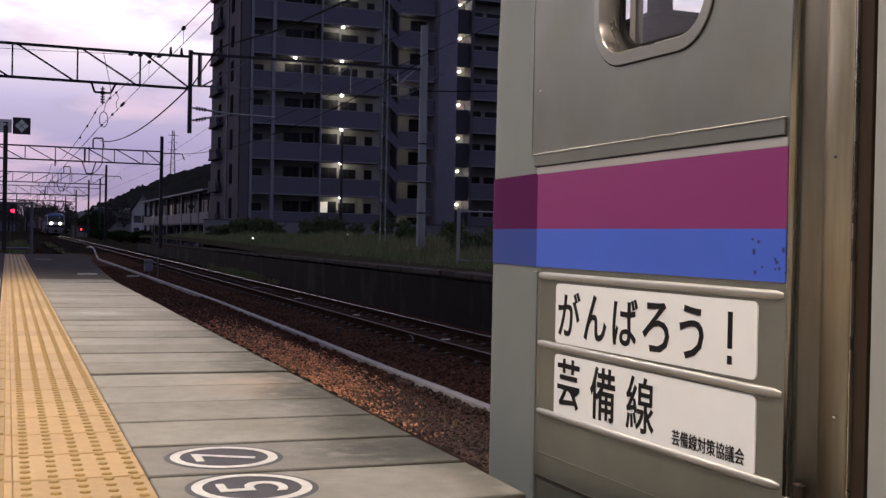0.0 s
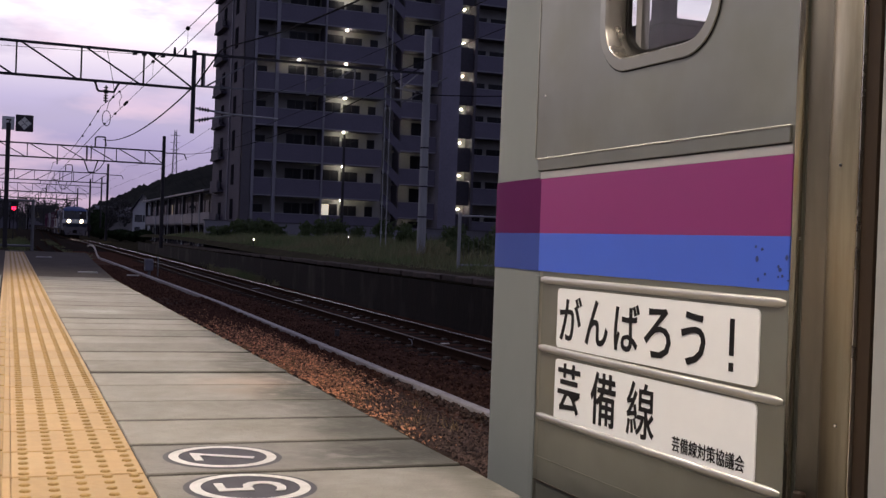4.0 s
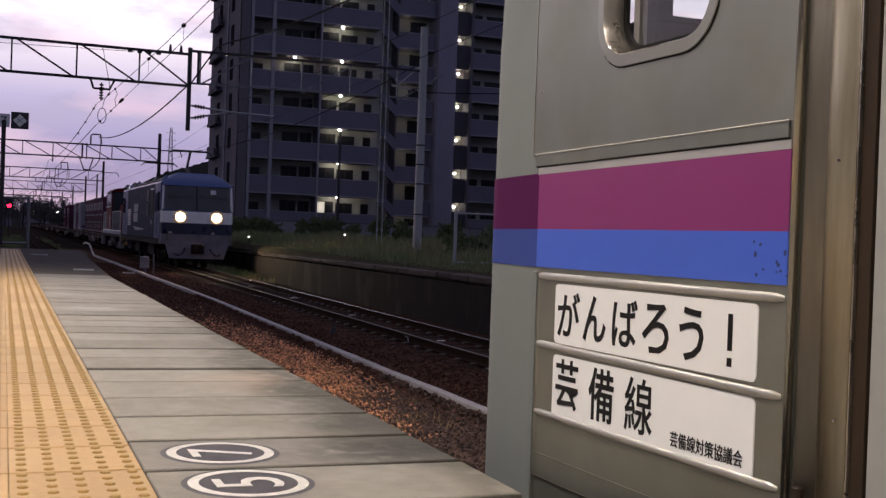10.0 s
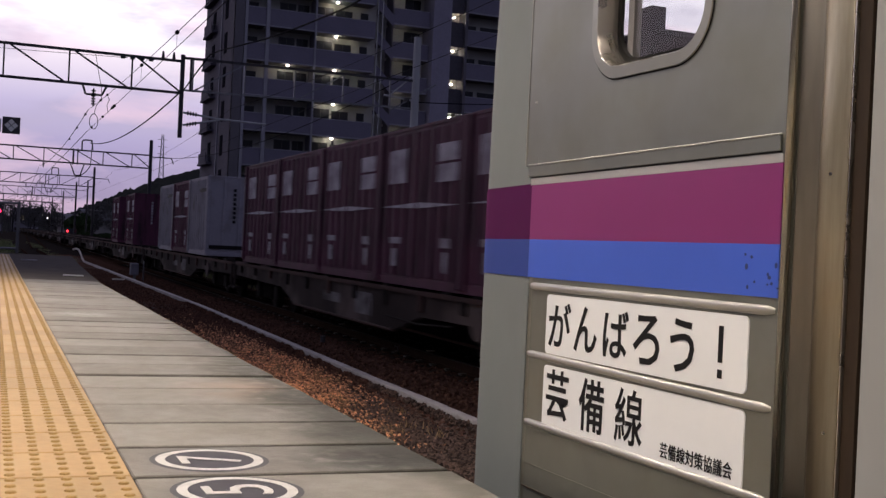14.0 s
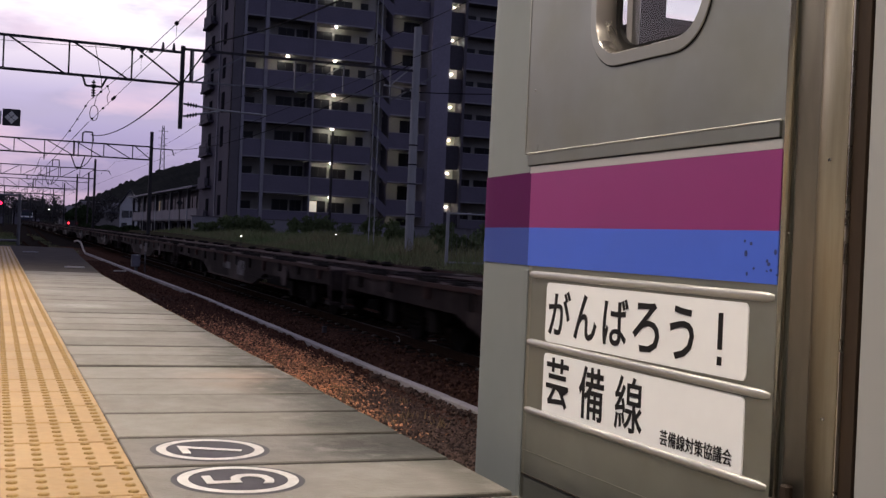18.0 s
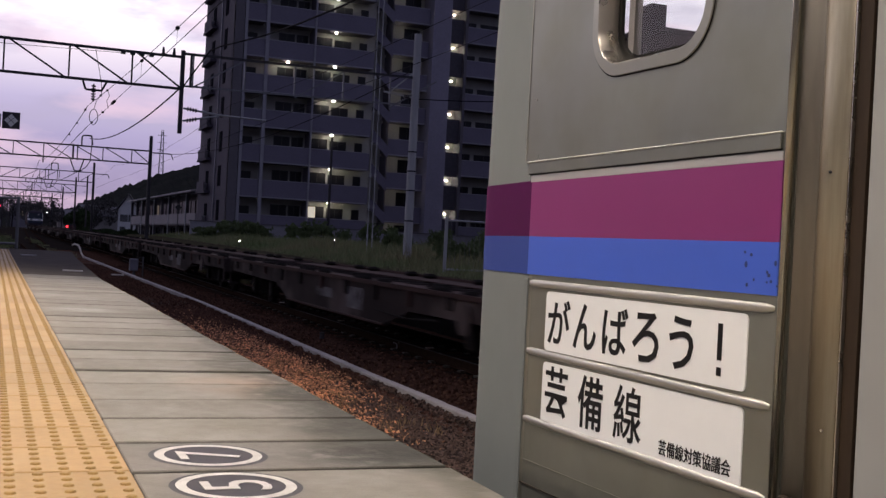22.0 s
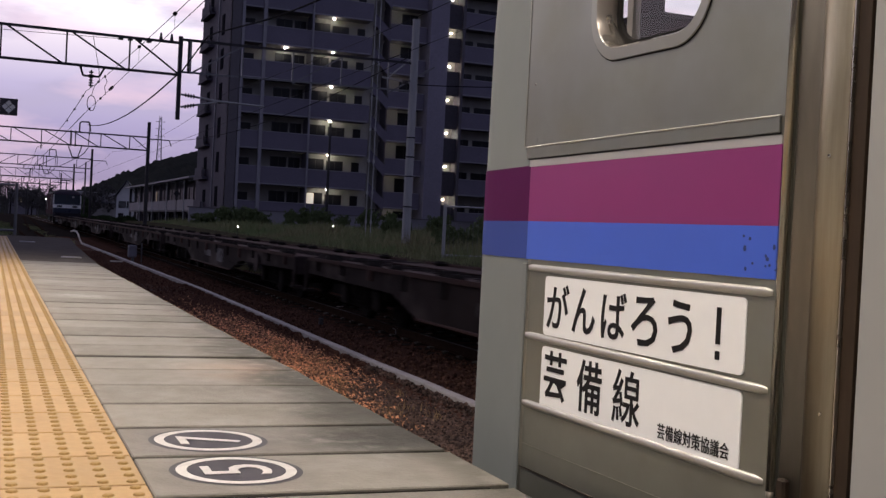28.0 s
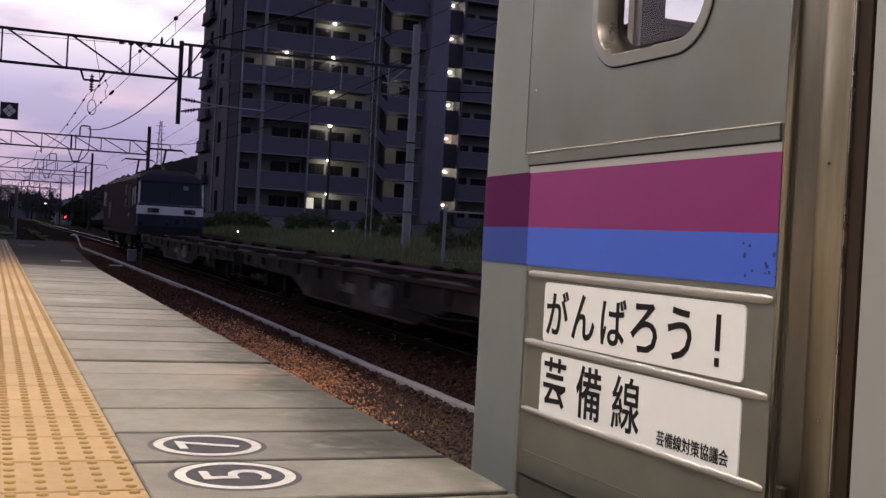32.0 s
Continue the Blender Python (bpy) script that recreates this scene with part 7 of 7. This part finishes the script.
    for y in (2.9, L / 2, L - 2.9):
        bogie(t, y, 2.4, 0.56)
    part("under_box", Shape().box(-1.2, 1.2, 4.6, 7.0, 0.4, 0.95, 0, 0.05), M_UNDER, t)
    part("under_box", Shape().box(-1.2, 1.2, 10.6, 12.6, 0.4, 0.95, 0, 0.05), M_UNDER, t)
    return t


def diesel_loco():
    t = thing("diesel_locomotive", pose(0, 80, ZR), "red diesel shunting locomotive with white handrails", "locomotive", "locomotives")
    L = 13.2
    part("deck", Shape().box(-1.4, 1.4, 0.0, L, 1.06, 1.32, 0, 0.02), M_SKIRT, t, "grey deck edge")
    part("deck_band", Shape().box(-1.42, 1.42, 0.05, L - 0.05, 0.95, 1.13, 0, 0.02), M_UNDER, t)

    def hood(nm, y0, y1, w, h):
        prof = [(-w, 1.32), (-w, h - 0.15), (-w + 0.15, h), (w - 0.15, h), (w, h - 0.15), (w, 1.32)]
        hd = part(nm, Shape().loft([[(x, y, z) for x, z in prof] for y in (y0, y1)]), M_DRED, t)
        n = int((y1 - y0) / 0.75)
        for k in range(n):
            y = y0 + (y1 - y0) * (k + 0.12) / n
            for sx in (-1, 1):
                part("hood_door", Shape().box(sx * (w + 0.012) - 0.012, sx * (w + 0.012) + 0.012, y, y + (y1 - y0) / n * 0.84, 1.45, h - 0.25, 0, 0.01), M_DRED, hd)
        return hd
    hood("long_hood", 0.75, 6.35, 0.90, 3.02)
    hood("short_hood", 10.4, 12.3, 0.80, 2.05)
    # cab
    prof = [(-1.38, 1.32), (-1.38, 3.68), (-1.15, 3.87), (-0.4, 3.96), (0.4, 3.96), (1.15, 3.87), (1.38, 3.68), (1.38, 1.32)]
    part("cab", Shape().loft([[(x, y, z) for x, z in prof] for y in (6.45, 10.3)]), M_DRED, t, "red driver's cab")
    part("cab_roof", Shape().loft([[(x * 1.03, y, z + 0.05) for x, z in prof[1:-1]] for y in (6.25, 10.5)]), M_DRED, t)
    for sx in (-1, 1):
        # pale tube colour carries the sky sheen along the roof edge
        part("roof_edge", Shape().tube([(sx * 1.43, 6.25, 3.72), (sx * 1.43, 10.5, 3.72)], 0.035, 8), M_MARK, t, "cab roof edge, paled in colour for its sky sheen")
        part("cab_door", Shape().box(sx * 1.05 - 0.28, sx * 1.05 + 0.28, 6.42, 6.445, 1.40, 3.62, 0, 0.005), M_LDARK, t, "dark open cab door")
        part("grab_rail", Shape().tube([(sx * 1.44, 6.53, 1.45), (sx * 1.47, 6.53, 1.5), (sx * 1.47, 6.53, 2.2), (sx * 1.44, 6.53, 2.25)], 0.018, 6), M_RAILW, t)
    part("horn", Shape().cyl((-0.5, 6.65, 4.02), (-0.5, 6.15, 4.08), 0.05, 0.12, 10).cyl((-0.25, 6.65, 4.02), (-0.25, 6.25, 4.08), 0.04, 0.10, 10), M_GALV, t, "pair of roof horns")
    part("roof_vent", Shape().box(-0.5, 0.5, 7.4, 9.0, 3.98, 4.12, 0, 0.04), M_STEELD, t)
    for sx in (-1, 1):
        for y0, y1 in ((6.80, 8.10), (8.30, 9.75)):
            w = part("cab_window", Shape().box(sx * 1.388 - 0.012, sx * 1.388 + 0.012, y0 - 0.07, y1 + 0.07, 2.82, 3.64, 0, 0.005), M_MARK, t, "pale window frame")
            part("pane", Shape().box(sx * 1.404 - 0.006, sx * 1.404 + 0.006, y0, y1, 2.89, 3.58), M_WIN, w)
            part("window_sill", Shape().box(sx * 1.41 - 0.03, sx * 1.41 + 0.03, y0 - 0.1, y1 + 0.1, 2.77, 2.82, 0, 0.01), M_LWHITE, w)
        for y, s2 in ((6.44, -1), (10.31, 1)):
            part("end_window", Shape().box(sx * 0.75 - 0.5, sx * 0.75 + 0.5, y - 0.012, y + 0.012, 3.04, 3.72, 0, 0.005), M_MARK if s2 > 0 else M_WIN, t)
        for ya, yc in ((0.80, 6.15), (10.65, 12.9)):
            n = int((yc - ya) / 0.62)
            part("handrail", Shape().tube([(sx * 1.34, ya, 1.32), (sx * 1.34, ya, 2.48), (sx * 1.34, yc, 2.48), (sx * 1.34, yc, 1.32)], 0.022, 6).tube([(sx * 1.34, ya, 1.9), (sx * 1.34, yc, 1.9)], 0.018, 6), M_RAILW, t, "white tubular handrail")
            for k in range(1, n):
                y = ya + (yc - ya) * k / n
                part("stanchion", Shape().cyl((sx * 1.34, y, 1.32), (sx * 1.34, y, 2.48), 0.013, n=6), M_RAILW, t)
        part("deck_kerb", Shape().box(*sorted((sx * 1.33, sx * 1.39)), 0.3, L - 0.3, 1.32, 1.36, 0, 0.01), M_LWHITE, t, "white deck kerb strip")
        for y in (0.05, L - 0.05):
            part("step", Shape().box(sx * 1.3 - 0.12, sx * 1.3 + 0.12, y - 0.05, y + 0.05, 0.35, 1.15).box(sx * 1.3 - 0.15, sx * 1.3 + 0.15, y - 0.2, y + 0.2, 0.42, 0.46), M_MARK, t)
    part("exhaust", Shape().cyl((0.2, 5.6, 3.0), (0.2, 5.6, 3.35), 0.16, n=12), M_UNDER, t)
    for y in (0.0, L):
        s2 = -1 if y == 0 else 1
        part("buffer_beam", Shape().box(-1.35, 1.35, y - 0.06, y + 0.06, 0.55, 1.13, 0, 0.02), M_LDARK, t)
        for sx in (-1, 1):
            part("hazard_plate", Shape().loft([[(sx * 1.33, q, 1.12), (sx * 0.95, q, 1.12), (sx * 1.33, q, 0.72)] for q in (y + s2 * 0.062, y + s2 * 0.075)]), M_HAZ, t, "worn yellow hazard stripe")
            part("hazard_plate", Shape().loft([[(sx * 1.33, q, 0.56), (sx * 0.72, q, 1.12), (sx * 0.45, q, 1.12), (sx * 1.02, q, 0.56)] for q in (y + s2 * 0.062, y + s2 * 0.075)]), M_HAZ, t, "worn yellow hazard stripe")
        part("front_rail", Shape().tube([(-1.2, y, 1.32), (-1.2, y, 2.3), (-0.45, y, 2.3), (-0.45, y, 1.32)], 0.02, 6).tube([(1.2, y, 1.32), (1.2, y, 2.3), (0.45, y, 2.3), (0.45, y, 1.32)], 0.02, 6), M_RAILW, t)
        coupler(t, y, s2)
        for sx in (-1, 1):
            part("headlight", Shape().cyl((sx * 0.5, (0.75 if y == 0 else 12.3) + s2 * 0.06, 1.8), (sx * 0.5, (0.75 if y == 0 else 12.3), 1.8), 0.14, n=12), M_LWHITE, t)
    bogie(t, 2.6, 2.2, 0.43, 1.05, M_BOGIE)
    bogie(t, 4.2, 1.4, 0.43, 1.05, M_BOGIE)
    bogie(t, 10.4, 2.0, 0.43, 1.05, M_BOGIE)
    part("fuel_tank", Shape().box(-1.25, 1.25, 5.6, 8.4, 0.40, 0.98, 0, 0.08), M_BOGIE, t)
    part("air_tank", Shape().cyl((-1.25, 6.0, 0.55), (-1.25, 7.6, 0.55), 0.16, n=12), M_BOGIE, t)
    return t


def flat_wagon():
    t = thing("flat_wagon", pose(0, 100, ZR), "empty dark container flat wagon with deep side sills", "wagon", "flat wagons")
    L = 20.1
    for sx in (-1, 1):
        pts = [(0.15, 1.0), (0.15, 0.72), (5.9, 0.66), (7.1, 0.36), (13.6, 0.36), (14.8, 0.66), (L - 0.15, 0.72), (L - 0.15, 1.0)]
        a, b = sx * 1.26, sx * 1.18
        part("side_sill", Shape().loft([[(a, y, z) for y, z in pts], [(b, y, z) for y, z in pts]]), M_WAGON, t, "fish-bellied side sill")
        part("sill_rib", Shape().box(*sorted((sx * 1.26, sx * 1.30)), 0.15, L - 0.15, 0.98, 1.05), M_WDECK, t, "rusty deck edge")
        part("sill_mark", Shape().box(*sorted((sx * 1.262, sx * 1.268)), 8.3, 9.2, 0.50, 0.88), M_MARK3, t, "faded white lettering block")
        part("sill_mark", Shape().box(*sorted((sx * 1.262, sx * 1.268)), 10.2, 11.3, 0.60, 0.78), M_MARK3, t, "faded white lettering block")
        for k in range(12):
            y = 0.9 + 1.664 * k
            part("stake_pocket", Shape().box(*sorted((sx * 1.262, sx * 1.31)), y - 0.07, y + 0.07, 0.74 if 2 < k < 9 else 0.80, 1.0, 0, 0.01), M_UNDER if k % 3 else M_WDECK, t)
        part("sill_flange", Shape().box(*sorted((sx * 1.20, sx * 1.30)), 7.1, 13.6, 0.34, 0.38, 0, 0.008), M_WDECK, t)
        part("release_rod", Shape().tube([(sx * 1.30, 4.6, 0.62), (sx * 1.31, 5.9, 0.55), (sx * 1.31, 7.4, 0.58)], 0.014, 6), M_UNDER, t)
    part("centre_sill", Shape().box(-0.3, 0.3, 0.1, L - 0.1, 0.6, 0.95), M_WAGON, t)
    beam = Shape().box(-1.2, 1.2, -0.08, 0.08, 0.86, 0.98).mesh("cross_beam", M_WAGON)
    for k in range(21):
        part("cross_beam", beam, None, t).matrix_local = pose(0, 0.2 + (L - 0.4) * k / 20, 0)
    part("deck_plate", Shape().box(-1.2, -0.5, 0.15, L - 0.15, 0.985, 1.0).box(0.5, 1.2, 0.15, L - 0.15, 0.985, 1.0), M_WDECK, t)
    for y in (1.6, 5.2, 9.0, 12.9, 16.5, 18.9):
        part("guide_plate", Shape().loft([[(x, y - 0.16, 1.0), (x, y + 0.16, 1.0), (x, y + 0.07, 1.13), (x, y - 0.07, 1.13)] for x in (-1.2, -0.9)]), M_UNDER, t)
    for k in range(5):
        y0 = 0.75 + 3.72 * k
        for y in (y0 + 0.5, y0 + 3.1):
            for sx in (-1, 1):
                part("twist_lock", Shape().box(sx * 1.13 - 0.13, sx * 1.13 + 0.13, y - 0.09, y + 0.09, 1.0, 1.10, 0, 0.04), M_UNDER, t)
    for y in (0.05, L - 0.05):
        part("end_sill", Shape().box(-1.25, 1.25, y - 0.06, y + 0.06, 0.62, 1.02, 0, 0.02), M_WAGON, t)
        part("end_step", Shape().box(-1.33, -1.1, y - 0.12, y + 0.12, 0.35, 0.40).box(-1.3, -1.26, y - 0.05, y + 0.05, 0.38, 1.0), M_WAGON, t)
        coupler(t, y, -1 if y < 1 else 1)
    part("brake_wheel", Shape().cyl((-1.34, 3.6, 0.72), (-1.31, 3.6, 0.72), 0.22, n=14), M_WAGON, t)
    for y in (3.0, L - 3.0):
        bogie(t, y, 1.9, 0.43, 0.98)
    part("air_tank", Shape().cyl((-0.7, 9, 0.55), (-0.7, 10.4, 0.55), 0.22, n=12), M_UNDER, t)
    part("air_tank", Shape().cyl((0.6, 9.4, 0.55), (0.6, 11.0, 0.55), 0.25, n=12), M_UNDER, t)
    return t


def container(nm, material, label, marks):
    """Parts of a twelve-foot container, built once at the origin."""
    t = thing(nm, pose(0, 100, 0), label, "container", "containers")
    W, L, H = 1.22, 3.66, 2.5
    part("body", Shape().box(-W, W, 0.0, L, 0.08, H - 0.04, 0, 0.02), material, t)
    part("roof", Shape().box(-W - 0.01, W + 0.01, -0.01, L + 0.01, H - 0.06, H, 0, 0.01), material, t)
    part("base_rail", Shape().box(-W - 0.015, W + 0.015, -0.015, L + 0.015, 0.0, 0.14, 0, 0.01), material, t)
    for sx in (-1, 1):
        for y in (0.06, L - 0.06):
            part("corner_post", Shape().box(sx * W - 0.06, sx * W + 0.06, y - 0.07, y + 0.07, 0.05, H - 0.02, 0, 0.01), material, t)
        for k in range(1, 9):
            y = L * k / 9
            part("side_rib", Shape().box(sx * (W + 0.015) - 0.021, sx * (W + 0.015) + 0.021, y - 0.07, y + 0.07, 0.16, H - 0.1, 0, 0.012), material, t)
        part("door_bar", Shape().box(sx * (W + 0.04) - 0.012, sx * (W + 0.04) + 0.012, 1.78, 1.84, 0.2, H - 0.15), material, t)
        if marks:
            for y0, y1, z0, z1 in ((0.22, 1.00, 1.58, 1.84), (0.22, 1.00, 1.88, 2.14), (2.35, 3.15, 1.62, 2.16), (0.42, 0.74, 0.62, 0.76), (0.50, 0.66, 0.26, 0.56), (2.50, 3.00, 0.66, 0.76), (2.68, 2.90, 0.30, 0.58)):
                part("faded_mark", Shape().box(*sorted((sx * (W + 0.037), sx * (W + 0.041))), y0, y1, z0, z1), M_MARK2, t, "faded white lettering block")
            x = sx * (W + 0.038)
            part("faded_flash", Shape().loft([[(x + q, 0.12, 1.24), (x + q, 1.75, 1.30), (x + q, 3.55, 1.25), (x + q, 1.75, 1.21)] for q in (-0.002, 0.002)]), M_MARK2, t, "faded tapering white flash")
        else:
            part("faded_mark", Shape().box(*sorted((sx * (W + 0.037), sx * (W + 0.041))), 0.4, 1.6, 2.0, 2.12), M_INK, t, "dark lettering block")
    for y in (0.0, L):
        d = -1 if y == 0 else 1
        for k in range(1, 5):
            x = -W + 2 * W * k / 5
            part("end_rib", Shape().box(x - 0.05, x + 0.05, *sorted((y, y + d * 0.03)), 0.16, H - 0.1, 0, 0.01), material, t)
        for k in range(8):
            z = 2.02 - 0.14 * k
            part("faded_mark", Shape().box(-W + 0.75, -W + 0.84, *sorted((y + d * 0.031, y + d * 0.035)), z, z + 0.09), M_MARK2 if marks else M_INK, t, "small lettering block")
        if not marks:
            part("dark_band", Shape().box(-W + 0.05, W - 0.05, *sorted((y + d * 0.031, y + d * 0.036)), 0.22, 0.34), M_INK, t, "dark lower band")
    return t


def front_y(t):
    """Where the front of the train is on the line at t seconds."""
    d = t - 10.0
    return 43.5 - 17.30 * d - (0.2266 if d < 0 else 0.1035) * d * d / 2


def ride(ob, s, length, lift=0.0):
    rows = []
    for k in range(33):
        t = float(k)
        y = front_y(t) + s
        a, b = track_x(y), track_x(y + length)
        pitch = math.degrees(math.atan2(rise(y + length) - rise(y), length))
        rows.append((t, Matrix.Translation((a, y, ZR + rise(y) + lift)) @ pose(0, 0, 0, 0, 0, -math.degrees(math.atan2(b - a, length))) @ pose(0, 0, 0, pitch)))
    walk(ob, rows)


RIDES = []


def train():
    lead = electric_loco("electric_locomotive", "blue and grey electric locomotive with white nose band and lit headlights", M_LBLUE2, M_LGREY, M_LROOF, True, M_LBLUE)
    RIDES.append((lead, 0.0, 17.4, 0.0))
    RIDES.append((diesel_loco(), 19.0, 13.2, 0.0))
    wag = flat_wagon()
    starts = [33.4, 53.9, 74.4] + [94.9 + 21.0 * k for k in range(15)]
    for i, s in enumerate(starts):
        RIDES.append((wag if i == 0 else copy_thing(wag, pose(0, 100, ZR)), s, 20.1, 0.0))
    wine = container("cargo_container", M_WINE, "wine-red twelve-foot cargo container with faded white markings", True)
    grey = container("cargo_container", M_CGREY, "grey-blue twelve-foot cargo container on a flat wagon", False)
    spots = [(0, k, wine) for k in range(5)] + [(1, 1, grey), (1, 2, wine), (1, 3, grey), (2, 1, wine), (2, 3, wine)]
    used = set()
    for w, k, src in spots:
        ob = src if src not in used else copy_thing(src, pose(0, 100, 0))
        used.add(src)
        RIDES.append((ob, starts[w] + 0.78 + 3.72 * k, 3.66, 1.10))
    tail = electric_loco("electric_locomotive", "dark red electric locomotive with white nose band, pushing behind", M_RRED, M_RRED, M_LPURP, False, M_LBLUE)
    RIDES.append((tail, 410.0, 17.4, 0.0))


train()


# ---- small pieces ----
sleepers()


def loose_stones():
    base = [(1, 0, 0), (-1, 0, 0), (0, 1, 0), (0, -1, 0), (0, 0, 1), (0, 0, -1)]
    faces = [(0, 2, 4), (2, 1, 4), (1, 3, 4), (3, 0, 4), (2, 0, 5), (1, 2, 5), (3, 1, 5), (0, 3, 5)]
    lit, dull, mid = Shape(), Shape(), Shape()
    for n in range(100000):
        if n < 86000:
            y = 4.5 + 20 * random.random() ** 1.1
            x, r = random.uniform(2.6 if y < 10 else 0.95, 4.6), random.uniform(0.014, 0.032)
        else:
            y, x, r = 4 + 50 * random.random() ** 1.3, random.uniform(3.2, 6.2), random.uniform(0.018, 0.036)
        q = Euler((random.uniform(0, 6), random.uniform(0, 6), random.uniform(0, 6))).to_matrix()
        k = [random.uniform(0.6, 1.2) * r for _ in range(6)]
        u = noise.noise((x * 1.1, y * 0.6, 7.0))
        # sorted by painted light: lamp-lit band, shade by the car, dull beyond the lamps
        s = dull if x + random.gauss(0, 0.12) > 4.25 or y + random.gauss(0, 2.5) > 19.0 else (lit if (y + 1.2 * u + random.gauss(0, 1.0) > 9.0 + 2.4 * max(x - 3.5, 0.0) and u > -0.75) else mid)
        s.add([Vector((x, y, ZB + rise(y) + r * 0.55 + 0.02 * u + (0.02 if abs(x - track_x(y)) < 1.5 else 0))) + q @ (Vector(b) * a) for b, a in zip(base, k)], faces)
    for n in range(5200):
        y = 4.5 + 24 * random.random() ** 1.3
        r = random.uniform(0.014, 0.03)
        x = trough_x(y) - 0.06 - abs(random.gauss(0, 0.05))
        q = Euler((random.uniform(0, 6), random.uniform(0, 6), random.uniform(0, 6))).to_matrix()
        k = [random.uniform(0.6, 1.2) * r for _ in range(6)]
        up = ZB + rise(y) + 0.045 + 0.05 * noise.noise((y * 2.3, 4.0, 0)) + random.uniform(-0.02, 0.03) - 0.25 * (trough_x(y) - 0.06 - x)
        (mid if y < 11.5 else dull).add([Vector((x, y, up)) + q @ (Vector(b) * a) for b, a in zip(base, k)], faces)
    setting("grey_ballast_stones", mid, M_STONE_SHADE, "loose angular ballast stones, coloured as lying in shade", "ballast", "stuff")
    setting("ballast_stones", lit, M_STONE_LIT, "loose angular ballast stones, rust-brown brightened as lamp-lit", "ballast", "stuff")
    setting("dark_ballast_stones", dull, M_STONED, "darker ballast stones by the main track and beyond the lamps", "ballast", "stuff")
    # dry grass tufts between platform wall and pipe
    sp = []
    for _ in range(26):
        cx, cy = random.uniform(3.0, 4.1), random.uniform(7.5, 16)
        for _ in range(26):
            sp.append((cx + random.gauss(0, 0.07), cy + random.gauss(0, 0.10), ZB + rise(cy) + 0.01, random.uniform(0.3, 1.0)))
    blades("dry_grass", sp, 0.13, 0.004, M_STRAW, "dry grass tufts among the ballast", "grass", 0.7)
    # small things lying on the ballast
    for nm, x, y, dx, dy, h, mt, lab in (("white_chip", 7.28, 27.6, 0.11, 0.035, 0.02, M_PIPE, "short white strip fixed to a sleeper"), ("white_chip", 7.14, 21.6, 0.08, 0.028, 0.02, M_PIPE, "short white strip fixed to a sleeper"),
                                         ("white_chip", 7.04, 15.8, 0.08, 0.035, 0.02, M_PIPE, "short white strip fixed to a sleeper"), ("white_chip", 7.33, 33.5, 0.11, 0.035, 0.02, M_MARK, "short white strip fixed to a sleeper")):
        t = thing(nm, pose(x, y, ZB + rise(y) + 0.055, 0, 0, 12), lab, "strip", "white strips on the track")
        part("strip", Shape().box(-dx, dx, -dy, dy, 0, h, 0, 0.006), mt, t)
    t = thing("marker_stub", pose(5.52, 17.5, ZB + rise(17.5)), "short weathered stub post in the ballast", "post")
    part("shaft", Shape().cyl((0, 0, -0.05), (0, 0, 0.14), 0.05, 0.045, 10), M_BOGIE, t)
    part("cap", Shape().cyl((0, 0, 0.14), (0, 0, 0.155), 0.056, 0.05, 10), M_BOGIE, t)
    t = thing("cable_hoop", pose(6.32, 15.46, ZB + rise(15.5) + 0.03), "pale bent rail bond cable at the rail", "cable")
    for dx in (-0.05, 0.04):
        part("loop", Shape().tube([(dx, 0, 0), (dx + 0.02, 0, 0.07), (dx + 0.015, 0.02, 0.13), (dx - 0.03, 0.05, 0.15)], 0.009, 6), M_MARK, t)


loose_stones()


def motions():
    for ob, s, length, lift in RIDES:
        ride(ob, s, length, lift)


motions()
